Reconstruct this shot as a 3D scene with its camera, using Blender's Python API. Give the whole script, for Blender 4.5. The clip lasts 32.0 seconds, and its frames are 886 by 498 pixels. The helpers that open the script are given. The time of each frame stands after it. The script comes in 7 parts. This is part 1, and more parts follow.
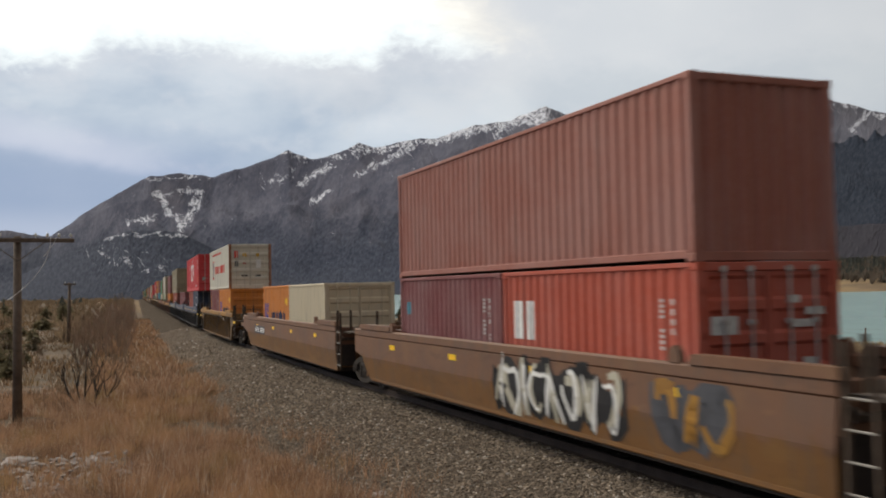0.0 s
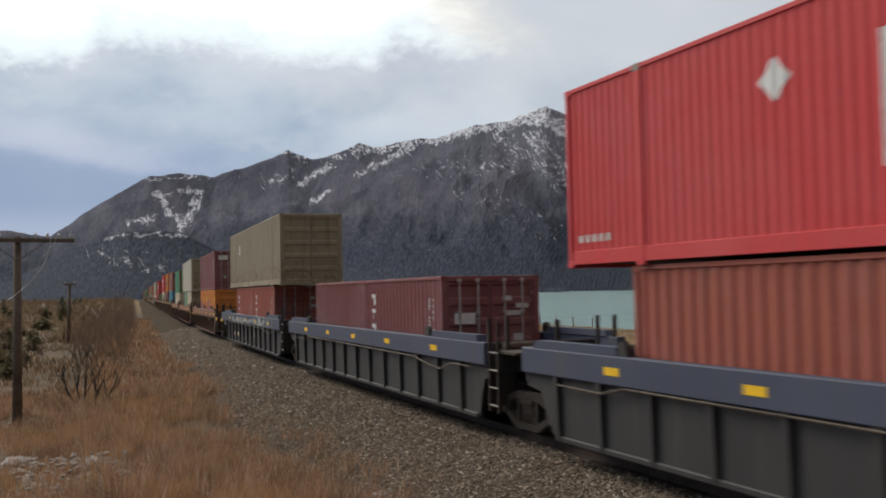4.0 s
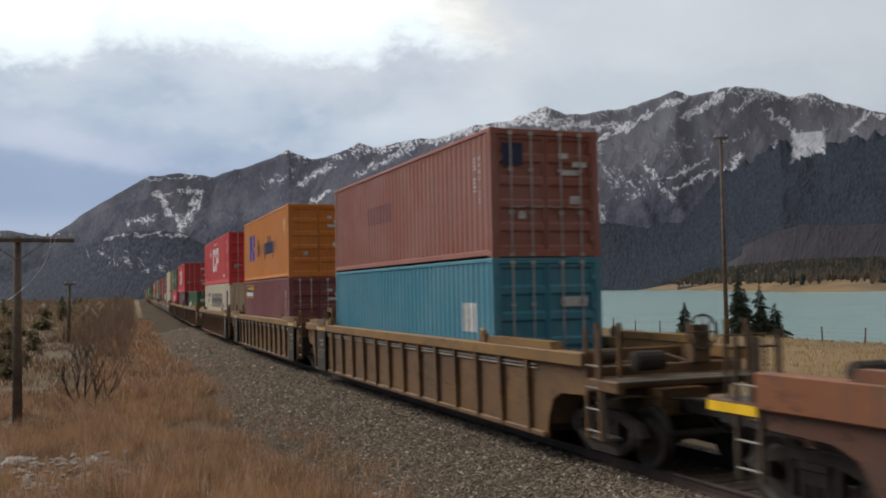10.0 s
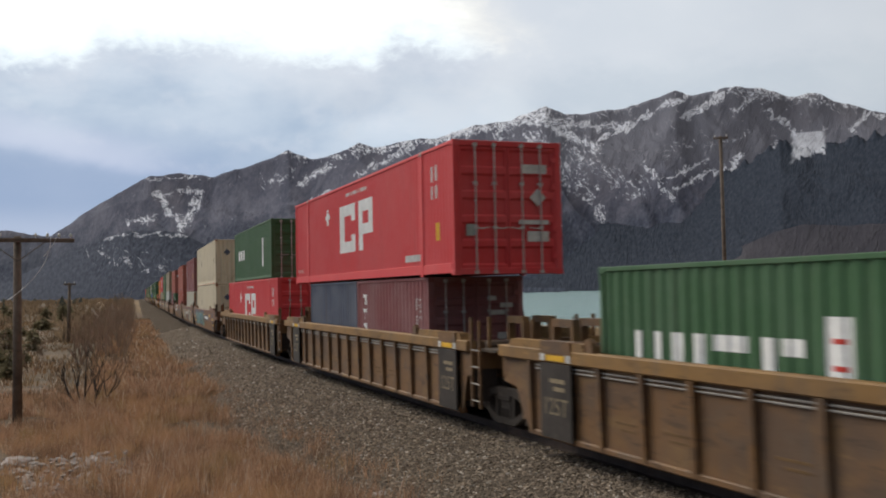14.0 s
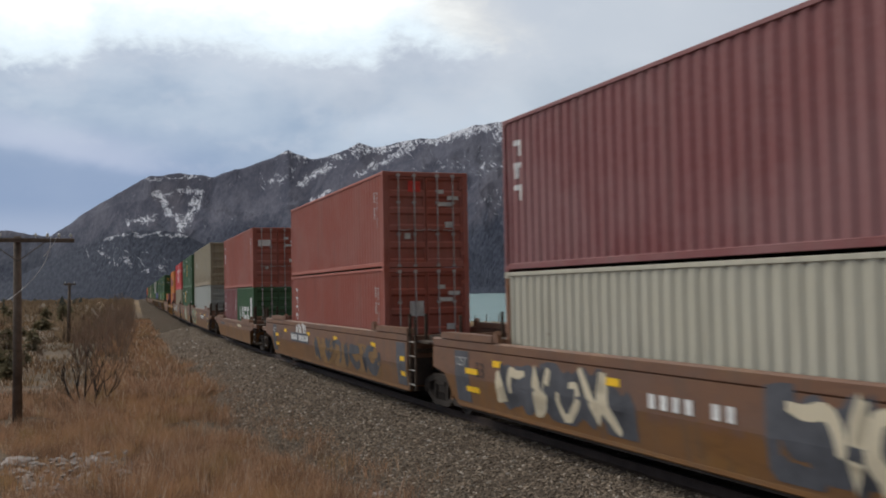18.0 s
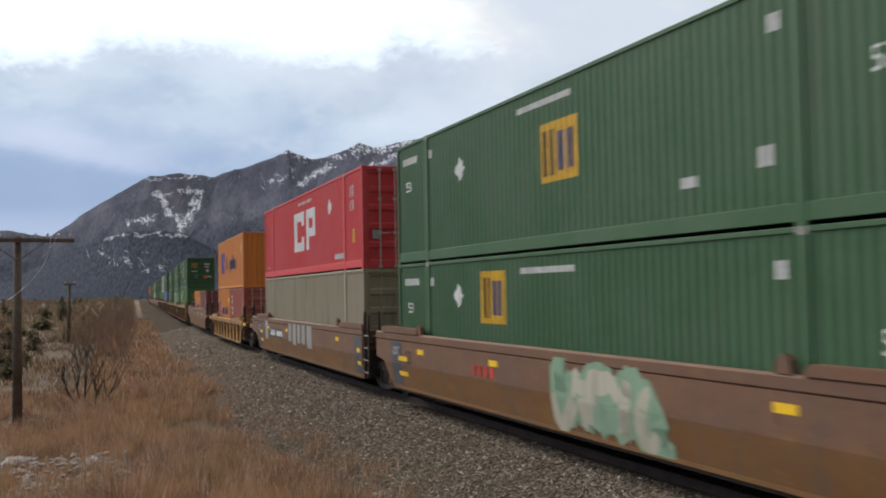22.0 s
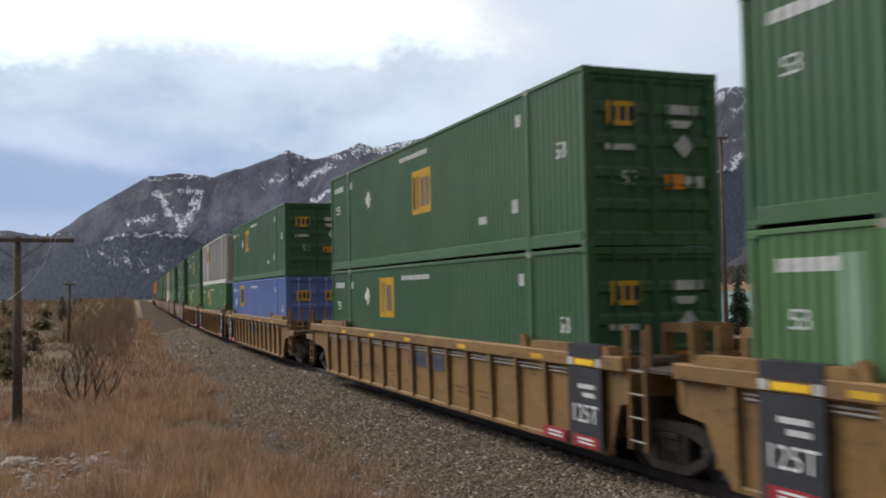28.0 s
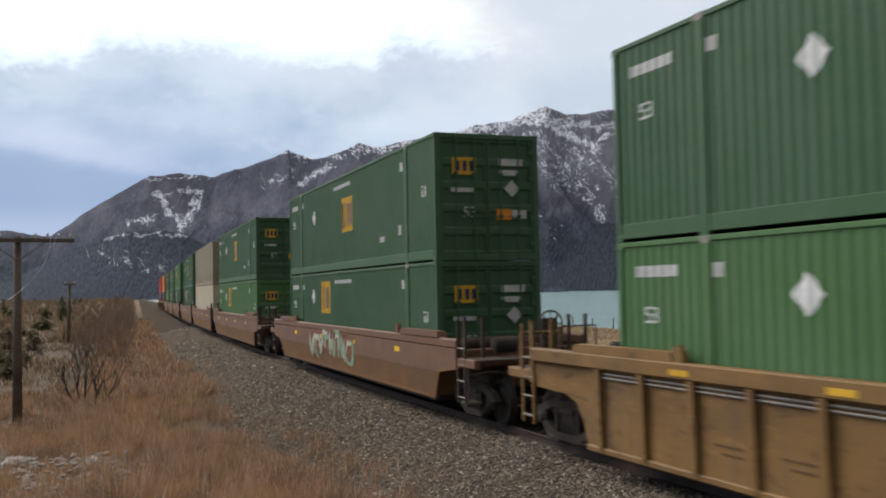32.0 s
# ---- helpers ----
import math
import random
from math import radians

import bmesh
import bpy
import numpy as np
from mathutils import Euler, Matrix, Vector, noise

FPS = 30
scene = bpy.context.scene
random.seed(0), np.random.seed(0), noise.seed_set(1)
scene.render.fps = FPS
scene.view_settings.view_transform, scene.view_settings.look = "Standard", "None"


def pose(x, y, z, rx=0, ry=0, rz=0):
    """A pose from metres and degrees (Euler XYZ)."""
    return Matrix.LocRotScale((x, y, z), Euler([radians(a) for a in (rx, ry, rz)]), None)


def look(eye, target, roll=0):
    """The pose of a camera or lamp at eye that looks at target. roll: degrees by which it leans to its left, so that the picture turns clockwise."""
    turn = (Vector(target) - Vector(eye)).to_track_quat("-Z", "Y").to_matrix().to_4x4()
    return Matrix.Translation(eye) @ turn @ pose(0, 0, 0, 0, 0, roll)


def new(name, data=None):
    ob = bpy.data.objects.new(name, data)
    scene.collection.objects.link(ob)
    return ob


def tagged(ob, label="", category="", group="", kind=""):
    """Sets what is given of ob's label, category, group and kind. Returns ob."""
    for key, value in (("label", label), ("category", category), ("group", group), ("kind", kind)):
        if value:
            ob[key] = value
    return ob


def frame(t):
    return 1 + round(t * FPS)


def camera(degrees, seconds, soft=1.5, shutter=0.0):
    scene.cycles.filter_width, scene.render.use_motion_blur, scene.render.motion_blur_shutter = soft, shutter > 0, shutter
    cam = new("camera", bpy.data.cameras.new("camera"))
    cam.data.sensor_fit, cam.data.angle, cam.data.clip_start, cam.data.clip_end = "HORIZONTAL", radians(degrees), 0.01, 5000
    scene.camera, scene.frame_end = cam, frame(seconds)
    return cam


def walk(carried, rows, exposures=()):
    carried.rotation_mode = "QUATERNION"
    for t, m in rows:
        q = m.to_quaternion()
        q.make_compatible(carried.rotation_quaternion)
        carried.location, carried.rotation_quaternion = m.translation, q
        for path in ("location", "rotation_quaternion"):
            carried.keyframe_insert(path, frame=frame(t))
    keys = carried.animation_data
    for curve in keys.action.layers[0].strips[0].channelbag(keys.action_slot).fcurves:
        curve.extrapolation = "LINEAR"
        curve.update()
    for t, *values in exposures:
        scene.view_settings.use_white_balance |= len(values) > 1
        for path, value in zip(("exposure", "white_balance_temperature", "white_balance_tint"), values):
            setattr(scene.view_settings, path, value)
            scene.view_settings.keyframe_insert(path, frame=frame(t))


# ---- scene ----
# ---------------- camera ----------------
CLIP = 32.0
cam = camera(49.86, CLIP, soft=1.9, shutter=0.22)
EYE = pose(0, 0, 2.7356, 92.4775, 0, -22.74) @ pose(0, 0, 0, 0, 0, -1.11)
# the camera's own brightness and white balance drift a little as light and dark boxes pass
DRIFT = ((0.0, 0.2, 6700, 10), (1.0, 0.12, 6630, 10), (3.0, 0.03, 6500, 10), (6.0, 0.13, 6460, 10), (7.0, 0.11, 6450, 10), (8.0, -0.07, 6430, 10),
         (9.0, 0.1, 6420, 10), (10.0, 0.1, 6420, 10), (12.0, 0.1, 6410, 10), (13.0, -0.04, 6410, 10), (14.0, 0.22, 6410, 10), (16.0, 0.12, 6400, 10),
         (16.5, -0.05, 6400, 10), (17.0, -0.33, 6400, 10), (18.0, -0.02, 6210, 10), (19.0, 0.15, 6230, 10), (20.0, 0.12, 6260, 10), (21.0, 0.03, 6220, 10),
         (22.0, 0.27, 6170, 10), (23.0, 0.03, 6120, 10), (24.0, 0.03, 6080, 10), (25.0, 0.18, 6030, 10), (28.0, 0.32, 6150, 10), (29.0, 0.27, 6150, 10),
         (30.0, 0.08, 6160, 10), (31.0, -0.1, 6170, 10), (32.0, 0.29, 6180, 10))
walk(cam, [(0.0, EYE), (CLIP, EYE)], DRIFT)

# ---------------- sky, sun ----------------
SUN_AZ, SUN_EL = radians(-38), radians(38)
world = bpy.data.worlds.new("sky")
scene.world = world
world.use_nodes = True


class Nodes:
    """Short hand for building a node tree."""

    def __init__(self, tree):
        self.tree = tree
        tree.nodes.clear()

    def add(self, kind, inputs=None, **props):
        n = self.tree.nodes.new(kind)
        for k, v in props.items():
            setattr(n, k, v)
        for k, v in (inputs or {}).items():
            self.put(n.inputs[k], v)
        return n

    def put(self, socket, v):
        if isinstance(v, bpy.types.NodeSocket):
            self.tree.links.new(v, socket)
        elif isinstance(v, bpy.types.Node):
            self.tree.links.new(v.outputs[0], socket)
        else:
            if socket.type == "RGBA" and len(v) == 3:
                v = (*v, 1)
            socket.default_value = v

    def math(self, op, a, b=0.0, c=0.0, clamp=False):
        n = self.add("ShaderNodeMath", {0: a, 1: b, 2: c}, operation=op)
        n.use_clamp = clamp
        return n.outputs[0]

    def vec(self, op, a, b=(0, 0, 0)):
        return self.add("ShaderNodeVectorMath", {0: a, 1: b}, operation=op).outputs[0]

    def ramp(self, f, lo, hi, a=0.0, b=1.0):
        n = self.add("ShaderNodeMapRange", {0: f, 1: lo, 2: hi, 3: a, 4: b}, interpolation_type="SMOOTHSTEP")
        return n.outputs[0]

    def mix(self, f, a, b, blend="MIX"):
        n = self.add("ShaderNodeMix", data_type="RGBA", blend_type=blend)
        self.put(n.inputs[0], f)
        self.put(n.inputs[6], a)
        self.put(n.inputs[7], b)
        return n.outputs[2]

    def noise(self, co, scale, detail=4.0, rough=0.55, distort=0.0):
        return self.add("ShaderNodeTexNoise", {"Vector": co, "Scale": scale, "Detail": detail, "Roughness": rough, "Distortion": distort}).outputs[0]


def build_sky():
    n = Nodes(world.node_tree)
    d = n.add("ShaderNodeTexCoord").outputs["Generated"]
    xyz = n.add("ShaderNodeSeparateXYZ", {0: d})
    az = n.math("MULTIPLY", n.math("ARCTAN2", xyz.outputs[0], xyz.outputs[1]), 57.2958)
    el = n.math("MULTIPLY", n.math("ARCSINE", xyz.outputs[2]), 57.2958)
    blue = n.add("ShaderNodeTexSky", sky_type="NISHITA", sun_disc=False, sun_elevation=SUN_EL, sun_rotation=SUN_AZ)
    blue = n.mix(1.0, blue, (0.11, 0.11, 0.11), "MULTIPLY")
    # cloud sheet, stretched along the horizon
    flat = n.add("ShaderNodeCombineXYZ", {0: n.math("MULTIPLY", az, 0.05), 1: n.math("MULTIPLY", el, 0.085), 2: 0.0})
    big = n.noise(flat, 0.9, 3, 0.45, 0.2)
    puff = n.noise(flat, 2.6, 6, 0.5, 0.25)
    billow = n.noise(flat, 7.5, 5, 0.55)
    curl = n.noise(flat, 4.2, 7, 0.62, 0.6)
    wisp = n.noise(flat, 19.0, 5, 0.6, 0.4)
    shade = n.math("ADD", n.math("MULTIPLY", big, 0.7), n.math("MULTIPLY", puff, 0.3))
    grey = n.mix(n.ramp(shade, 0.40, 0.60), (0.312, 0.405, 0.530), (0.570, 0.636, 0.712))
    grey = n.mix(n.math("MULTIPLY", n.ramp(billow, 0.5, 0.72), 0.2), grey, (0.72, 0.73, 0.77))
    # bluer towards the horizon on the valley side, paler to the lake side
    grey = n.mix(n.math("MULTIPLY", n.ramp(el, 11.0, 6.0), n.ramp(az, 18.0, 2.0, 0.0, 0.7)), grey, (0.32, 0.39, 0.57))
    grey = n.mix(n.math("MULTIPLY", n.ramp(el, 5.5, 3.6), n.ramp(az, 10.0, 3.0, 0.0, 0.7)), grey, (0.62, 0.66, 0.78))
    grey = n.mix(n.ramp(az, 20.0, 34.0, 0.0, 0.6), grey, (0.535, 0.585, 0.625))
    bearing = n.math("ADD", az, 1.0)
    # a dark bar low over the valley, with a pale slanting streak above it and a pale strip under it
    slant = n.math("ADD", el, n.math("ADD", n.math("MULTIPLY", bearing, 0.22), n.math("MULTIPLY", n.math("SUBTRACT", puff, 0.5), 2.2)))
    bar = n.math("MULTIPLY", n.ramp(slant, 8.6, 7.6), n.ramp(bearing, 9.5, 5.0))
    grey = n.mix(n.math("MULTIPLY", bar, 0.55), grey, (0.272, 0.356, 0.495))
    pale = n.math("MULTIPLY", n.math("MULTIPLY", n.ramp(slant, 7.9, 8.8), n.ramp(slant, 10.6, 9.0)), n.ramp(bearing, 10.0, 3.0))
    grey = n.mix(n.math("MULTIPLY", pale, 0.45), grey, (0.60, 0.63, 0.74))
    # soft heaps lit from behind, in the middle of the bank
    heap = n.math("MULTIPLY", n.math("MULTIPLY", n.ramp(bearing, 11.0, 19.0), n.ramp(bearing, 33.0, 26.0)), n.ramp(n.math("ADD", el, n.math("MULTIPLY", n.math("SUBTRACT", curl, 0.5), 9.0)), 8.8, 12.2))
    grey = n.mix(n.math("MULTIPLY", heap, 0.45), grey, (0.61, 0.635, 0.67))
    # the bank's ragged top edge, open and bright above towards the hidden sun
    edge = n.math("ADD", n.math("MULTIPLY", n.math("SUBTRACT", curl, 0.5), 2.0), n.math("MULTIPLY", n.math("SUBTRACT", billow, 0.5), 1.5))
    edge = n.math("ADD", edge, n.math("MULTIPLY", n.math("SUBTRACT", wisp, 0.5), 1.7))
    for a0, a1, lift in ((2.5, 4.2, 1.35), (10.5, 15.5, -0.8), (19.6, 21.2, 1.2), (22.6, 24.4, -0.7)):
        edge = n.math("ADD", edge, n.ramp(bearing, a0, a1, 0.0, lift))
    edge = n.math("ADD", edge, 12.95)
    lean = n.math("ADD", n.math("ADD", bearing, n.math("MULTIPLY", n.math("SUBTRACT", curl, 0.5), 5.0)), n.math("MULTIPLY", n.math("SUBTRACT", el, 14.5), 1.04))
    edge = n.math("ADD", edge, n.ramp(az, -40.0, -90.0, 0.0, 40.0))
    rim = n.math("SUBTRACT", el, edge)
    flank = n.math("MAXIMUM", n.ramp(lean, 28.6, 22.6), n.ramp(az, 60.0, 90.0))
    gap = n.math("MULTIPLY", n.ramp(rim, -0.8, 1.0), flank)
    light = n.mix(n.ramp(rim, 0.0, 7.0), (0.82, 0.92, 0.97), (1.75, 1.66, 1.5))
    grey = n.mix(n.math("MULTIPLY", n.ramp(rim, -2.6, -0.1), 0.4), grey, (0.68, 0.70, 0.745))
    grey = n.mix(n.math("MULTIPLY", n.ramp(rim, -11.0, -2.0), n.ramp(bearing, 25.5, 28.0, 0.0, 0.25)), grey, (0.70, 0.72, 0.73))
    grey = n.mix(n.math("MULTIPLY", n.math("MULTIPLY", n.ramp(rim, -0.6, 1.6), n.ramp(lean, 31.5, 25.5)), 0.75), grey, (0.97, 0.93, 0.83))
    sheet = n.mix(gap, grey, light)
    clear = n.ramp(n.math("ADD", big, n.math("MULTIPLY", puff, 0.3)), 0.46, 0.38)
    sheet = n.mix(n.math("MULTIPLY", clear, 0.35), sheet, blue)
    # the cloud deck is thicker and darker away from the sun
    toward = n.math("COSINE", n.math("SUBTRACT", n.math("MULTIPLY", az, 0.0174533), radians(-30.0)))
    sheet = n.mix(n.ramp(toward, -0.8, 0.55, 1.0, 0.0), sheet, n.mix(1.0, sheet, (0.225, 0.215, 0.215), "MULTIPLY"))
    ground = n.ramp(el, -1.0, 0.0)
    sheet = n.mix(ground, (0.06, 0.055, 0.05), sheet)
    bg = n.add("ShaderNodeBackground", {0: sheet, 1: 1.0})
    n.add("ShaderNodeOutputWorld", {0: bg})


build_sky()
sun = new("sun", bpy.data.lights.new("sun", "SUN"))
sun.data.energy, sun.data.angle, sun.data.color = 1.55, radians(35), (1.0, 0.92, 0.81)
sun.matrix_world = look((0, 0, 60), (-60 * math.sin(SUN_AZ) * math.cos(SUN_EL), -60 * math.cos(SUN_AZ) * math.cos(SUN_EL), 60 - 60 * math.sin(SUN_EL)))

# ---------------- the railway line ----------------
SPEED = 19.944
LINE_X, BEND, EASE = 9.172, 0.001487, 115.75


def line(s):
    """Plan of the track's centre at s metres along it: x, y and heading."""
    a = min(max(s, 0.0), EASE)
    x = BEND * a * a / 2 - BEND * a ** 3 / (6 * EASE)
    h = BEND * a - BEND * a * a / (2 * EASE)
    if s > EASE:
        x += BEND * EASE / 2 * (s - EASE)
    if s < 0:
        x += BEND * s * s / 2
        h += BEND * s
    return LINE_X + x, s, h


def on_line(s, z=0.0):
    x, y, h = line(s)
    return pose(x, y, z, 0, 0, -math.degrees(h))


# ---------------- mesh and part helpers ----------------
class Shape:
    """Collects vertices and faces of one part."""

    def __init__(self):
        self.v, self.f = [], []

    def face(self, *pts):
        i = len(self.v)
        self.v += [tuple(p) for p in pts]
        self.f.append(tuple(range(i, i + len(pts))))
        return self

    def box(self, x0, x1, y0, y1, z0, z1, c=0.0):
        """A box with its long edges chamfered by c."""
        if c <= 0:
            p = [(x, y, z) for z in (z0, z1) for y in (y0, y1) for x in (x0, x1)]
            i = len(self.v)
            self.v += p
            self.f += [tuple(i + k for k in q) for q in ((0, 2, 3, 1), (4, 5, 7, 6), (0, 1, 5, 4), (2, 6, 7, 3), (0, 4, 6, 2), (1, 3, 7, 5))]
            return self
        sx, sy, sz = x1 - x0, y1 - y0, z1 - z0
        if sx >= sy and sx >= sz:
            ring = [(y, z) for y, z in self.octagon(y0, y1, z0, z1, c)]
            return self.loft([[(x, y, z) for y, z in ring] for x in (x0, x1)])
        if sy >= sz:
            ring = self.octagon(x0, x1, z0, z1, c)
            return self.loft([[(x, y, z) for x, z in ring] for y in (y0, y1)])
        ring = self.octagon(x0, x1, y0, y1, c)
        return self.loft([[(x, y, z) for x, y in ring] for z in (z0, z1)])

    @staticmethod
    def octagon(a0, a1, b0, b1, c):
        c = min(c, (a1 - a0) * 0.45, (b1 - b0) * 0.45)
        return [(a0 + c, b0), (a1 - c, b0), (a1, b0 + c), (a1, b1 - c), (a1 - c, b1), (a0 + c, b1), (a0, b1 - c), (a0, b0 + c)]

    def loft(self, rings, closed=True, caps=True):
        i, n = len(self.v), len(rings[0])
        for r in rings:
            self.v += [tuple(p) for p in r]
        for k in range(len(rings) - 1):
            for j in range(n if closed else n - 1):
                a, b = i + k * n + j, i + k * n + (j + 1) % n
                self.f.append((a, b, b + n, a + n))
        if caps and closed:
            self.f.append(tuple(range(i + n - 1, i - 1, -1)))
            self.f.append(tuple(i + (len(rings) - 1) * n + j for j in range(n)))
        return self

    def tube(self, pts, r, n=8, r1=None):
        """A round bar through the points, r thick, tapering to r1."""
        pts = [Vector(p) for p in pts]
        rings = []
        for k, p in enumerate(pts):
            d = (pts[min(k + 1, len(pts) - 1)] - pts[max(k - 1, 0)]).normalized()
            a = d.orthogonal().normalized()
            b = d.cross(a)
            rr = r if r1 is None else r + (r1 - r) * k / (len(pts) - 1)
            rings.append([p + (a * math.cos(t) + b * math.sin(t)) * rr for t in (2 * math.pi * j / n for j in range(n))])
        # keep ring starts aligned
        for k in range(1, len(rings)):
            m = min(range(n), key=lambda q: (rings[k][q] - pts[k] - rings[k - 1][0] + pts[k - 1]).length)
            rings[k] = rings[k][m:] + rings[k][:m]
        return self.loft(rings)

    def disc(self, c, axis, profile, n=20):
        """A turned solid: profile of (offset along axis, radius) pairs."""
        c, d = Vector(c), Vector(axis).normalized()
        a = d.orthogonal().normalized()
        b = d.cross(a)
        return self.loft([[c + d * o + (a * math.cos(t) + b * math.sin(t)) * r for t in (2 * math.pi * j / n for j in range(n))] for o, r in profile])

    def slab(self, outline, axis, lo, hi):
        """A flat plate of the outline (pairs), lo to hi thick along the axis (0, 1 or 2)."""
        def at(p, h):
            q = list(p)
            q.insert(axis, h)
            return q
        return self.loft([[at(p, lo) for p in outline], [at(p, hi) for p in outline]])

    def mesh(self, name, smooth=False):
        me = bpy.data.meshes.new(name)
        me.from_pydata(self.v, [], self.f)
        bm = bmesh.new()
        bm.from_mesh(me)
        bmesh.ops.recalc_face_normals(bm, faces=bm.faces)
        bm.to_mesh(me)
        bm.free()
        if smooth:
            me.polygons.foreach_set("use_smooth", [True] * len(me.polygons))
        me.materials.append(None)
        return me


MESHES = {}


def shared(key, make, smooth=False):
    """The mesh of that key, built once."""
    if key not in MESHES:
        MESHES[key] = make().mesh(key[0] if isinstance(key, tuple) else key, smooth)
    return MESHES[key]


def part(name, shape, material, parent=None, label="", m=None, smooth=False):
    """Links a shape or mesh as one mesh object, under a thing or a part."""
    me = shape if isinstance(shape, bpy.types.Mesh) else shape.mesh(name, smooth)
    ob = new(name, me)
    ob.material_slots[0].link = "OBJECT"
    ob.material_slots[0].material = material
    if parent is not None:
        ob.parent = parent
    if m is not None:
        ob.matrix_basis = m
    if label:
        ob["label"] = label
    return ob


WORDS = {}


def lettering(word, size):
    """Letters in the built-in font, as a flat mesh, set once before the place is built."""
    cu = bpy.data.curves.new("lettering", "FONT")
    cu.body, cu.size, cu.resolution_u = word, size, 3
    ob = new("lettering", cu)
    me = bpy.data.meshes.new_from_object(ob.evaluated_get(bpy.context.evaluated_depsgraph_get()))
    me.materials.clear()
    bpy.data.objects.remove(ob)
    bpy.data.curves.remove(cu)
    WORDS[word, size] = me


for word, size in (("53", 0.4), ("53", 0.34), ("53", 0.36), ("53", 0.42), ("53", 0.6), ("125T", 0.26), ("125T", 0.4)):
    lettering(word, size)


def text_mesh(word, size):
    return WORDS[word, size].copy()


# ---------------- materials ----------------
def material(name):
    mat = bpy.data.materials.new(name)
    mat.use_nodes = True
    n = Nodes(mat.node_tree)
    return mat, n


def finish(n, colour, rough=0.6, metal=0.0, bump=None, strength=0.3, distance=0.02, spec=0.5):
    b = n.add("ShaderNodeBsdfPrincipled", {"Base Color": colour, "Roughness": rough, "Metallic": metal, "Specular IOR Level": spec})
    if bump is not None:
        n.put(b.inputs["Normal"], n.add("ShaderNodeBump", {"Height": bump, "Strength": strength, "Distance": distance}).outputs[0])
    n.add("ShaderNodeOutputMaterial", {0: b})


def paint(name, rgb, fade=0.25, rust=0.3, dirt=0.4, gloss=0.5, grime=(0.09, 0.075, 0.06), patchy=None, low=0.0, band=None):
    """Weathered paint on steel: chalky fading, streaks of dirt running down, rust spots."""
    mat, n = material(name)
    mat["tone"] = rgb
    co = n.add("ShaderNodeTexCoord").outputs["Object"]
    rnd = n.add("ShaderNodeObjectInfo").outputs["Random"]
    co = n.vec("ADD", co, n.add("ShaderNodeCombineXYZ", {0: n.math("MULTIPLY", rnd, 3.0), 1: n.math("MULTIPLY", rnd, 1.3), 2: 0.0}).outputs[0])
    large = n.noise(co, 0.55, 3, 0.6)
    fine = n.noise(co, 14.0, 5, 0.65)
    streak = n.noise(n.vec("MULTIPLY", co, (5.5, 5.5, 0.35)), 1.0, 4, 0.6)
    spots = n.noise(co, 3.3, 6, 0.7, 0.4)
    base = rgb
    if patchy:
        # repainted and weathered areas with soft, blocky outlines
        a = n.noise(n.vec("MULTIPLY", co, (1, 0.55, 1.3)), 0.9, 3, 0.5, 0.6)
        d = n.noise(n.vec("MULTIPLY", co, (1, 0.4, 0.9)), 1.7, 4, 0.6, 0.3)
        base = n.mix(n.ramp(a, 0.42, 0.66), rgb, patchy[0])
        base = n.mix(n.math("MULTIPLY", n.ramp(d, 0.53, 0.66), 0.8), base, patchy[1])
        base = n.mix(n.math("MULTIPLY", n.ramp(d, 0.46, 0.34), 0.7), base, patchy[2])
        e = n.noise(n.vec("MULTIPLY", co, (1, 0.5, 1.6)), 3.6, 5, 0.68, 0.5)
        base = n.mix(n.math("MULTIPLY", n.ramp(e, 0.54, 0.68), 0.65), base, tuple(q * 0.45 for q in patchy[0]))
        base = n.mix(n.math("MULTIPLY", n.ramp(e, 0.42, 0.30), 0.5), base, tuple(min(1, q * 1.35) for q in patchy[1]))
    if band:
        # the lower strake is rustier than the repainted upper one
        h = n.add("ShaderNodeSeparateXYZ", {0: n.add("ShaderNodeTexCoord").outputs["Object"]}).outputs[2]
        h = n.math("ADD", h, n.math("MULTIPLY", n.math("SUBTRACT", spots, 0.5), 0.7))
        base = n.mix(n.math("MULTIPLY", n.ramp(h, 0.90, 1.06), 0.6), base, band[0])
        base = n.mix(n.math("MULTIPLY", n.ramp(h, 1.02, 0.86), 0.55), base, band[1])
    pale = tuple(min(1, c * 0.75 + 0.16) for c in rgb)
    col = n.mix(n.math("MULTIPLY", n.ramp(large, 0.35, 0.7), fade), base, pale)
    col = n.mix(n.math("MULTIPLY", n.ramp(fine, 0.4, 0.75), fade * 0.5), col, pale)
    col = n.mix(n.math("MULTIPLY", n.ramp(streak, 0.48, 0.78), dirt), col, grime)
    worn = n.ramp(n.math("ADD", spots, n.math("MULTIPLY", streak, 0.25)), 0.86 - 0.14 * rust, 0.93 - 0.12 * rust)
    col = n.mix(n.math("MULTIPLY", worn, min(1.0, rust * 2)), col, n.mix(fine, (0.16, 0.06, 0.025), (0.09, 0.045, 0.03)))
    if low:
        # rust bleeding up from the bottom rail
        z = n.add("ShaderNodeSeparateXYZ", {0: n.add("ShaderNodeTexCoord").outputs["Object"]}).outputs[2]
        bleed = n.math("MULTIPLY", n.ramp(n.math("ADD", z, n.math("MULTIPLY", n.math("SUBTRACT", streak, 0.5), 2.4)), 1.25, 0.2), n.ramp(spots, 0.42, 0.66))
        col = n.mix(n.math("MULTIPLY", bleed, low), col, (0.15, 0.085, 0.045))
    rough = n.math("ADD", gloss, n.math("MULTIPLY", large, 0.25))
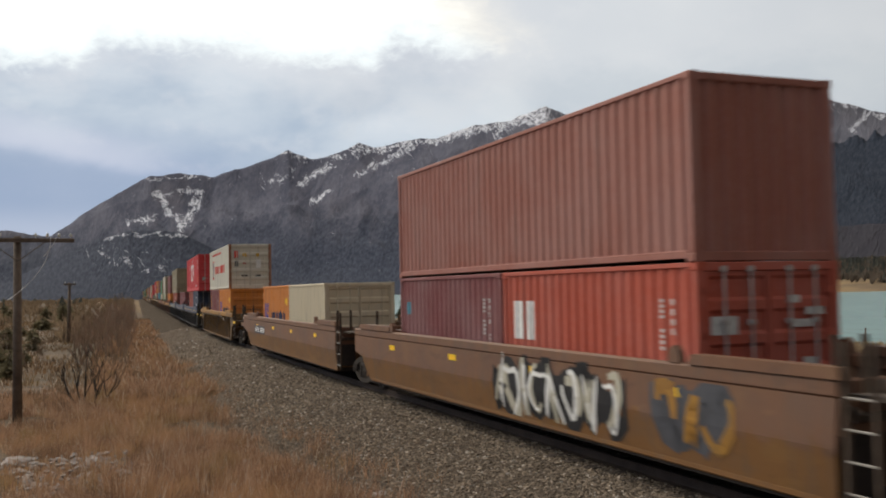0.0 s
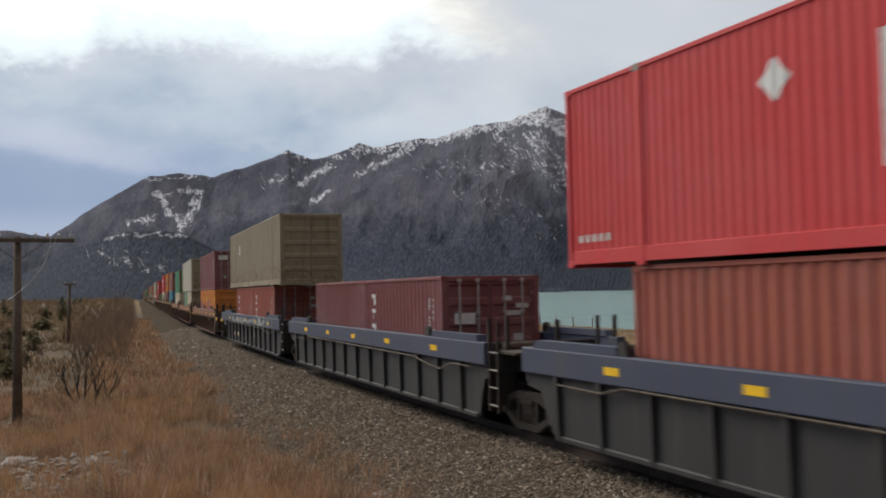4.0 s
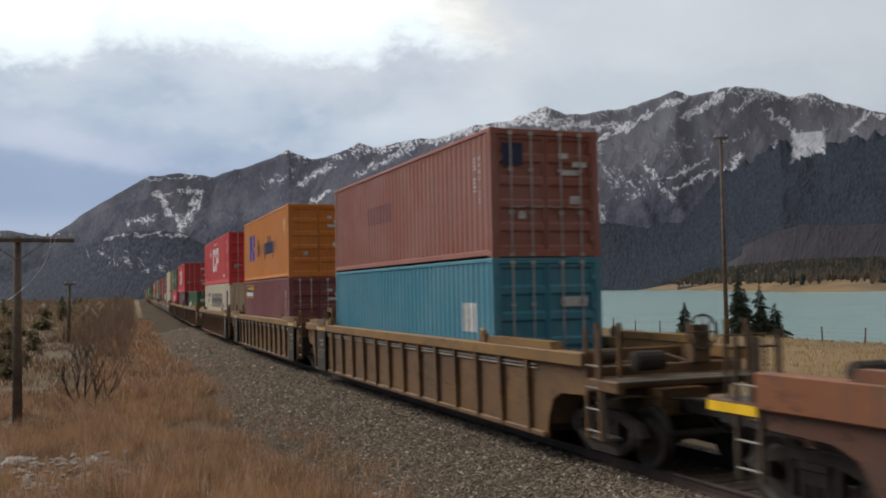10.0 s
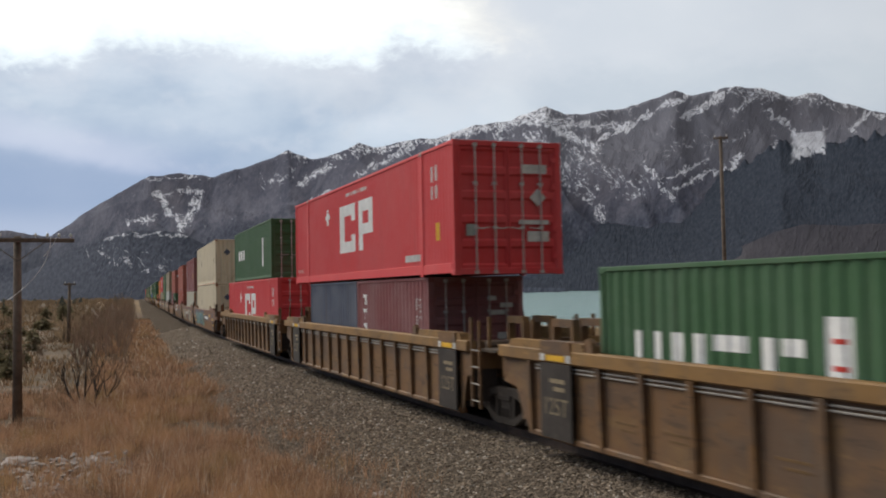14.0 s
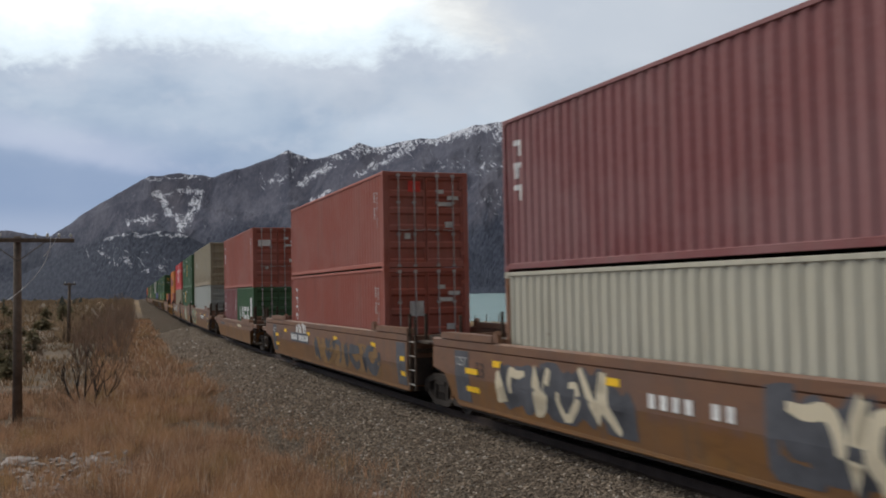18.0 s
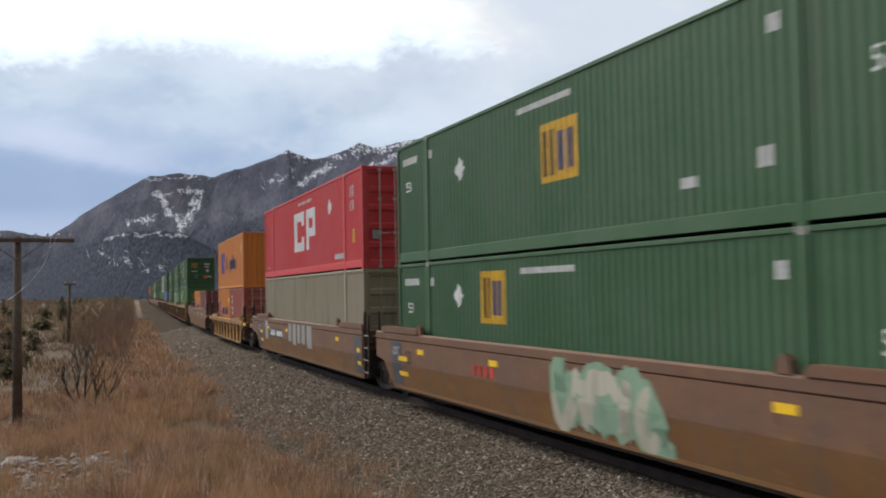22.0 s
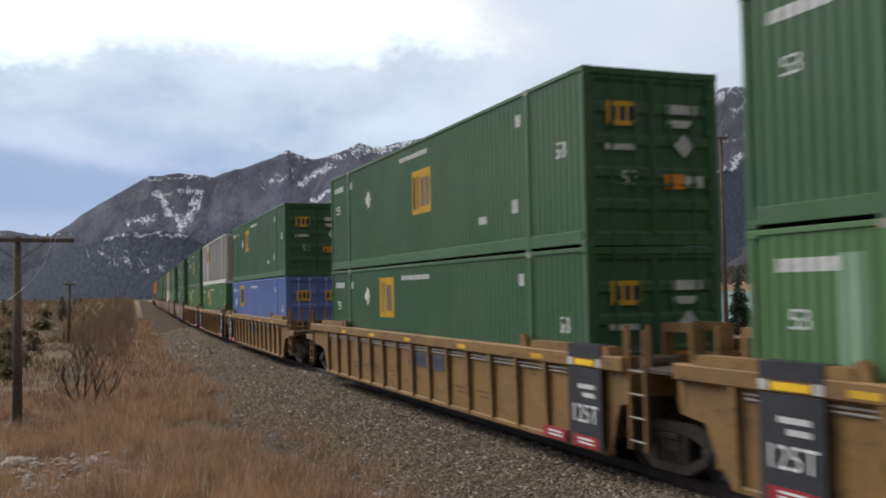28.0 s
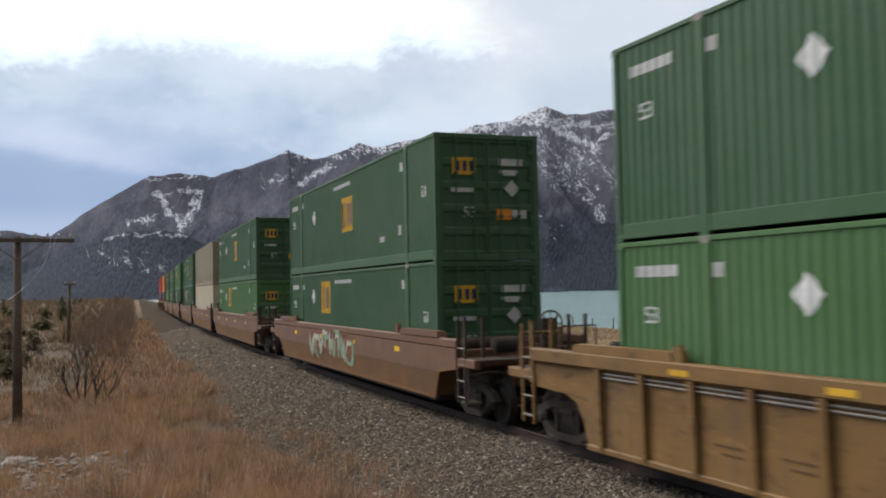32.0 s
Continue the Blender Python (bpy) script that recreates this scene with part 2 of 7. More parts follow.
    finish(n, col, rough, 0.0, n.math("ADD", fine, n.math("MULTIPLY", spots, 2.0)), 0.12, 0.01, 0.35)
    return mat


def plain(name, rgb, rough=0.6, vary=0.3, scale=6.0, metal=0.0, bump=0.2):
    mat, n = material(name)
    co = n.add("ShaderNodeTexCoord").outputs["Object"]
    a, b = n.noise(co, scale, 5, 0.6), n.noise(co, scale * 0.17, 3, 0.5)
    f = n.math("ADD", n.math("MULTIPLY", a, 0.5), n.math("MULTIPLY", b, 0.5))
    col = n.mix(n.ramp(f, 0.3, 0.7), tuple(c * (1 - vary) for c in rgb), tuple(min(1, c * (1 + vary)) for c in rgb))
    finish(n, col, rough, metal, a, bump, 0.02, 0.5 if rough < 0.55 else 0.25)
    return mat


STEEL = plain("running_gear_steel", (0.036, 0.029, 0.025), 0.8)
DUSTY_STEEL = plain("dusty_cast_steel", (0.036, 0.029, 0.024), 0.85, 0.4, 6)
ROD = plain("dull_galvanised_rod", (0.40, 0.37, 0.35), 0.6, 0.3, 12)
WORN_STEEL = plain("worn_steel", (0.105, 0.085, 0.068), 0.7, 0.4, 7, 0.15)
GRIMY_STEEL = plain("rust_grimed_steel", (0.070, 0.050, 0.037), 0.8, 0.45, 4)
WHEEL_STEEL = plain("wheel_steel", (0.035, 0.029, 0.025), 0.6, 0.4, 5, 0.3)
GALV = plain("galvanised_rod", (0.27, 0.25, 0.225), 0.6, 0.3, 12, 0.1)
WHITE_MARK = plain("white_marking", (0.72, 0.72, 0.70), 0.6, 0.15, 11)
PALE_MARK = plain("faded_white_marking", (0.52, 0.52, 0.50), 0.65, 0.25, 9)
YELLOW_MARK = plain("yellow_reflector", (0.85, 0.52, 0.02), 0.4, 0.15, 12)
YELLOW_LOGO = plain("yellow_logo_paint", (0.62, 0.36, 0.03), 0.55, 0.2, 8)
NAVY_LOGO = plain("navy_logo_paint", (0.032, 0.038, 0.085), 0.55, 0.25, 8)
BLUE_LOGO = plain("blue_logo_paint", (0.05, 0.08, 0.36), 0.55, 0.25, 8)
RED_LOGO = plain("red_logo_paint", (0.55, 0.06, 0.045), 0.6, 0.3, 8)
BLACK_MARK = plain("black_marking", (0.022, 0.022, 0.024), 0.6, 0.3, 8)
ORANGE_MARK = plain("orange_marking", (0.75, 0.25, 0.02), 0.5, 0.2, 8)


# ---------------- land ----------------
LAKE_Z = -3.0


def smooth(a, b, t):
    t = min(max((t - a) / (b - a), 0.0), 1.0)
    return t * t * (3 - 2 * t)


def fbm(x, y, scale, octaves=4, seed=0.0):
    return noise.fractal(Vector((x / scale + seed, y / scale - seed, seed)), 1.0, 2.1, octaves, noise_basis="PERLIN_ORIGINAL")


def offset_from_line(x, y):
    cx, _, h = line(max(-700.0, min(900.0, y)))
    return (x - cx) * math.cos(h)


def ground_z(x, y):
    """Height of the natural ground, low beside the ballast and falling to the lake."""
    o = offset_from_line(x, y)
    z = -0.95 + 0.16 * fbm(x, y, 7.0, 4, 3.1) + 0.35 * fbm(x, y, 60.0, 3, 8.2) * smooth(20, 120, abs(o))
    z += 0.35 * smooth(26, 8, math.hypot(x, y))
    if o > 5:
        z -= 0.7 * smooth(5, 25, o)
        shore = 64 + 5 * fbm(x, y, 40.0, 3, 5.5)
        z -= 2.6 * smooth(shore - 14, shore + 12, x)
        # the far bank: a point reaching in on the near side, open water beyond it
        bank = 640 - 250 * smooth(320, 620, x - 0.35 * y) + 1500 * smooth(0.95, 0.55, x / max(y, 1.0)) + 30 * fbm(x, y, 130.0, 3, 2.0)
        if x > 60:
            d = math.hypot(x, y)
            z = max(z, -6.0)
            z += 9.0 * smooth(bank - 8, bank + 90, d) + 20 * smooth(bank + 60, bank + 800, d)
    elif o < -60:
        z += 1.5 * smooth(-60, -260, o)
    return z


def spread(values):
    return sorted(set(values))


def build_ground():
    """One sheet, fine near the camera and coarse towards the horizon."""
    xs = spread([round(i * 0.5, 2) for i in range(-24, 25)] + [12 + 1.5 * i for i in range(1, 30)] + [-12 - 1.5 * i for i in range(1, 30)]
                + [57 * 1.10 ** i for i in range(48)] + [-57 * 1.12 ** i for i in range(42)])
    ys = spread([round(4 + i * 0.5, 2) for i in range(0, 90)] + [49 + 1.5 * i for i in range(0, 60)] + [140 * 1.07 ** i for i in range(54)]
                + [-2 - 4 * i for i in range(12)] + [-50 * 1.2 ** i for i in range(26)])
    v = [(x, y, ground_z(x, y) if abs(x) < 5600 else -1) for y in ys for x in xs]
    w = len(xs)
    f = [(j * w + i, j * w + i + 1, (j + 1) * w + i + 1, (j + 1) * w + i) for j in range(len(ys) - 1) for i in range(w - 1)]
    s = Shape()
    s.v, s.f = v, f
    return s


def grass_ground():
    mat, n = material("dry_grass_ground")
    co = n.add("ShaderNodeNewGeometry").outputs["Position"]
    big, mid, fine = n.noise(co, 0.05, 4, 0.6), n.noise(co, 0.6, 5, 0.6), n.noise(co, 9.0, 5, 0.7)
    col = n.mix(n.ramp(mid, 0.35, 0.65), (0.085, 0.064, 0.046), (0.17, 0.118, 0.074))
    col = n.mix(n.math("MULTIPLY", n.ramp(big, 0.42, 0.60), 0.75), col, (0.082, 0.068, 0.046))
    # straw pasture beyond the line and on the far bank
    east = n.ramp(n.add("ShaderNodeSeparateXYZ", {0: co}).outputs[0], 16.0, 24.0)
    straw = n.mix(n.ramp(n.noise(co, 0.03, 5, 0.6), 0.38, 0.62), (0.255, 0.175, 0.088), (0.155, 0.108, 0.062))
    col = n.mix(n.math("MULTIPLY", east, 0.85), col, straw)
    col = n.mix(n.math("MULTIPLY", n.ramp(fine, 0.5, 0.8), 0.6), col, (0.055, 0.042, 0.03))
    finish(n, col, 0.95, 0, fine, 0.6, 0.08, 0.2)
    return mat


GROUND_MAT = grass_ground()
tagged(part("ground", build_ground(), GROUND_MAT, smooth=True), "dry brown grassland sloping gently down to the lake", "ground", kind="structure")


def build_water():
    mat, n = material("lake_water")
    co = n.add("ShaderNodeNewGeometry").outputs["Position"]
    rip = n.noise(n.vec("MULTIPLY", co, (0.5, 1.4, 1)), 1.2, 4, 0.6)
    col = n.mix(n.noise(co, 0.02, 3), (0.20, 0.33, 0.33), (0.26, 0.39, 0.38))
    finish(n, col, 0.22, 0, rip, 0.25, 0.03, 0.35)
    s = Shape().face((40, -2500, LAKE_Z), (4200, -2500, LAKE_Z), (4200, 4200, LAKE_Z), (40, 4200, LAKE_Z))
    tagged(part("water", s, mat), "pale turquoise glacial lake, almost calm", "lake", kind="structure")


build_water()

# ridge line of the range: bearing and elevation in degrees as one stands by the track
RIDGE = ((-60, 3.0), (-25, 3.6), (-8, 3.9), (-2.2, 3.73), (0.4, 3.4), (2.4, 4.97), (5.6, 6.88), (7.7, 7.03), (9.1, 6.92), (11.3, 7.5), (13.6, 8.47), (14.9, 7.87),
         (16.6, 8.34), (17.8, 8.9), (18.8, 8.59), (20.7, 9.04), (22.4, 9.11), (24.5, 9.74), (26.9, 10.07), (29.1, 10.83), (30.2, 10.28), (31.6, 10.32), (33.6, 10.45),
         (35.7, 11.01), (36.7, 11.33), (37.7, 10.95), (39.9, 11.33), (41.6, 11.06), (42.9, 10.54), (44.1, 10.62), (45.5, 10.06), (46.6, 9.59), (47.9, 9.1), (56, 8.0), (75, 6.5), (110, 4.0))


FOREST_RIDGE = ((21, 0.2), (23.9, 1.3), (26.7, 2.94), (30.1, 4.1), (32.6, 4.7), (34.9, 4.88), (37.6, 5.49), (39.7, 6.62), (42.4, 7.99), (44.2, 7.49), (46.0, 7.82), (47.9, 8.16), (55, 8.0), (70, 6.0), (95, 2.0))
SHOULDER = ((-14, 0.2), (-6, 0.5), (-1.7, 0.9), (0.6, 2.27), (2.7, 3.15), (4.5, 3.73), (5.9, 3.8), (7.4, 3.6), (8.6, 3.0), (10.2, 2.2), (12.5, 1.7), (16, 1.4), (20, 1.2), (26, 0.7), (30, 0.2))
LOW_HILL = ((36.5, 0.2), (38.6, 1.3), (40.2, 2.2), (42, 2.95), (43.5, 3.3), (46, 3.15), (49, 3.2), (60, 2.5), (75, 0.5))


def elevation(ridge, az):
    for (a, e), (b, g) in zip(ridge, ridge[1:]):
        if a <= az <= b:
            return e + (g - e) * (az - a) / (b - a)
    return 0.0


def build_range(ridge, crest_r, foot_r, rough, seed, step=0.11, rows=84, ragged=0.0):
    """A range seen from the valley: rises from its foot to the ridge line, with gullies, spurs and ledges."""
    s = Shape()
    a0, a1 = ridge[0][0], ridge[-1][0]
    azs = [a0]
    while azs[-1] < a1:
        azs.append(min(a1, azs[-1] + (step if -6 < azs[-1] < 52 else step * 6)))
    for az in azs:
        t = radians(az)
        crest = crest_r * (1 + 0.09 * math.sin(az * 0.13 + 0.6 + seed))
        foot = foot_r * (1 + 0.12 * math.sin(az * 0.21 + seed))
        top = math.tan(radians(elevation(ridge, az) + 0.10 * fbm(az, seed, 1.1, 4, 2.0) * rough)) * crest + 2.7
        jag = ragged * crest * 0.0175 * fbm(az, seed, 0.55, 5, 4.0)
        for j in range(rows):
            u = j / (rows - 9)
            r = foot + (crest - foot) * u
            x, y = r * math.sin(t), r * math.cos(t)
            if u <= 1:
                rise = 0.34 * u + 0.66 * u ** 1.8
                arc = az * 55.0 + 0.30 * r
                warp = 90.0 * fbm(arc, r, 500.0, 3, seed)
                g = noise.ridged_multi_fractal(Vector(((arc + warp) / 520.0, (r - 0.5 * warp) / 1150.0, 4.2 + seed)), 0.95, 2.1, 6, 1.0, 2.0, noise_basis="PERLIN_ORIGINAL") - 1.1
                k = noise.fractal(Vector((arc / 300.0 + seed, r / 900.0, 1.7 + seed)), 1.0, 2.1, 5, noise_basis="PERLIN_ORIGINAL")
                high = rise * top + 60 * k + 0.10 * arc
                ledge = math.sin(high / 26.0) + 0.6 * math.sin(high / 11.0 + 2.0 * k)
                body = math.sin(math.pi * min(u, 1)) ** 0.7 * (0.45 + 0.55 * u)
                z = top * rise + rough * (g * 0.13 * top + k * 0.07 * top + ledge * 0.8) * body
                z += rough * 3 * noise.fractal(Vector((arc / 45.0, r / 170.0, 6.0)), 1.0, 2.1, 3, noise_basis="PERLIN_ORIGINAL") * smooth(0.0, 0.3, u)
                if u > 0.55:
                    z = min(z, top * (0.99 if u < 0.999 else 1.0) * r / crest)
            else:
                z = top * (1 - 1.6 * (u - 1))
            z += jag * smooth(0.955, 1.0, u)
            s.v.append((x, y, z - 4.0 * (1 - min(u * 8, 1))))
    n = rows
    s.f = [(i * n + j, i * n + j + 1, (i + 1) * n + j + 1, (i + 1) * n + j) for i in range(len(azs) - 1) for j in range(n - 1)]
    return s


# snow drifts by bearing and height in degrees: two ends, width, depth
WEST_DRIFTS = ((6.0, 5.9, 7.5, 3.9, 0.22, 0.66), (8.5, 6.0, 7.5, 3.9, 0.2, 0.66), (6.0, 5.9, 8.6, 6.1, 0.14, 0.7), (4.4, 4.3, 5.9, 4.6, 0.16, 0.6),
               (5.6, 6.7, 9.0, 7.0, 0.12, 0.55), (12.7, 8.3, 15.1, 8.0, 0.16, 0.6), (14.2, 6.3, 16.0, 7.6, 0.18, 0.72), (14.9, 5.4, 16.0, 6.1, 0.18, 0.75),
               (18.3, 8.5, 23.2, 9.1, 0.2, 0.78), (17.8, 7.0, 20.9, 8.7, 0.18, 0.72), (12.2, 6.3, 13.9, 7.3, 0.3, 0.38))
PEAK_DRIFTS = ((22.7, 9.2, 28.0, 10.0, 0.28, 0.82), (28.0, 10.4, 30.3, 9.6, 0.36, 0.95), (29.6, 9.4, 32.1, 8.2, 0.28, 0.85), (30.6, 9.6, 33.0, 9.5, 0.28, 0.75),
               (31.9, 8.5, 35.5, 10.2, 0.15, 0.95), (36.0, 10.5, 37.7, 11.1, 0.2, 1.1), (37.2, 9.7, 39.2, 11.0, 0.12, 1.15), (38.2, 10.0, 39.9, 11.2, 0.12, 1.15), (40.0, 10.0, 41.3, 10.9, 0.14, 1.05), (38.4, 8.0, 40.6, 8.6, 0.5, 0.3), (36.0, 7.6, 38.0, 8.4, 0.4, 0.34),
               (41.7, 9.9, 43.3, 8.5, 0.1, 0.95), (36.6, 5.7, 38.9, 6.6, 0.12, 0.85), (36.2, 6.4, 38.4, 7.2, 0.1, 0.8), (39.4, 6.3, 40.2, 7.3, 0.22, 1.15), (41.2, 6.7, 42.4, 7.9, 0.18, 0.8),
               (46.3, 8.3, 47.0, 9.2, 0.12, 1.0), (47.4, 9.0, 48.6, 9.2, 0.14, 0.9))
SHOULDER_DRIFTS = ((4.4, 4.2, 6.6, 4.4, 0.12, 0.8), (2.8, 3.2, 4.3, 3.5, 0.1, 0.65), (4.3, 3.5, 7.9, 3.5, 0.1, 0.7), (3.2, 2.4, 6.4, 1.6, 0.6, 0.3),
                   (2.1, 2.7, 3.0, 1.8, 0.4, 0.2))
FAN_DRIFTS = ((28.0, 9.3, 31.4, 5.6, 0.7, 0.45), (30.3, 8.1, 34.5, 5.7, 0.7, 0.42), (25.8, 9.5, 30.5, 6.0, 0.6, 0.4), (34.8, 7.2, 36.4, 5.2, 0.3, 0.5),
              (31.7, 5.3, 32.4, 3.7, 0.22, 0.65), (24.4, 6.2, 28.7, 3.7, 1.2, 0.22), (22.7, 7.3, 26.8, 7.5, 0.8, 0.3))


# rock and wood colours carry a blue shift that paints in the distance haze
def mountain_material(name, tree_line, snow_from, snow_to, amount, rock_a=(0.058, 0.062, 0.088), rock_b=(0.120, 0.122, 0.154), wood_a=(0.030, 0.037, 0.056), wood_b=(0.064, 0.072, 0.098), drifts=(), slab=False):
    mat, n = material(name)
    g = n.add("ShaderNodeNewGeometry")
    pos = g.outputs["Position"]
    p = n.add("ShaderNodeSeparateXYZ", {0: pos})
    z = p.outputs[2]
    # bearing and elevation of a spot in degrees, as seen from the camera
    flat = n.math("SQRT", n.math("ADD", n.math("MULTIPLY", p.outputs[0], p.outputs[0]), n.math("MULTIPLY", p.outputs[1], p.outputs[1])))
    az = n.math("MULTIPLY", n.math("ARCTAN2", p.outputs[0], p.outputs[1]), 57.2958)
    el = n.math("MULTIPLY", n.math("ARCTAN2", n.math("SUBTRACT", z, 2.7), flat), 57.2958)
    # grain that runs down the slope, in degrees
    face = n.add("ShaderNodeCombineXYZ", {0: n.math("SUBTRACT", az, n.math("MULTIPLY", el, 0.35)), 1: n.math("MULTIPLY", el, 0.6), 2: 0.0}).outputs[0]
    a, b, c = n.noise(face, 0.22, 4, 0.55), n.noise(face, 1.1, 6, 0.62, 0.5), n.noise(face, 7.0, 5, 0.65)
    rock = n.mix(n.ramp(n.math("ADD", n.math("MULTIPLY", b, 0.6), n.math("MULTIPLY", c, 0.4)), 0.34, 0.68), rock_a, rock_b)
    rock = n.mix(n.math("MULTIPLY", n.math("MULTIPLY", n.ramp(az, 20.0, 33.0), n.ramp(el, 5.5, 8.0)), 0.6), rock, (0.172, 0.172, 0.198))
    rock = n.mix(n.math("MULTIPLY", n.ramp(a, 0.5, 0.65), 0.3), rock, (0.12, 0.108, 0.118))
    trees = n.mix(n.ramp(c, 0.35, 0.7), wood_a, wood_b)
    line_z = n.math("ADD", z, n.math("MULTIPLY", n.math("SUBTRACT", b, 0.5), 300.0))
    col = n.mix(n.ramp(line_z, tree_line - 110, tree_line + 110), trees, rock)
    wob = n.math("MULTIPLY", n.math("SUBTRACT", b, 0.5), 1.3)
    # beds dip to the valley, runnels drop across them: both hold snow in thin threads
    bed = n.add("ShaderNodeCombineXYZ", {0: n.math("MULTIPLY", az, 0.55), 1: n.math("MULTIPLY", n.math("SUBTRACT", n.math("ADD", el, wob), n.math("MULTIPLY", az, 0.26)), 2.6), 2: 0.0}).outputs[0]
    runnel = n.add("ShaderNodeCombineXYZ", {0: n.math("MULTIPLY", n.math("ADD", n.math("ADD", az, n.math("MULTIPLY", el, 0.55)), wob), 2.6), 1: n.math("MULTIPLY", el, 0.7), 2: 3.0}).outputs[0]
    drain = n.noise(runnel, 1.0, 5, 0.62, 0.3)

    def thread(co, scale, wide):
        t = n.math("ABSOLUTE", n.math("SUBTRACT", n.noise(co, scale, 4, 0.6, 0.35), 0.5))
        return n.ramp(t, wide, wide * 0.2)

    fine = n.math("MAXIMUM", n.math("MAXIMUM", thread(runnel, 2.2, 0.045), thread(bed, 2.0, 0.045)), thread(face, 5.0, 0.04))
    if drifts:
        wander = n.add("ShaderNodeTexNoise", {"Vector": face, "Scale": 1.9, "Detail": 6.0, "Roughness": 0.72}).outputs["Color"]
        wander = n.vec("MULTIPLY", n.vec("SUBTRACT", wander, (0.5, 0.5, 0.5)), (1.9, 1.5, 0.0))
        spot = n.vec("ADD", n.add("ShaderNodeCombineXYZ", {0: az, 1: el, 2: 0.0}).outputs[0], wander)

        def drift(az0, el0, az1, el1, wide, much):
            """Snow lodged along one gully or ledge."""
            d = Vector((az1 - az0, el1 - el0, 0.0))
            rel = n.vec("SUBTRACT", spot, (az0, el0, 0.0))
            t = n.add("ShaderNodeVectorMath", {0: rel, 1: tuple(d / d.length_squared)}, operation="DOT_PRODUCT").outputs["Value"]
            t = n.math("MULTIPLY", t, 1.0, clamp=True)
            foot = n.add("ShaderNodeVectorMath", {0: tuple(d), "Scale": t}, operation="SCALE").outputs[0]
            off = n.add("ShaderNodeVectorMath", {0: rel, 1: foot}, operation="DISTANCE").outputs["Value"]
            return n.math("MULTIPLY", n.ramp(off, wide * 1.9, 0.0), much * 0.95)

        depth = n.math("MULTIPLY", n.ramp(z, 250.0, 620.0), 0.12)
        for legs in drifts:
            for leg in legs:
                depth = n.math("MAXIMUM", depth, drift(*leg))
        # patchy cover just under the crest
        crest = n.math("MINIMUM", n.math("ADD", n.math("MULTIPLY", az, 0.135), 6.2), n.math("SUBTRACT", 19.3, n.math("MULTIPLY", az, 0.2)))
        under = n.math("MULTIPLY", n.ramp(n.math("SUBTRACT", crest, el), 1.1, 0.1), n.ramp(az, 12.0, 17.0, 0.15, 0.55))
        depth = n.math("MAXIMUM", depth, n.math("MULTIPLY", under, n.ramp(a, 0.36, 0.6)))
    else:
        depth = n.math("ADD", n.ramp(z, snow_from, snow_to, 0.0, 0.45), n.math("MULTIPLY", n.math("SUBTRACT", a, 0.5), 0.8))
    cover = n.math("ADD", n.math("MULTIPLY", fine, 0.6), n.math("MULTIPLY", depth, 0.8))
    cover = n.math("ADD", cover, n.math("MULTIPLY", n.math("SUBTRACT", n.math("ADD", n.math("MULTIPLY", n.noise(runnel, 2.6, 3, 0.55, 0.6), 0.65), n.math("MULTIPLY", n.noise(bed, 2.4, 3, 0.55, 0.4), 0.35)), 0.5), 1.9))
    snow = n.math("MULTIPLY", n.ramp(cover, 0.87, 1.03), amount)
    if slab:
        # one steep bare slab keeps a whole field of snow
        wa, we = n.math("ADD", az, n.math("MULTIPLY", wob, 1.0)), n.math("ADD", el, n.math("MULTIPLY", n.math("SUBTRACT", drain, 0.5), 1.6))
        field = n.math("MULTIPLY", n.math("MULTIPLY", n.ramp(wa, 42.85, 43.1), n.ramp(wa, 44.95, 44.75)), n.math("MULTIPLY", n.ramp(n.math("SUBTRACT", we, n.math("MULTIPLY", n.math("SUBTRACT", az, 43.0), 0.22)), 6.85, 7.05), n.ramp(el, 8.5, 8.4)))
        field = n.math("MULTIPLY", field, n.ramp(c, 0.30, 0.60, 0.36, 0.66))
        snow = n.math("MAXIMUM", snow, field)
    col = n.mix(snow, col, (0.66, 0.68, 0.74))
    finish(n, col, 0.95, 0, n.math("ADD", n.math("MULTIPLY", b, 30.0), n.math("MULTIPLY", c, 12.0)), 0.6, 1.0, 0.05)
    return mat


ROCKY = mountain_material("hazy_snow_dusted_rock", 190.0, 40.0, 540.0, 0.92, drifts=(WEST_DRIFTS, PEAK_DRIFTS, FAN_DRIFTS), slab=True)
WOODED = mountain_material("hazy_wooded_slope", 1400.0, 500.0, 1200.0, 0.0, wood_a=(0.021, 0.027, 0.040), wood_b=(0.040, 0.047, 0.063), slab=True)
BRUSHY = mountain_material("hazy_wooded_shoulder_with_snow", 260.0, 70.0, 250.0, 0.7, drifts=(SHOULDER_DRIFTS,))
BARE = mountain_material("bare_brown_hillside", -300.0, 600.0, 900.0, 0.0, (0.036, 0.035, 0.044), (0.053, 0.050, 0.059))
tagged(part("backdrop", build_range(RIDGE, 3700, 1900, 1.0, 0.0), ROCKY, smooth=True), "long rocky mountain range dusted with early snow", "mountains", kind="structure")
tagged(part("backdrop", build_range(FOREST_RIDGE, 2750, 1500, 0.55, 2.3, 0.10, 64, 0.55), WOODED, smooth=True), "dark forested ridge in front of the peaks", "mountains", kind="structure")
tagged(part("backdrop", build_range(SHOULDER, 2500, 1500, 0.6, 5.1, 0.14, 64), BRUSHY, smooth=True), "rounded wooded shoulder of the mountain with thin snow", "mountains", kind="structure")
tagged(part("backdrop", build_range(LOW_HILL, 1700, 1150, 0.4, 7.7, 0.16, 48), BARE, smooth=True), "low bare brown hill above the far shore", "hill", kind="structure")


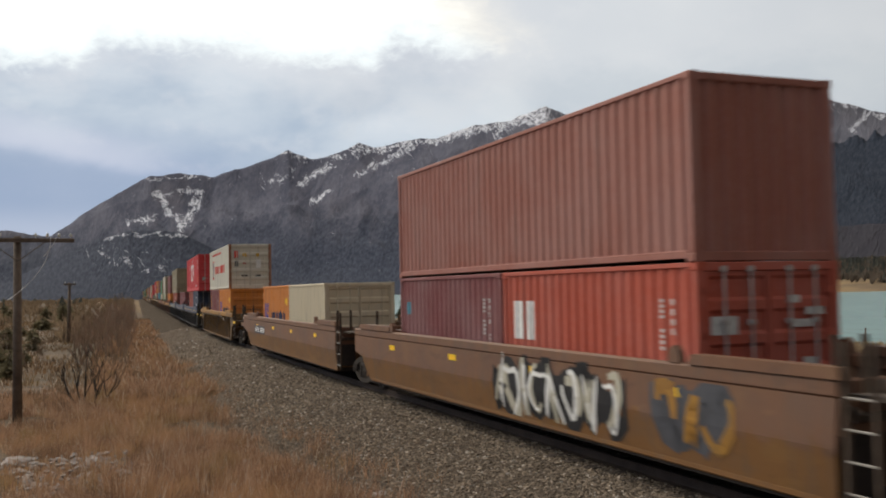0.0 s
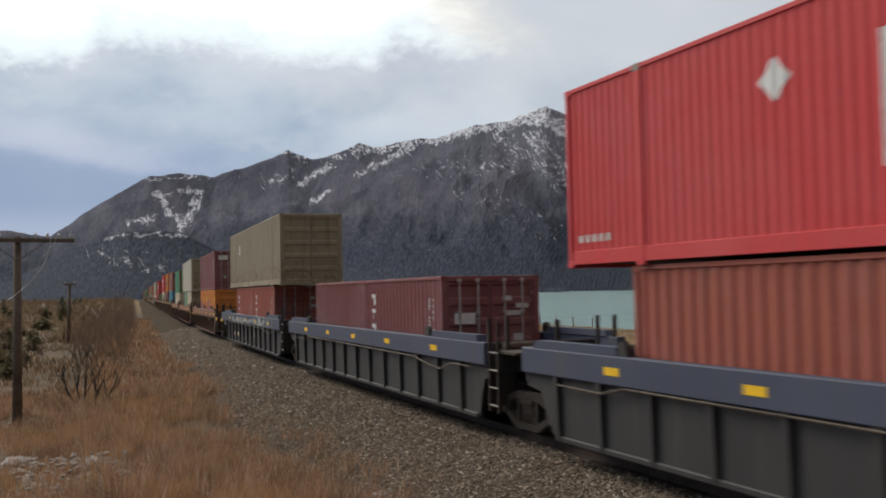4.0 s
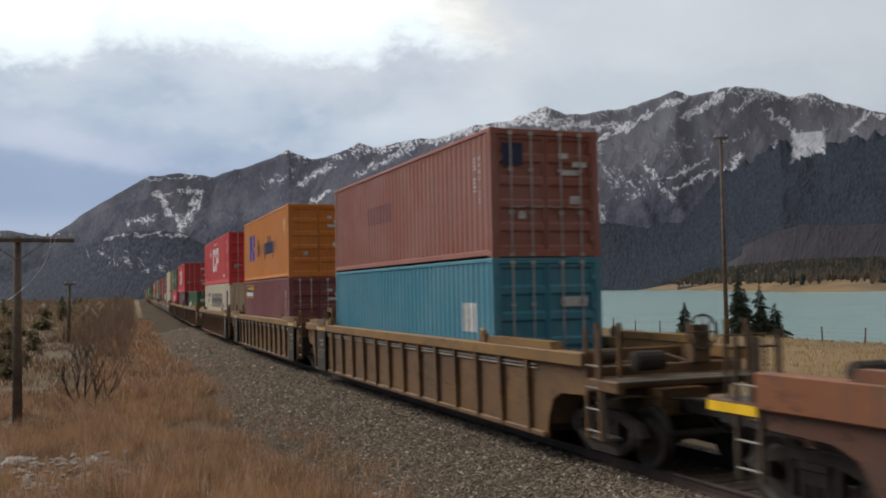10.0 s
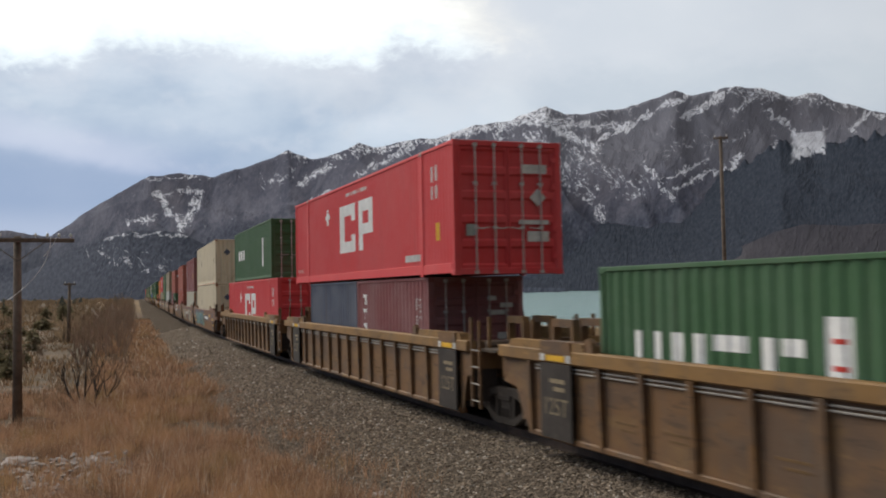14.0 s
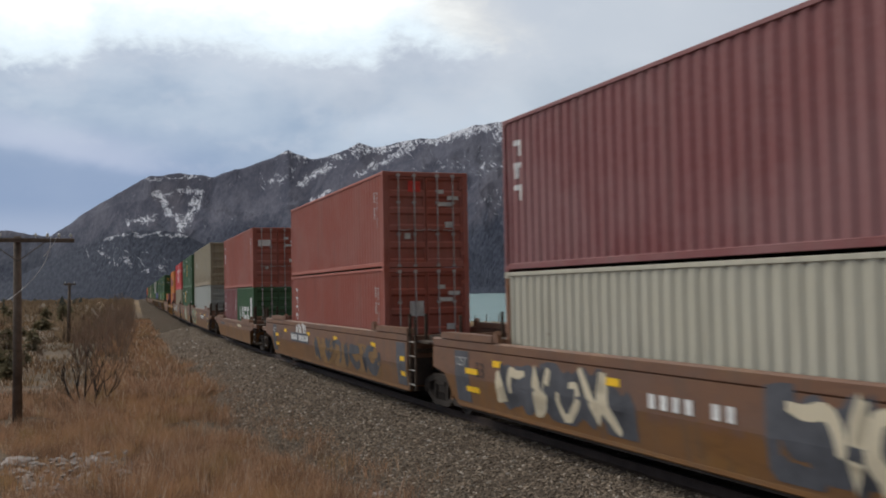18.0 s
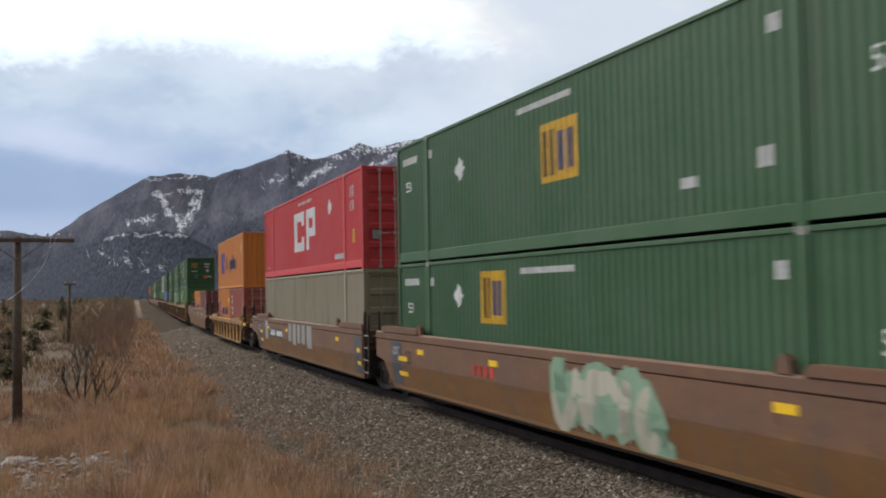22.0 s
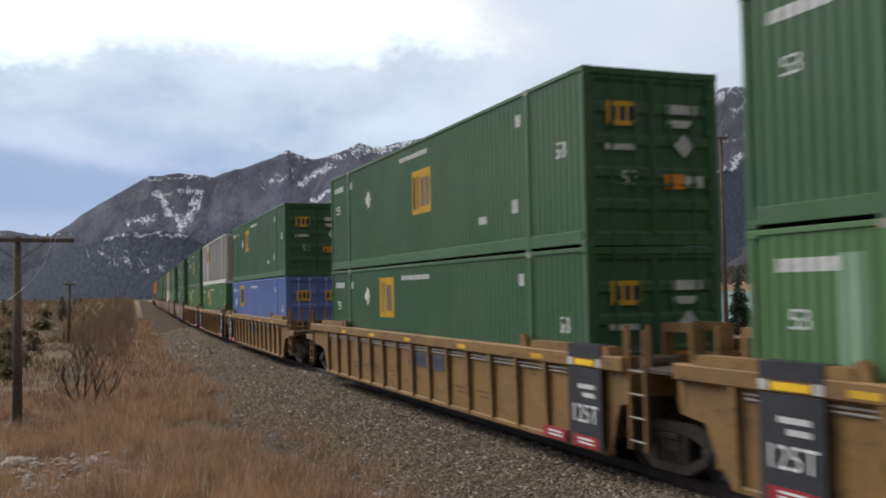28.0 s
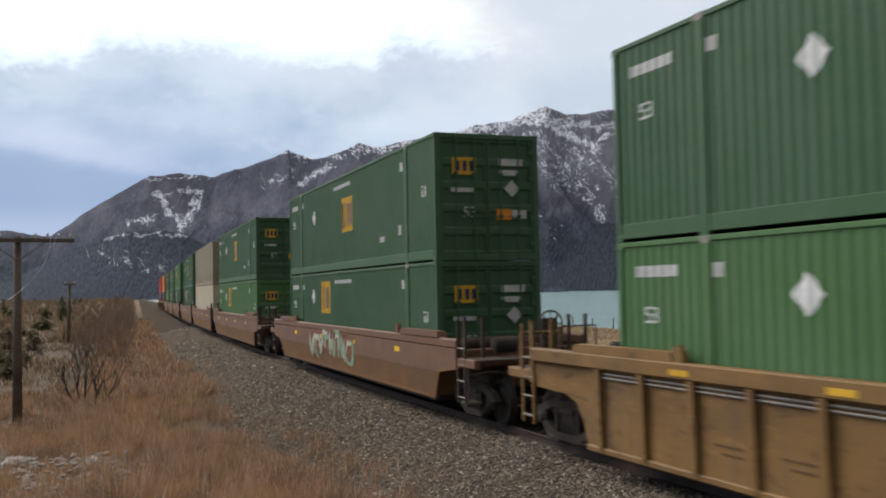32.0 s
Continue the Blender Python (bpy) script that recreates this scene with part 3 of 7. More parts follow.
# ---------------- track ----------------
def ballast_material():
    mat, n = material("crushed_stone_ballast")
    co = n.add("ShaderNodeNewGeometry").outputs["Position"]
    cell = n.add("ShaderNodeTexVoronoi", {"Vector": co, "Scale": 13.0, "Randomness": 1.0})
    grey = n.add("ShaderNodeSeparateColor", {0: cell.outputs["Color"]}).outputs[0]
    big = n.noise(co, 0.35, 4, 0.6)
    col = n.mix(grey, (0.062, 0.050, 0.039), (0.120, 0.098, 0.078))
    col = n.mix(n.math("MULTIPLY", n.ramp(grey, 0.95, 0.98), 0.9), col, (0.30, 0.28, 0.25))
    col = n.mix(n.math("MULTIPLY", n.ramp(big, 0.42, 0.65), 0.45), col, (0.075, 0.06, 0.048))
    finish(n, col, 0.9, 0, n.math("SUBTRACT", 1.0, cell.outputs["Distance"]), 1.0, 0.05, 0.0)
    return mat


BALLAST = ballast_material()


def sweep(profile, s0, s1, step, z_of=None):
    """A band swept along the line; profile holds offset and height pairs."""
    s = Shape()
    count = int(round((s1 - s0) / step))
    for i in range(count + 1):
        a = s0 + (s1 - s0) * i / count
        x, y, h = line(a)
        for o, z in profile:
            s.v.append((x + o * math.cos(h), y - o * math.sin(h), z))
    n = len(profile)
    s.f = [(i * n + j, i * n + j + 1, (i + 1) * n + j + 1, (i + 1) * n + j) for i in range(count) for j in range(n - 1)]
    return s


def build_ballast():
    prof = [(-5.6, -1.25), (-4.6, -0.86), (-4.0, -0.72), (-3.2, -0.55), (-2.5, -0.36), (-1.9, -0.22), (-1.5, -0.17), (1.5, -0.17), (1.9, -0.24), (3.4, -0.8), (5.5, -1.7), (6.5, -2.3)]
    near = sweep(prof, -700, 1000, 2.0)
    return near


tagged(part("railway_ballast", build_ballast(), BALLAST), "grey crushed-stone ballast bank under the track", "ballast", kind="structure")
RAIL_TOP = plain("rail_side_rust", (0.06, 0.042, 0.035), 0.6, 0.3, 4, 0.3)


def build_rails():
    for side in (-0.7535, 0.7535):
        prof = [(side + o, z) for o, z in ((-0.075, -0.172), (-0.075, -0.16), (-0.012, -0.14), (-0.010, -0.045), (-0.036, -0.035), (-0.036, -0.006), (-0.028, 0.0),
                                           (0.028, 0.0), (0.036, -0.006), (0.036, -0.035), (0.010, -0.045), (0.012, -0.14), (0.075, -0.16), (0.075, -0.172))]
        tagged(part("rail", sweep(prof, -700, 1000, 4.0), RAIL_TOP), "rust-brown steel running rail on timber sleepers", "rail", "rails of the track", "structure")


build_rails()


# ---------------- the train ----------------
MOVERS = []          # (thing, place along the line at the start, height)


def place(ob, s, z):
    ob.matrix_basis = on_line(s, z)
    MOVERS.append((ob, s, z))


# wall kinds: pitch and depth of the corrugation
WALLS = {"iso": (0.278, 0.036), "fine": (0.20, 0.024), "flat": (0.0, 0.0), "batten": (0.61, 0.06)}


def fold(kind, y):
    """How far the wall lies behind its outer plane at y."""
    pitch, depth = WALLS[kind]
    if not pitch:
        return 0.0
    u = (y / pitch) % 1.0
    if kind == "batten":
        return depth if u < 0.10 else 0.0
    if u < 0.26:
        return 0.0
    if u < 0.5:
        return depth * (u - 0.26) / 0.24
    if u < 0.76:
        return depth
    return depth * (1 - (u - 0.76) / 0.24)


def folds(kind, y0, y1):
    """The creases between y0 and y1."""
    pitch, _ = WALLS[kind]
    out = [y0, y1]
    if pitch:
        steps = (0.0, 0.002, 0.099, 0.101) if kind == "batten" else (0.0, 0.26, 0.5, 0.76)
        for i in range(math.floor(y0 / pitch) - 1, math.ceil(y1 / pitch) + 1):
            out += [(i + u) * pitch for u in steps if y0 < (i + u) * pitch < y1]
    return sorted(set(round(y, 4) for y in out))


def wall_sheet(kind, y0, y1, z0, z1, lift=0.0):
    """A folded sheet facing -x; its outer plane is x = 0."""
    s = Shape()
    ys = folds(kind, y0, y1)
    for y in ys:
        s.v += [(fold(kind, y) - lift, y, z0), (fold(kind, y) - lift, y, z1)]
    s.f = [(2 * i, 2 * i + 1, 2 * i + 3, 2 * i + 2) for i in range(len(ys) - 1)]
    return s


def decal_sheet(kind, y0, y1, low, high, lift=0.004):
    """Paint on a folded wall between two heights that may change along it."""
    s = Shape()
    ys = spread(folds(kind, y0, y1) + [round(y0 + (y1 - y0) * i / 8, 4) for i in range(9)])
    for y in ys:
        s.v += [(fold(kind, y) - lift, y, low(y)), (fold(kind, y) - lift, y, max(high(y), low(y) + 0.001))]
    s.f = [(2 * i, 2 * i + 1, 2 * i + 3, 2 * i + 2) for i in range(len(ys) - 1)]
    return s


WIDE = 2.438


class Box:
    """One container under construction; front end at -length / 2, base at z = 0."""

    def __init__(self, length, height, skin, wall="iso", doors=True, label="", trim=None, wide=None, posts=False, door_skin=None, castings=None, post_skin=None):
        self.L, self.H, self.skin, self.wall, self.doors = length, height, skin, wall, doors
        self.W = wide or WIDE
        self.trim = trim or skin
        self.end_skin = door_skin or skin
        self.ob = new("shipping_container")
        tagged(self.ob, label, "container", "containers on the train")
        L, H, W, key = length / 2, height, self.W / 2, (round(length, 2), round(height, 2), round(self.W, 2))
        ob, skin, trim = self.ob, self.skin, self.trim
        inner = L - 0.1
        wall_mesh = shared(("side_panel", *key, wall), lambda: wall_sheet(wall, -inner, inner, 0.13, H - 0.07))
        part("side_panel", wall_mesh, skin, ob, m=pose(-W + 0.014, 0, 0))
        part("side_panel", wall_mesh, skin, ob, m=pose(W - 0.014, 0, 0, 0, 0, 180))
        part("roof", shared(("roof", *key), lambda: self.roof(L, H, W)), skin, ob)
        part("underframe", shared(("underframe", *key), lambda: Shape().box(-W + 0.03, W - 0.03, -L + 0.03, L - 0.03, 0.06, 0.13)), STEEL, ob)
        top = shared(("top_rail", *key), lambda: Shape().box(-W, -W + 0.06, -L + 0.15, L - 0.15, H - 0.075, H - 0.004, 0.008))
        rail_z = 0.27 if posts else 0.16
        low = shared(("bottom_rail", *key), lambda: Shape().box(-W + 0.002, -W + 0.05, -L + 0.15, L - 0.15, 0.05, rail_z, 0.008))
        post = shared(("corner_post", *key), lambda: Shape().box(-W, -W + 0.15, -L, -L + 0.11, 0.118, H - 0.118, 0.012))
        cast = shared(("corner_casting", *key), lambda: self.casting(L, H, W))
        for turn in (0, 180):
            m = pose(0, 0, 0, 0, 0, turn)
            part("top_rail", top, trim, ob, m=m)
            part("bottom_rail", low, trim, ob, m=m)
            for post_side in (1, -1):
                mm = m @ Matrix.Diagonal((post_side, 1, 1, 1))
                part("corner_post", post, post_skin or trim, ob, m=mm)
                for z in (0.0, H - 0.118):
                    part("corner_casting", cast, castings or trim, ob, m=Matrix.Translation((0, 0, z)) @ mm)
        if posts:
            # lifting posts 40 feet apart on a longer box
            mid = shared(("lifting_post", *key), lambda: Shape().box(-W - 0.008, -W + 0.04, -0.1, 0.1, 0.0, H, 0.01))
            for y in (-6.0, 6.0):
                part("lifting_post", mid, trim, ob, m=pose(0, y, 0))
                part("lifting_post", mid, trim, ob, m=pose(0, y, 0) @ pose(0, 0, 0, 0, 0, 180))
                for x in (-W - 0.01, W - 0.1):
                    part("corner_casting", shared(("small_casting",), lambda: Shape().box(0, 0.11, -0.09, 0.09, 0, 0.115, 0.01)), castings or GALV, ob, m=pose(x, y, H - 0.11))
        self.door_end(-1 if doors else 1, door_skin or skin)
        self.blank_end(1 if doors else -1)

    @staticmethod
    def roof(L, H, W):
        s = Shape()
        n = max(6, int(L * 2 / 0.42))
        for i in range(n + 1):
            y = -L + 0.05 + (2 * L - 0.1) * i / n
            z = H - 0.012 - (0.018 if i % 2 else 0.0)
            s.v += [(-W + 0.03, y, z), (W - 0.03, y, z)]
        s.f = [(2 * i, 2 * i + 1, 2 * i + 3, 2 * i + 2) for i in range(n)]
        return s

    @staticmethod
    def casting(L, H, W):
        s = Shape().box(-W - 0.004, -W + 0.158, -L - 0.004, -L + 0.17, 0.0, 0.118, 0.014)
        s.box(-W - 0.006, -W + 0.01, -L + 0.06, -L + 0.12, 0.035, 0.085)
        return s

    def end_pose(self, end):
        return pose(0, 0, 0) if end < 0 else pose(0, 0, 0, 0, 0, 180)

    def blank_end(self, end):
        L, H, W = self.L / 2, self.H, self.W / 2
        key = (round(self.L, 2), round(H, 2), round(self.W, 2))
        m = self.end_pose(end)
        kind = "iso" if self.wall in ("iso", "fine") else self.wall
        sheet = shared(("end_wall", *key, kind), lambda: wall_sheet(kind, -W + 0.13, W - 0.13, 0.12, H - 0.1))
        part("end_wall", sheet, self.end_skin, self.ob, m=m @ pose(0, -L + 0.02, 0, 0, 0, 90))
        part("end_header", shared(("end_header", *key), lambda: Shape().box(-W + 0.15, W - 0.15, -L, -L + 0.07, H - 0.12, H - 0.006, 0.01)), self.trim, self.ob, m=m)
        part("end_sill", shared(("end_sill", *key), lambda: Shape().box(-W + 0.15, W - 0.15, -L + 0.002, -L + 0.08, 0.01, 0.14, 0.01)), self.trim, self.ob, m=m)

    @staticmethod
    def door_leaf(L, H, W, side):
        """Pressed-steel door with recessed panels between horizontal ribs."""
        s = Shape()
        x0, x1 = (-W + 0.16, -0.012) if side < 0 else (0.012, W - 0.16)
        z0, z1 = 0.15, H - 0.13
        y = -L + 0.03
        bands = 5
        zs = [z0]
        for i in range(bands):
            a = z0 + (z1 - z0) * i / bands
            b = z0 + (z1 - z0) * (i + 1) / bands
            zs += [a + 0.06, a + 0.11, b - 0.11, b - 0.06]
        zs.append(z1)
        deep = [0.0] + [0.0, 0.038, 0.038, 0.0] * bands + [0.0]
        for z, d in zip(zs, deep):
            s.v += [(x0, y + d, z), (x1, y + d, z)]
        s.f = [(2 * i, 2 * i + 1, 2 * i + 3, 2 * i + 2) for i in range(len(zs) - 1)]
        for a, b in ((x0, x0 + 0.05), (x1 - 0.05, x1)):
            s.box(a, b, y - 0.004, y + 0.05, z0, z1)
        for z in (0.4, 1.0, H - 1.0, H - 0.4):
            h = side * (W - 0.15)
            s.box(h - 0.09, h + 0.03, y - 0.03, y + 0.02, z - 0.05, z + 0.05)
        return s

    @staticmethod
    def lock_rod(L, H):
        s = Shape().tube([(0, -L - 0.012, 0.06), (0, -L - 0.012, H - 0.05)], 0.019, 6)
        for z in (0.06, H - 0.1, H * 0.35, H * 0.68):
            s.box(-0.05, 0.05, -L - 0.02, -L + 0.03, z - 0.035, z + 0.035)
        s.tube([(0.0, -L - 0.03, 1.02), (0.14, -L - 0.035, 1.0), (0.3, -L - 0.035, 1.03)], 0.014, 6)
        return s

    def door_end(self, end, skin):
        L, H, W = self.L / 2, self.H, self.W / 2
        key = (round(self.L, 2), round(H, 2), round(self.W, 2))
        m = self.end_pose(end)
        tone = self.skin["tone"]
        painted = min(tone) > 0.16 or (tone[0] > 0.5 and tone[1] > 0.15) or (tone[1] > 1.5 * tone[0] and self.L > 13)
        for side in (-1, 1):
            door = part("door", shared(("door", side, *key), lambda: self.door_leaf(L, H, W, side)), skin, self.ob, m=m)
            if end > 0:
                continue
            for x in ((-0.78, -0.33) if side < 0 else (0.33, 0.78)):
                part("lock_rod", shared(("lock_rod", *key), lambda: self.lock_rod(L, H)), self.end_skin if painted else ROD, door, "" if painted else "galvanised lock rod", m=pose(x, 0, 0) if x < 0 else pose(x, 0, 0) @ Matrix.Diagonal((-1, 1, 1, 1)))
        part("door_header", shared(("door_header", *key), lambda: Shape().box(-W + 0.15, W - 0.15, -L + 0.002, -L + 0.09, H - 0.125, H - 0.004, 0.01)), self.trim, self.ob, m=m)
        part("door_sill", shared(("door_sill", *key), lambda: Shape().box(-W + 0.15, W - 0.15, -L + 0.002, -L + 0.09, 0.012, 0.15, 0.01)), self.trim, self.ob, m=m)

    # --- paintwork on the side that faces the camera, y counted from the front end
    def mark(self, y0, y1, z0, z1, mat, name="marking", label="", slant=0.0):
        o = -self.L / 2
        s = decal_sheet(self.wall, o + y0, o + y1, lambda y: z0 + slant * (y - o - y0), lambda y: z1 + slant * (y - o - y0))
        return part(name, s, mat, self.ob, label, m=pose(-self.W / 2 + 0.014, 0, 0))

    def small_print(self, rows, mat=None):
        """Many tiny marks as one part."""
        o, s = -self.L / 2, Shape()
        for y0, y1, z0, z1 in rows:
            d = decal_sheet(self.wall, o + y0, o + y1, lambda y: z0, lambda y: z1)
            base = len(s.v)
            s.v += d.v
            s.f += [tuple(i + base for i in f) for f in d.f]
        tagged(part("small_print", s, mat or PALE_MARK, self.ob, m=pose(-self.W / 2 + 0.014, 0, 0)), kind="stuff")

    def diamond(self, yc, zc, r, mat=None, name="placard", label="white diamond placard"):
        o = -self.L / 2 + yc
        s = decal_sheet(self.wall, o - r, o + r, lambda y: zc - (r - abs(y - o)), lambda y: zc + (r - abs(y - o)), 0.008)
        return part(name, s, mat or WHITE_MARK, self.ob, label, m=pose(-self.W / 2 + 0.014, 0, 0))

    def end_mark(self, x0, x1, z0, z1, mat, name="marking", label=""):
        y = -self.L / 2 + (0.02 if self.doors else 0.016)
        return part(name, Shape().face((x0, y, z0), (x1, y, z0), (x1, y, z1), (x0, y, z1)), mat, self.ob, label)

    def end_diamond(self, xc, zc, r, mat=None):
        y = -self.L / 2 + 0.018
        return part("placard", Shape().face((xc - r, y, zc), (xc, y, zc - r), (xc + r, y, zc), (xc, y, zc + r)), mat or PALE_MARK, self.ob, "white diamond placard")

    def digits(self, y0, z0, size, word, mat=None, name="number"):
        """Written size mark, laid over the folds."""
        me = text_mesh(word, size)
        bm = bmesh.new()
        bm.from_mesh(me)
        o = -self.L / 2 + y0
        wide = max(v.co.x for v in bm.verts)
        for v in bm.verts:
            v.co = Vector((0.0, o + wide - v.co.x, z0 + v.co.y))
        for y in folds(self.wall, o, o + wide)[1:-1]:
            bmesh.ops.bisect_plane(bm, geom=bm.verts[:] + bm.edges[:] + bm.faces[:], plane_co=(0, y, 0), plane_no=(0, 1, 0))
        for v in bm.verts:
            v.co.x = fold(self.wall, v.co.y) - 0.005
        out = bpy.data.meshes.new(name)
        bm.to_mesh(out)
        bm.free()
        out.materials.append(None)
        return part(name, out, mat or WHITE_MARK, self.ob, m=pose(-self.W / 2 + 0.014, 0, 0))


F20, F40, F53 = 6.058, 12.192, 16.154
LOW, HIGH = 2.591, 2.896
FLOOR = 0.46

BROWN = paint("brown_red_container_paint", (0.30, 0.105, 0.075), 0.35, 0.25, 0.3)
RUST_RED = paint("rust_red_container_paint", (0.33, 0.085, 0.055), 0.3, 0.3, 0.3)
CAI_RED = paint("bright_red_brown_paint", (0.42, 0.075, 0.04), 0.3, 0.25, 0.25)
MAROON = paint("maroon_container_paint", (0.20, 0.055, 0.055), 0.35, 0.2, 0.3)
ORANGE = paint("orange_container_paint", (0.60, 0.205, 0.03), 0.2, 0.3, 0.3)
CREAM = paint("cream_container_paint", (0.60, 0.525, 0.375), 0.2, 0.3, 0.35, low=0.35)
WHITE = paint("off_white_container_paint", (0.62, 0.59, 0.50), 0.2, 0.35, 0.35)
RED = paint("red_container_paint", (0.55, 0.04, 0.045), 0.2, 0.08, 0.15)
NAVY = paint("dark_blue_container_paint", (0.055, 0.07, 0.11), 0.4, 0.25, 0.4)
TAN = paint("tan_container_paint", (0.31, 0.265, 0.178), 0.22, 0.4, 0.55, low=0.75)
GREY_WHITE = paint("grey_white_container_paint", (0.42, 0.385, 0.305), 0.3, 0.15, 0.45, 0.35)
PALE_GREEN = paint("pale_green_container_paint", (0.20, 0.33, 0.21), 0.4, 0.25, 0.4)
GREEN = paint("green_container_paint", (0.055, 0.24, 0.125), 0.3, 0.15, 0.25)
BLUE = paint("sky_blue_container_paint", (0.05, 0.23, 0.31), 0.3, 0.2, 0.3)
DARK_GREEN = paint("dark_green_container_paint", (0.036, 0.100, 0.038), 0.14, 0.1, 0.3)
LEAF_GREEN = paint("leaf_green_container_paint", (0.066, 0.158, 0.048), 0.16, 0.1, 0.25)
VIOLET = paint("violet_blue_container_paint", (0.10, 0.15, 0.38), 0.25, 0.12, 0.2)
SILVER = paint("silver_grey_container_paint", (0.29, 0.31, 0.285), 0.2, 0.1, 0.35, 0.35)
CLEAN_WHITE = paint("clean_white_container_paint", (0.66, 0.64, 0.60), 0.1, 0.25, 0.35, low=0.4)
DIRTY_END = paint("dirt_browned_white_paint", (0.36, 0.29, 0.21), 0.3, 0.4, 0.7)
STONE = paint("stone_white_container_paint", (0.46, 0.435, 0.345), 0.2, 0.3, 0.4, low=0.3)
RUSTED = paint("rusted_trim_paint", (0.26, 0.11, 0.05), 0.3, 0.7, 0.5)
ORANGE_TRIM = paint("orange_red_trim_paint", (0.62, 0.16, 0.06), 0.2, 0.2, 0.2)


# --- liveries: plain shapes in the colours of the markings
def small_data(b, x=1.0):
    """Small unreadable data: short upright rows near the front top corner and on the doors."""
    H = b.H
    rows = []
    for a, lo, hi in ((0.55, 1.05, 0.5), (0.80, 0.80, 0.5), (0.80, 1.25, 0.92), (0.55, 1.5, 1.2)):
        for i in range(4):
            z = H - hi - (lo - hi) * i / 4
            rows.append((a, a + 0.1, z - (lo - hi) / 4 * 0.62, z))
    b.small_print(rows)
    if b.doors:
        for i, (p, q) in enumerate(((0.3, 0.52), (0.62, 0.95), (0.35, 0.75))):
            b.end_mark(p, q, H - 0.58 - 0.17 * i, H - 0.47 - 0.17 * i, PALE_MARK)
        b.end_mark(0.55, 0.78, H * 0.42, H * 0.42 + 0.16, PALE_MARK)
        b.end_mark(-0.62, -0.45, H * 0.30, H * 0.30 + 0.16, PALE_MARK)


def livery_red(b, late=False):
    """White double block mark on red, with a diamond."""
    z, w = 0.87, WHITE_MARK
    for y0, y1, z0, z1 in ((9.2, 9.68, 0.0, 1.43), (8.42, 9.2, 1.10, 1.43), (8.42, 9.2, 0.0, 0.33), (8.0, 8.42, 0.92, 1.43), (8.0, 8.42, 0.0, 0.51),
                           (7.15, 7.62, 0, 1.43), (6.62, 7.15, 1.10, 1.43), (6.2, 6.62, 0.45, 1.43), (6.62, 7.15, 0.45, 0.75)):
        b.mark(y0, y1, z + z0, z + z1, w, "logo", "white block logo")
    b.diamond(4.0 if late else 11.25, 2.1, 0.27)
    b.small_print([(6.7 + 0.26 * i, 6.86 + 0.26 * i, 2.55, 2.65) for i in range(9)] + [(2.2 + 0.2 * i, 2.34 + 0.2 * i, 0.38, 0.54) for i in range(6)]
                  + [(14.9 + 0.2 * i, 15.04 + 0.2 * i, 0.4, 0.52) for i in range(5)])
    b.small_print([(1.05, 1.2, 2.15, 2.5), (1.3, 1.45, 2.15, 2.5), (1.05, 1.2, 1.75, 2.05), (1.3, 1.45, 1.75, 2.05)])
    b.mark(0.9, 1.2, 0.8, 1.2, YELLOW_LOGO)
    if b.doors:
        b.end_diamond(0.72, b.H * 0.58, 0.2)
        b.end_mark(0.45, 0.98, 0.72, 0.95, PALE_MARK)
        b.end_mark(0.25, 0.98, 1.1, 1.2, PALE_MARK)
        b.end_mark(0.35, 0.95, b.H - 0.7, b.H - 0.5, PALE_MARK)
        b.end_mark(-1.0, -0.78, 0.85, 1.1, SILVER)


def livery_orange(b):
    """Blue block sign and a long row of dark bars."""
    L, H = b.L, b.H
    if L > 10:
        for y0, y1, z0, z1, g in ((9.75, 10.45, 0.95, 1.5, 0.0), (9.6, 10.3, 1.5, 2.2, 0.0), (8.85, 9.5, 0.95, 1.45, 0.0), (8.7, 9.35, 1.6, 2.2, 0.0), (9.2, 9.8, 1.42, 1.62, 0.0)):
            b.mark(y0, y1, z0, z1, BLUE_LOGO, "logo", "blue block sign")
        y, z, k = 7.9, 1.12, 0.78
        for i in range(20):
            hi = 1.0 if i in (0, 1, 11, 13, 19) else 0.66
            b.mark(y - 0.16, y, z - (0.2 if i in (5, 8, 16) else 0.0), z + hi * k, NAVY_LOGO, "logo", "dark blue bar lettering")
            y -= 0.26
        small_data(b)
        b.mark(0.9, 1.1, H - 0.95, H - 0.6, YELLOW_MARK)
    else:
        for y0, y1, z0, z1 in ((5.35, 5.75, 1.06, 1.4), (5.28, 5.65, 1.4, 1.85), (4.9, 5.28, 1.06, 1.36), (4.83, 5.2, 1.45, 1.85)):
            b.mark(y0, y1, z0, z1, BLUE_LOGO, "logo", "blue block sign")
        y = 4.3
        for w in (0.12, 0.26, 0.3, 0.28, 0.3, 0.12, 0.3, 0.2, 0.28, 0.12, 0.3):
            b.mark(y - w, y, 1.1, 1.48 if w > 0.2 else 1.56, NAVY_LOGO, "logo", "dark blue bar lettering")
            y -= w + 0.09
        b.mark(0.4, 0.6, H - 0.8, H - 0.5, YELLOW_MARK)
        b.mark(0.75, 0.87, H - 0.72, H - 0.55, YELLOW_MARK)


def livery_column(b, n=4, at=None, mat=None):
    """A column of white bars near the rear end."""
    y = at if at is not None else b.L - 1.05
    top, low = (2.45, 1.2) if b.L > 10 else (2.2, 0.98)
    k = (top - low) / n
    for i in range(n):
        z = top - i * k
        b.mark(y, y + 0.30, z - 0.1, z, mat or WHITE_MARK, "logo", "column of white bars")
        b.mark(y + (0.1 if i % 2 else 0.0), y + (0.2 if i % 2 else 0.09), z - k * 0.72, z - 0.1, mat or WHITE_MARK, "logo")
    small_data(b)


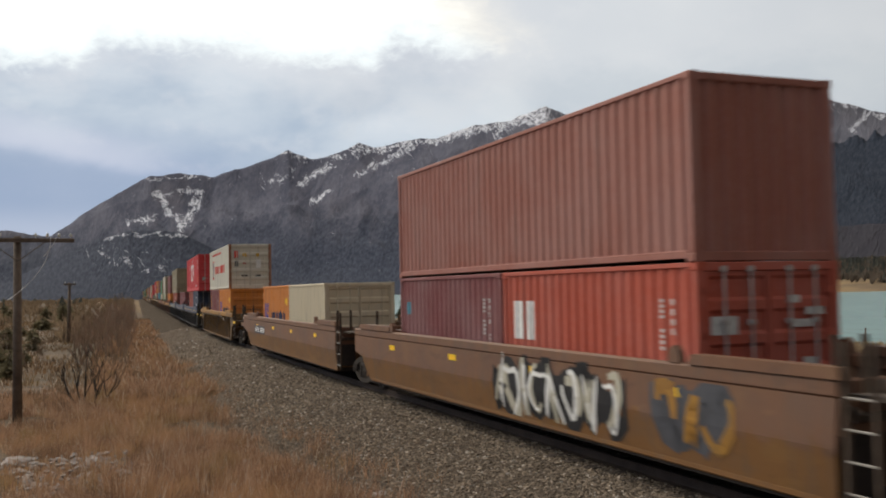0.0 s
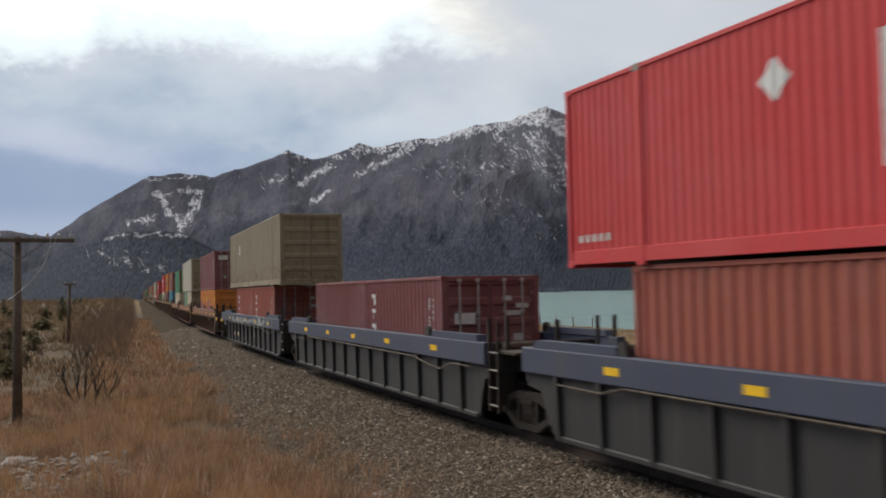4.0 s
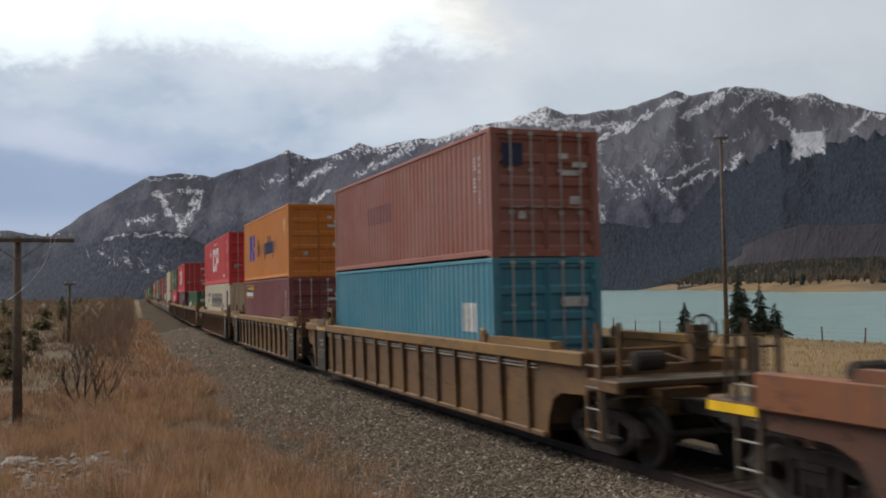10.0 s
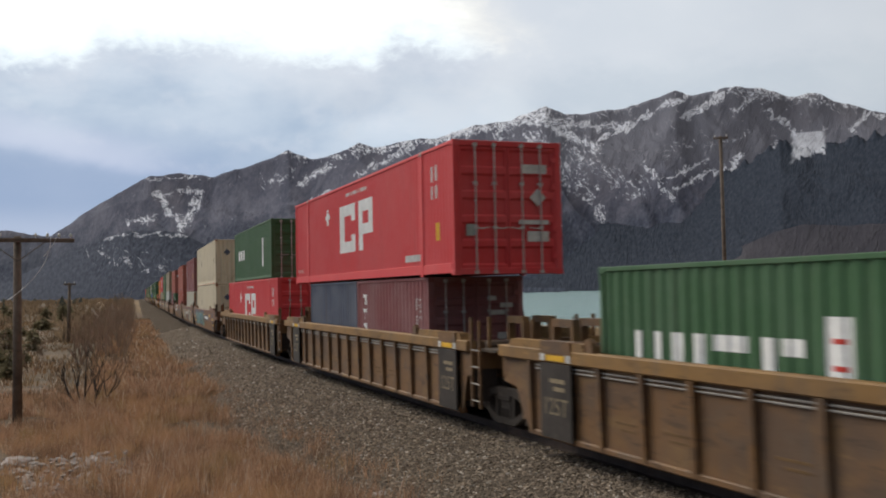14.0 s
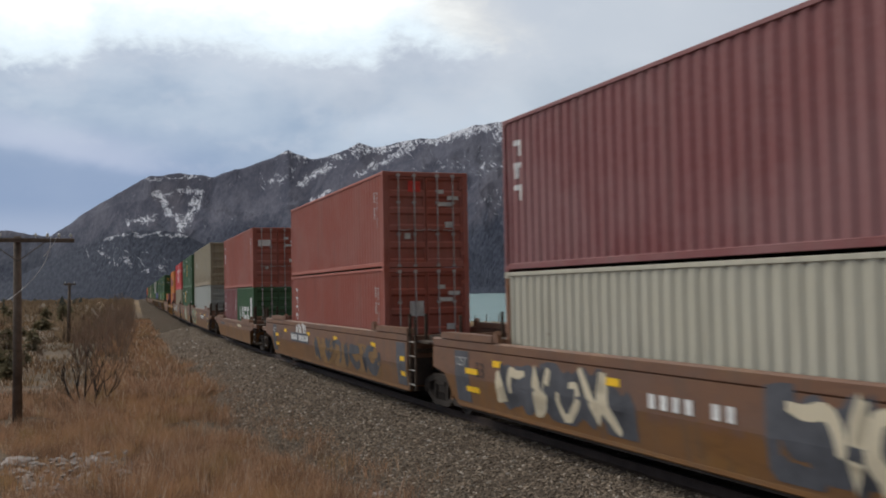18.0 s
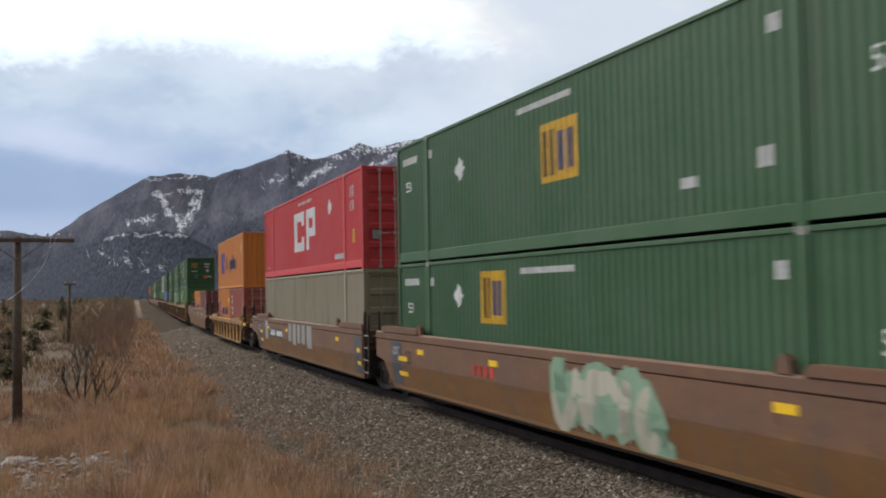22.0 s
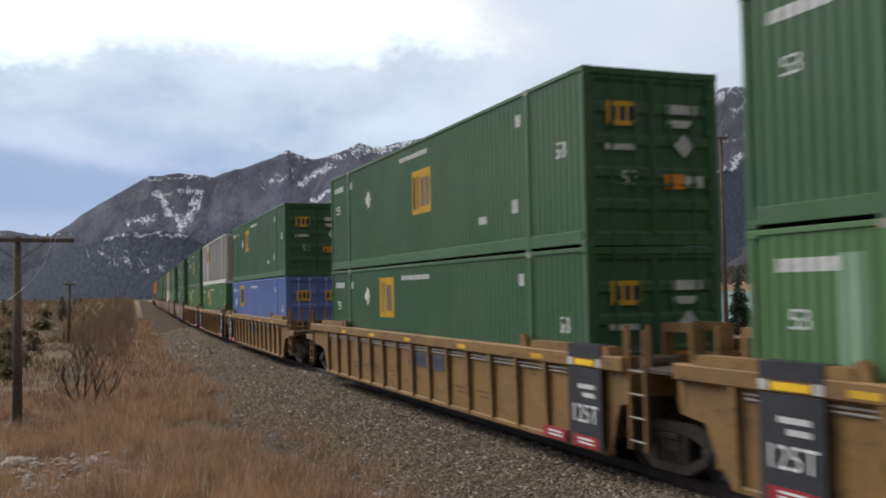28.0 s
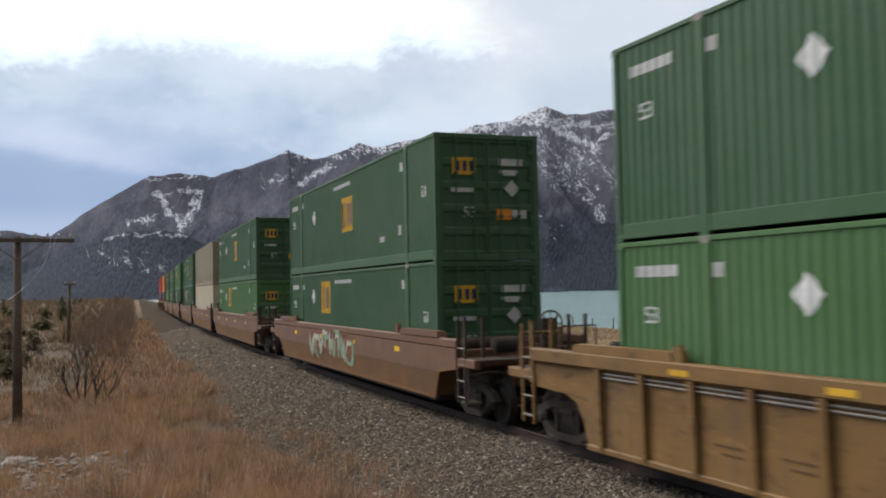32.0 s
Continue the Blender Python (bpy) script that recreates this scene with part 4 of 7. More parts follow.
def livery_words(b, y1, z0, height, widths, mat):
    y = y1
    for w in widths:
        b.mark(y - w, y, z0, z0 + height, mat, "logo", "row of bar lettering")
        y -= w + 0.09


def livery_square(b, low=False, at=None, r=0, gem=None):
    """Yellow square sign with dark bars, diamonds and size marks on a long box."""
    H = b.H
    y, z, r = (7.1, 1.17, r or 0.66) if not low else (10.0, 1.6, r or 0.56)
    if at:
        y, z = at
    q = min(r, 0.56)
    b.mark(y, y + 2 * r, z, z + 1.85 * q, YELLOW_LOGO, "logo", "yellow square sign with blue bars")
    for a, c, lo, hi in ((1.55, 1.82, .2, 1.62), (1.22, 1.45, .2, 1.62)):
        b.mark(y + a * r, y + c * r, z + lo * q, z + hi * q, NAVY_LOGO, "logo")
    for a, w in ((0.68, 0.42), (0.22, 0.32)):
        b.mark(y + a * r, y + (a + w) * r, z + .3 * q, z + 1.5 * q, VIOLET, "logo")
    gy, gz = gem or ((12.1, 1.9) if not low else (12.3, 2.15))
    b.diamond(gy, gz, 0.26)
    b.digits(0.65, 1.52, 0.4, "53")
    b.digits(15.2 if not at else 14.5, 1.75, 0.34, "53")
    b.mark(14.7, 15.7, H - 0.52, H - 0.36, PALE_MARK)
    b.mark(13.75, 13.95, H - 0.55, H - 0.36, PALE_MARK)
    b.mark(7.3, 9.3, H - 0.38, H - 0.27, PALE_MARK)
    b.mark(2.5, 2.8, 0.75, 1.0, PALE_MARK)
    b.mark(4.0, 4.35, 0.65, 0.8, PALE_MARK)
    b.mark(2.35, 2.55, H - 0.6, H - 0.38, PALE_MARK)
    if b.doors:
        b.end_mark(-0.86, -0.28, H - 0.95, H - 0.55, YELLOW_LOGO, "logo", "yellow sign with blue bars")
        for x in (-0.78, -0.6, -0.44):
            b.end_mark(x, x + 0.1, H - 0.87, H - 0.63, NAVY_LOGO, "logo").location.y = -0.004
        if b.skin is VIOLET:
            b.end_mark(0.28, 0.86, H - 0.95, H - 0.55, YELLOW_LOGO, "logo", "yellow sign with blue bars")
            for x in (0.36, 0.54, 0.70):
                b.end_mark(x, x + 0.1, H - 0.87, H - 0.63, NAVY_LOGO, "logo").location.y = -0.004
            return
        b.end_mark(0.3, 0.9, H - 0.72, H - 0.56, PALE_MARK)
        b.end_mark(0.3, 0.78, H - 0.95, H - 0.82, PALE_MARK)
        b.end_diamond(0.62, H - 1.25, 0.2)
        b.end_mark(-0.9, -0.3, H - 1.35, H - 1.25, PALE_MARK)
        b.end_mark(0.22, 0.6, 0.95, 1.2, ORANGE_MARK)
        b.end_mark(0.62, 0.98, 0.98, 1.18, PALE_MARK)
        me = text_mesh("53", 0.36)
        me.materials.append(None)
        part("number", me, PALE_MARK, b.ob, m=pose(-0.62, -b.L / 2 + 0.018, 1.0, 90, 0, 0))


# ---------------- well cars ----------------
RUSTY_TAN = paint("weathered_orange_brown_car_paint", (0.166, 0.073, 0.027), 0.05, 0.5, 0.5, patchy=((0.116, 0.056, 0.031), (0.208, 0.108, 0.037), (0.118, 0.073, 0.053)), band=((0.168, 0.088, 0.058), (0.182, 0.085, 0.018)))
CAR_YELLOW = paint("weathered_yellow_car_paint", (0.34, 0.165, 0.026), 0.05, 0.5, 0.5, patchy=((0.20, 0.10, 0.032), (0.37, 0.195, 0.03), (0.15, 0.092, 0.055)))
YELLOW_PANEL = paint("grimy_yellow_brown_panel_paint", (0.155, 0.084, 0.026), 0.04, 0.6, 0.5, patchy=((0.085, 0.056, 0.036), (0.28, 0.145, 0.022), (0.085, 0.06, 0.044)))
CAR_TAN = paint("tan_yellow_car_paint", (0.222, 0.121, 0.036), 0.05, 0.4, 0.42, patchy=((0.172, 0.093, 0.031), (0.240, 0.134, 0.042), (0.175, 0.10, 0.038)))
CAR_DUN = paint("dirty_dun_car_paint", (0.152, 0.078, 0.030), 0.05, 0.5, 0.5, patchy=((0.098, 0.057, 0.032), (0.175, 0.10, 0.038), (0.105, 0.068, 0.042)))
CAR_BLUE = paint("blue_car_paint", (0.052, 0.062, 0.10), 0.08, 0.25, 0.45)
CAR_GREY = paint("dark_grey_car_paint", (0.034, 0.033, 0.034), 0.05, 0.3, 0.4)
CAR_BROWN = paint("red_brown_car_paint", (0.112, 0.048, 0.029), 0.04, 0.5, 0.5, patchy=((0.078, 0.038, 0.027), (0.145, 0.058, 0.030), (0.068, 0.043, 0.033)))
CAR_CORAL = paint("coral_brown_car_paint", (0.215, 0.080, 0.036), 0.05, 0.45, 0.45, patchy=((0.155, 0.064, 0.036), (0.245, 0.092, 0.040), (0.125, 0.068, 0.045)))

GRIMY_PLATE = plain("grimy_charcoal_plate", (0.036, 0.030, 0.026), 0.75, 0.4, 5)
DULL_PRINT = plain("dull_tan_print", (0.20, 0.16, 0.10), 0.7, 0.3, 8)
FAINT_PRINT = plain("faint_brown_print", (0.12, 0.07, 0.03), 0.7, 0.3, 8)


# outline of a side's end in length and height, from the bottom sill up: plate or ribbed, front or rear, joined to a neighbour or coupled
ENDS = {("plate", -1, True): ((8.75, 0.0), (8.80, 0.75), (8.88, 1.52)), ("plate", 1, True): ((8.0, 0.0), (8.3, 0.62), (8.55, 0.98), (9.2, 1.08), (9.2, 1.52)),
        ("ribbed", -1, True): ((8.8, 0.0), (8.92, 0.7), (9.05, 1.0), (9.3, 1.05), (9.3, 1.52)), ("ribbed", 1, True): ((8.1, 0.0), (8.4, 0.6), (8.6, 0.98), (9.1, 1.05), (9.1, 1.52)),
        ("plate", -1, False): ((8.5, 0.0), (8.72, 0.72), (8.95, 0.98), (9.95, 1.1), (9.95, 1.52)), ("plate", 1, False): ((8.5, 0.0), (8.72, 0.72), (8.95, 0.98), (10.1, 1.1), (10.1, 1.52)),
        ("ribbed", -1, False): ((8.55, 0.0), (8.62, 0.6), (8.78, 0.9), (9.05, 1.02), (9.95, 1.06), (9.95, 1.52)), ("ribbed", 1, False): ((8.4, 0.0), (8.5, 0.6), (8.72, 0.9), (9.05, 1.02), (10.1, 1.06), (10.1, 1.52))}


def side_outline(kind, fj, rj, low, cut, dz=0.0):
    rear = [(y - cut, min(max(z, low), 1.52 - dz)) for y, z in ENDS[kind, 1, rj]]
    front = [(-y + cut, min(max(z, low), 1.52 - dz)) for y, z in ENDS[kind, -1, fj]]
    return rear + front[::-1]


FOLD_Z, FOLD = 0.98, 0.13


def creased(s):
    """Leans all below the crease of a deep plate side inwards."""
    s.v = [(x + (FOLD * (FOLD_Z - z) if z < FOLD_Z else 0.0) * (1 if x < 0 else -1), y, z) for x, y, z in s.v]
    return s


def crossing(chain):
    """Where an end's outline passes the height of the crease."""
    for (a, b), (c, d) in zip(chain, chain[1:]):
        if b <= FOLD_Z <= d and d > b:
            return a + (c - a) * (FOLD_Z - b) / (d - b)
    return chain[-1][0]


def folded_side(fj, rj, low, cut, x, dz=0.0):
    rear = [(y - cut, min(max(z, low), 1.52 - dz)) for y, z in ENDS["plate", 1, rj]]
    front = [(-y + cut, min(max(z, low), 1.52 - dz)) for y, z in ENDS["plate", -1, fj]]
    r, f = (crossing(rear), FOLD_Z), (crossing(front), FOLD_Z)
    s = Shape().slab([r] + [q for q in rear if q[1] > FOLD_Z] + [q for q in front[::-1] if q[1] > FOLD_Z] + [f], 0, -x, -x + 0.03)
    s.slab([q for q in rear if q[1] < FOLD_Z] + [r, f] + [q for q in front[::-1] if q[1] < FOLD_Z], 0, -x, -x + 0.03)
    return creased(s)


def on_side(x0, x1, y0, y1, z0, z1):
    """A thin plate that follows the crease of a deep side."""
    s = Shape()
    for a, b in ((z0, min(z1, FOLD_Z)), (max(z0, FOLD_Z), z1)):
        if b - a > 0.01:
            s.box(x0, x1, y0, y1, a, b)
    return creased(s)


def truck(parent, y):
    """Two-axle truck with cast side frames."""
    t = part("truck", shared(("truck",), lambda: Shape().box(-1.05, 1.05, -0.22, 0.22, 0.42, 0.72, 0.05).box(-0.25, 0.25, -0.25, 0.25, 0.72, 0.95, 0.04)), STEEL, parent, "cast steel truck", m=pose(0, y, 0))

    def frame_casting():
        s = Shape()
        # arched top member, hung bottom member, two columns, pedestals over the axle ends
        s.slab([(-1.12, 0.50), (-0.97, 0.66), (-0.42, 0.82), (0.42, 0.82), (0.97, 0.66), (1.12, 0.50), (0.99, 0.47), (0.86, 0.55), (0.38, 0.69), (-0.38, 0.69), (-0.86, 0.55), (-0.99, 0.47)], 0, -0.075, 0.075)
        s.slab([(-0.40, 0.13), (0.40, 0.13), (0.97, 0.40), (0.86, 0.48), (0.36, 0.25), (-0.36, 0.25), (-0.86, 0.48), (-0.97, 0.40)], 0, -0.075, 0.075)
        for y0 in (-0.36, 0.36):
            s.box(-0.07, 0.07, y0 - 0.055, y0 + 0.055, 0.22, 0.72, 0.01)
        for y0 in (-0.875, 0.875):
            s.box(-0.07, 0.07, y0 - 0.15, y0 + 0.15, 0.34, 0.60, 0.03)
        s.box(-0.085, 0.06, -0.24, 0.24, 0.58, 0.68, 0.02)
        for y0 in (-0.18, 0.0, 0.18):
            s.disc((0, y0, 0.22), (0, 0, 1), [(0, 0.07), (0.36, 0.07)], 8)
        for y0 in (-0.875, 0.875):
            s.disc((-0.12, y0, 0.46), (1, 0, 0), [(0, 0.05), (0.03, 0.1), (0.2, 0.11)], 10)
        return s

    for x, turn in ((-1.0, 0), (1.0, 180)):
        part("side_frame", shared(("side_frame",), frame_casting), DUSTY_STEEL, t, m=pose(x, 0, 0, 0, 0, turn))

    def wheelset():
        s = Shape().disc((-0.9, 0, 0), (1, 0, 0), [(0, 0.075), (1.8, 0.075)], 10)
        for x, d in ((-0.7535, 1), (0.7535, -1)):
            s.disc((x - 0.07 * d, 0, 0), (d, 0, 0), [(0.0, 0.10), (0.02, 0.16), (0.05, 0.30), (0.02, 0.37), (0.0, 0.40), (0.0, 0.457), (0.11, 0.462), (0.115, 0.485), (0.14, 0.485), (0.14, 0.40), (0.09, 0.30), (0.1, 0.1)], 24)
        for i in range(3):
            a = 2 * math.pi * i / 3
            s.disc((-0.93, 0.045 * math.cos(a), 0.045 * math.sin(a)), (1, 0, 0), [(0, 0.014), (0.04, 0.014)], 6)
        return s

    for w in (-0.875, 0.875):
        part("wheelset", shared(("wheelset",), wheelset), WHEEL_STEEL, t, "steel wheels on their axle", m=pose(0, w, 0.4605))
    return t


def ladder(parent, x, y, paint_mat):
    s = Shape()
    for d in (-0.2, 0.2):
        s.box(x - 0.03, x + 0.02, y + d - 0.025, y + d + 0.025, 0.42, 2.12)
    part_of = part("ladder", s, paint_mat, parent)
    for i in range(4):
        part("rung", shared(("rung",), lambda: Shape().tube([(0, -0.2, 0), (0, 0.2, 0)], 0.016, 6)), GALV, part_of, m=pose(x - 0.02, y, 0.55 + 0.33 * i))
    return part_of


def car_end(ob, kind, e, sgn, joint, skin, dark, cut, tan=False):
    """Platform, sill, coupler, grab irons and ladder of one end; sgn -1 is the front."""
    m = pose(0, 0, 0) if sgn < 0 else pose(0, 0, 0, 0, 0, 180)
    w = 8.35 - cut
    deck = Shape().box(-0.55, 0.55, -e + 0.08, -w - 0.08, 1.36, 1.44, 0.02)
    for q in (0.0, 0.45, 0.9):
        deck.box(-1.36, 1.36, -w - 0.30 - q * (e - w) / 1.6, -w - 0.16 - q * (e - w) / 1.6, 1.26, 1.36, 0.02)
    for x in (-1.36, 1.32):
        deck.slab([(-w - 0.08, 1.62), (-w - 0.08, 1.36), (-w - 0.75, 1.36)], 0, x, x + 0.04)
    part("end_platform", deck, dark, ob, "grimy steel end platform", m=m)
    part("air_reservoir", Shape().disc((-0.95, -w - 0.52, 1.56), (1, 0, 0), [(0, 0.06), (0.03, 0.13), (0.62, 0.13), (0.65, 0.06)], 12), GRIMY_STEEL, ob, m=m)
    if not joint:
        part("brake_lever", Shape().tube([(0.2, -w - 0.2, 1.52), (0.5, -w - 0.7, 1.60), (0.55, -e + 0.2, 1.50)], 0.025, 6).tube([(-0.7, -w - 0.9, 1.45), (0.3, -w - 0.9, 1.50)], 0.022, 6), GRIMY_STEEL, ob, m=m)
    part("bulkhead", Shape().box(-1.42, 1.42, -w - 0.08, -w, 0.42, 1.66, 0.02), skin, ob, m=m)
    part("end_sill", Shape().box(-1.46, 1.46, -e - 0.02, -e + 0.1, 1.12, 1.5, 0.02), skin, ob, m=m)
    part("centre_sill", Shape().box(-0.32, 0.32, -e + 0.1, -w - 0.05, 0.95, 1.40, 0.03), dark, ob, m=m)
    post_mat = skin if tan else dark
    p = e - 0.12 if joint else e + 0.22
    for x in (-1.4, -1.0, 1.0, 1.4) if not (joint and sgn > 0) else (-0.9, 0.9):
        part("grab_post", shared(("grab_post",), lambda: Shape().box(-0.032, 0.032, -0.032, 0.032, 1.1, 2.18, 0.008)), post_mat, ob, m=m @ pose(x, -p, 0))
    if joint:
        part("joint_casting", Shape().box(-0.24, 0.24, -e - 0.5, -e + 0.2, 0.98, 1.24, 0.05), STEEL, ob, m=m)
        if sgn < 0:
            part("walkway", Shape().box(-1.25, 1.25, -e - 0.75, -e + 0.1, 1.50, 1.55, 0.01), WORN_STEEL, ob, "grey steel walkway grating", m=m)
            part("ladder_back", Shape().box(-1.44, -0.9, -e - 0.02, -e + 0.02, 0.5, 1.15, 0.01), STEEL, ob, m=m)
        if tan:
            for x in (0.15, 0.75):
                part("platform_stand", shared(("platform_stand",), lambda: Shape().slab([(-0.42, 1.52), (-0.32, 1.52), (-0.30, 2.02), (0.30, 2.02), (0.32, 1.52), (0.42, 1.52), (0.40, 2.16), (-0.40, 2.16)], 1, -0.08, 0.08)), skin, ob, m=m @ pose(x - 0.3, -e + 0.55, 0, 0, 0, 90))
    else:
        c = Shape().box(-0.13, 0.13, -11.6 + cut, -e + 0.3, 0.78, 1.02, 0.03).box(-0.2, 0.2, -12.0 + cut, -11.55 + cut, 0.70, 1.06, 0.07).box(-0.24, -0.06, -12.08 + cut, -11.8 + cut, 0.74, 1.02, 0.05)
        part("coupler", c, STEEL, ob, m=m)
        part("air_hose", Shape().tube([(0.32, -e + 0.05, 1.0), (0.36, -e - 0.4, 0.75), (0.3, -e - 1.0, 0.5), (0.18, -e - 1.35, 0.55)], 0.025, 6), BLACK_MARK, ob, m=m)
        part("striker", Shape().box(-0.45, 0.45, -e - 0.5, -e + 0.1, 0.72, 1.14, 0.03), skin, ob, m=m)
        part("cut_lever", Shape().tube([(-1.4, -e - 0.12, 0.95), (-0.9, -e - 0.3, 1.05), (-0.3, -e - 0.5, 1.0), (-0.12, -11.6 + cut, 1.08)], 0.018, 6), WORN_STEEL, ob, m=m)
        beam = Shape().box(-1.5, 1.5, -e - 0.16, -e - 0.02, 1.14, 1.34, 0.02)
        for x in (-1.5, 1.38):
            beam.box(x, x + 0.12, -e - 0.95, -e - 0.16, 1.16, 1.34, 0.02)
        part("end_beam", beam, skin if skin is not CAR_GREY else dark, ob, m=m)
        part("crossover_walkway", Shape().box(-1.38, 1.38, -e - 0.62, -e - 0.34, 1.30, 1.34, 0.01).box(-1.38, 1.38, -e - 0.92, -e - 0.68, 1.30, 1.34, 0.01), WORN_STEEL, ob, "grimy steel walkway grating", m=m)
        part("hand_rail", Shape().tube([(0.55, -e - 0.75, 1.3), (0.55, -e - 0.75, 1.95), (1.35, -e - 0.75, 1.95), (1.35, -e - 0.75, 1.3)], 0.022, 6), dark, ob, m=m)
        part("step", Shape().box(-1.46, -1.15, -e - 0.5, -e + 0.05, 0.42, 0.46, 0.008).box(-1.46, -1.43, -e - 0.5, -e - 0.44, 0.46, 1.2).box(-1.46, -1.43, -e - 0.02, -e + 0.04, 0.46, 1.1), WORN_STEEL, ob, m=m)
        part("brake_cylinder", Shape().disc((-0.8, -e - 0.3, 1.58), (1, 0, 0), [(0, 0.1), (0.02, 0.16), (0.5, 0.16), (0.55, 0.05)], 14), STEEL, ob, m=m)
        if kind == "ribbed" and not tan:
            for x in (-1.512, 1.506):
                part("reflector", Shape().box(x, x + 0.006, -e - 0.93, -e - 0.04, 1.19, 1.31), YELLOW_MARK, ob, "yellow reflector strip", m=m)
        part("draft_gear", Shape().box(-0.75, 0.75, -e + 0.05, -w - 0.1, 0.72, 0.98, 0.04).box(-1.2, 1.2, -e - 0.02, -e + 0.3, 0.95, 1.12, 0.02), GRIMY_STEEL, ob, m=m)
    if not (joint and sgn > 0):
        ladder(ob, -1.47, sgn * (e + (0.22 if not joint else 0.28)), post_mat)
    if sgn < 0 and not joint:
        s = Shape()
        ring = [(0.62 + 0.28 * math.cos(a), -e - 0.12, 1.98 + 0.28 * math.sin(a)) for a in (2 * math.pi * i / 20 for i in range(21))]
        s.tube(ring, 0.022, 6)
        for i in range(4):
            a = math.pi * i / 4
            s.tube([(0.62 + 0.27 * math.cos(a), -e - 0.12, 1.98 + 0.27 * math.sin(a)), (0.62 - 0.27 * math.cos(a), -e - 0.12, 1.98 - 0.27 * math.sin(a))], 0.014, 5)
        part("brake_wheel", s, WORN_STEEL, ob, "spoked hand brake wheel")
        part("brake_housing", Shape().box(0.45, 0.8, -e - 0.1, -e + 0.1, 1.5, 2.1, 0.03), dark, ob)


RED_PLATE = plain("red_marking_plate", (0.30, 0.03, 0.035), 0.6, 0.25, 7)
DARK_PLATE = plain("charcoal_marking_panel", (0.035, 0.036, 0.042), 0.6, 0.25, 5)
GREY_PATCH = plain("dark_grey_patch_paint", (0.075, 0.078, 0.09), 0.65, 0.35, 3)


def well_car(kind, skin, chord, label, fj, rj, posts=13, reflectors=True, cut=0.0, tan=False, deep=False, patches=False):
    """A container well car: 'ribbed' has posts outside its sides, 'plate' has smooth deep sides; the shorter cars are shallower."""
    dz = 0.34 if cut else 0.0
    ob = tagged(new("well_car"), label, "railcar", "well cars of the train")
    e0, e1 = ENDS[kind, -1, fj][-1][0] - cut, ENDS[kind, 1, rj][-1][0] - cut
    low = 0.25 if kind == "ribbed" else 0.38
    x = 1.45 if kind == "ribbed" else 1.52
    y0, y1 = ENDS[kind, -1, fj][0][0] - cut, ENDS[kind, 1, rj][0][0] - cut
    for sx in (-1, 1):
        flip = Matrix.Diagonal((sx, 1, 1, 1))
        part("side_plate", Shape().slab(side_outline(kind, fj, rj, low, cut, dz), 0, -x, -x + 0.03) if kind == "ribbed" else folded_side(fj, rj, low, cut, x, dz), skin, ob, m=flip)
        if kind == "ribbed":
            part("top_chord", Shape().box(-1.56, -1.36, -e0, e1, (1.50 if not deep else 1.28) - dz, 1.72 - dz, 0.02), chord, ob, m=flip)
        else:
            part("top_chord", Shape().box(-1.523, -1.40, -e0, e1, 1.52 - dz, 1.72 - dz, 0.03), chord, ob, m=flip)
        part("bottom_sill", Shape().box(-x - 0.05 if kind == "ribbed" else -x + 0.070, -1.34, -y0 + 0.05, y1 - 0.05, low - 0.03, low + 0.07, 0.02), skin, ob, m=flip)
        for y in (-1, 1):
            part("corner_guide", Shape().slab([(-1.45, 1.72), (-1.40, 1.85), (1.1, 1.85), (1.2, 1.72)], 0, -1.545, -1.33), chord, ob, m=flip @ pose(0, y * (7.5 - cut), -dz))
            part("lock_block", Shape().slab([(-0.14, 1.72), (0.14, 1.72), (0.1, 1.90), (-0.02, 1.95), (-0.1, 1.88)], 0, -1.52, -1.42), skin, ob, m=flip @ pose(0, y * (5.98 - cut), -dz))
        if kind == "ribbed":
            rib = shared(("side_post", skin.name, dz), lambda: Shape().slab([(-1.558, 1.50 - dz), (-1.45, 1.50 - dz), (-1.45, 0.27), (-1.52, 0.27)], 1, -0.055, 0.055))
            span = 15.9 - 2 * cut
            row = Shape()
            for i in range(posts):
                y = -span / 2 + span * i / (posts - 1)
                if sx < 0:
                    part("side_post", rib, skin, ob, m=pose(0, y, 0))
                else:
                    row.slab([(1.558, 1.50 - dz), (1.45, 1.50 - dz), (1.45, 0.27), (1.52, 0.27)], 1, y - 0.055, y + 0.055)
            if sx > 0:
                tagged(part("post_row", row, skin, ob), kind="stuff")
            if sx < 0 and tan:
                for z in (1.43, 1.37):
                    part("air_pipe", Shape().tube([(-1.48, -y0 + 0.3, z), (-1.48, y1 - 0.3, z)], 0.016, 6), GALV, ob)
            elif sx < 0:
                pipe = (1.22 if deep else 1.42) - dz
                part("air_pipe", Shape().tube([(-1.57, -y0 + 0.2, pipe), (-1.57, -y0 + 1.2, pipe), (-1.57, -y0 + 1.9, pipe - 0.16), (-1.57, -y0 + 2.6, pipe - 0.12), (-1.57, -y0 + 3.6, pipe + 0.01), (-1.568, y1 - 2.2, pipe + 0.04), (-1.568, y1 - 1.6, pipe - 0.08), (-1.568, y1 - 0.3, pipe - 0.06)], 0.018, 6), WORN_STEEL, ob)
        else:
            for y in (-5.4, 0.0, 5.4) if sx < 0 else ():
                part("seam_strip", shared(("seam_strip", skin.name), lambda: on_side(-1.526, -1.51, -0.045, 0.045, 0.47, 1.15)), skin, ob, m=flip @ pose(0, y, 0))
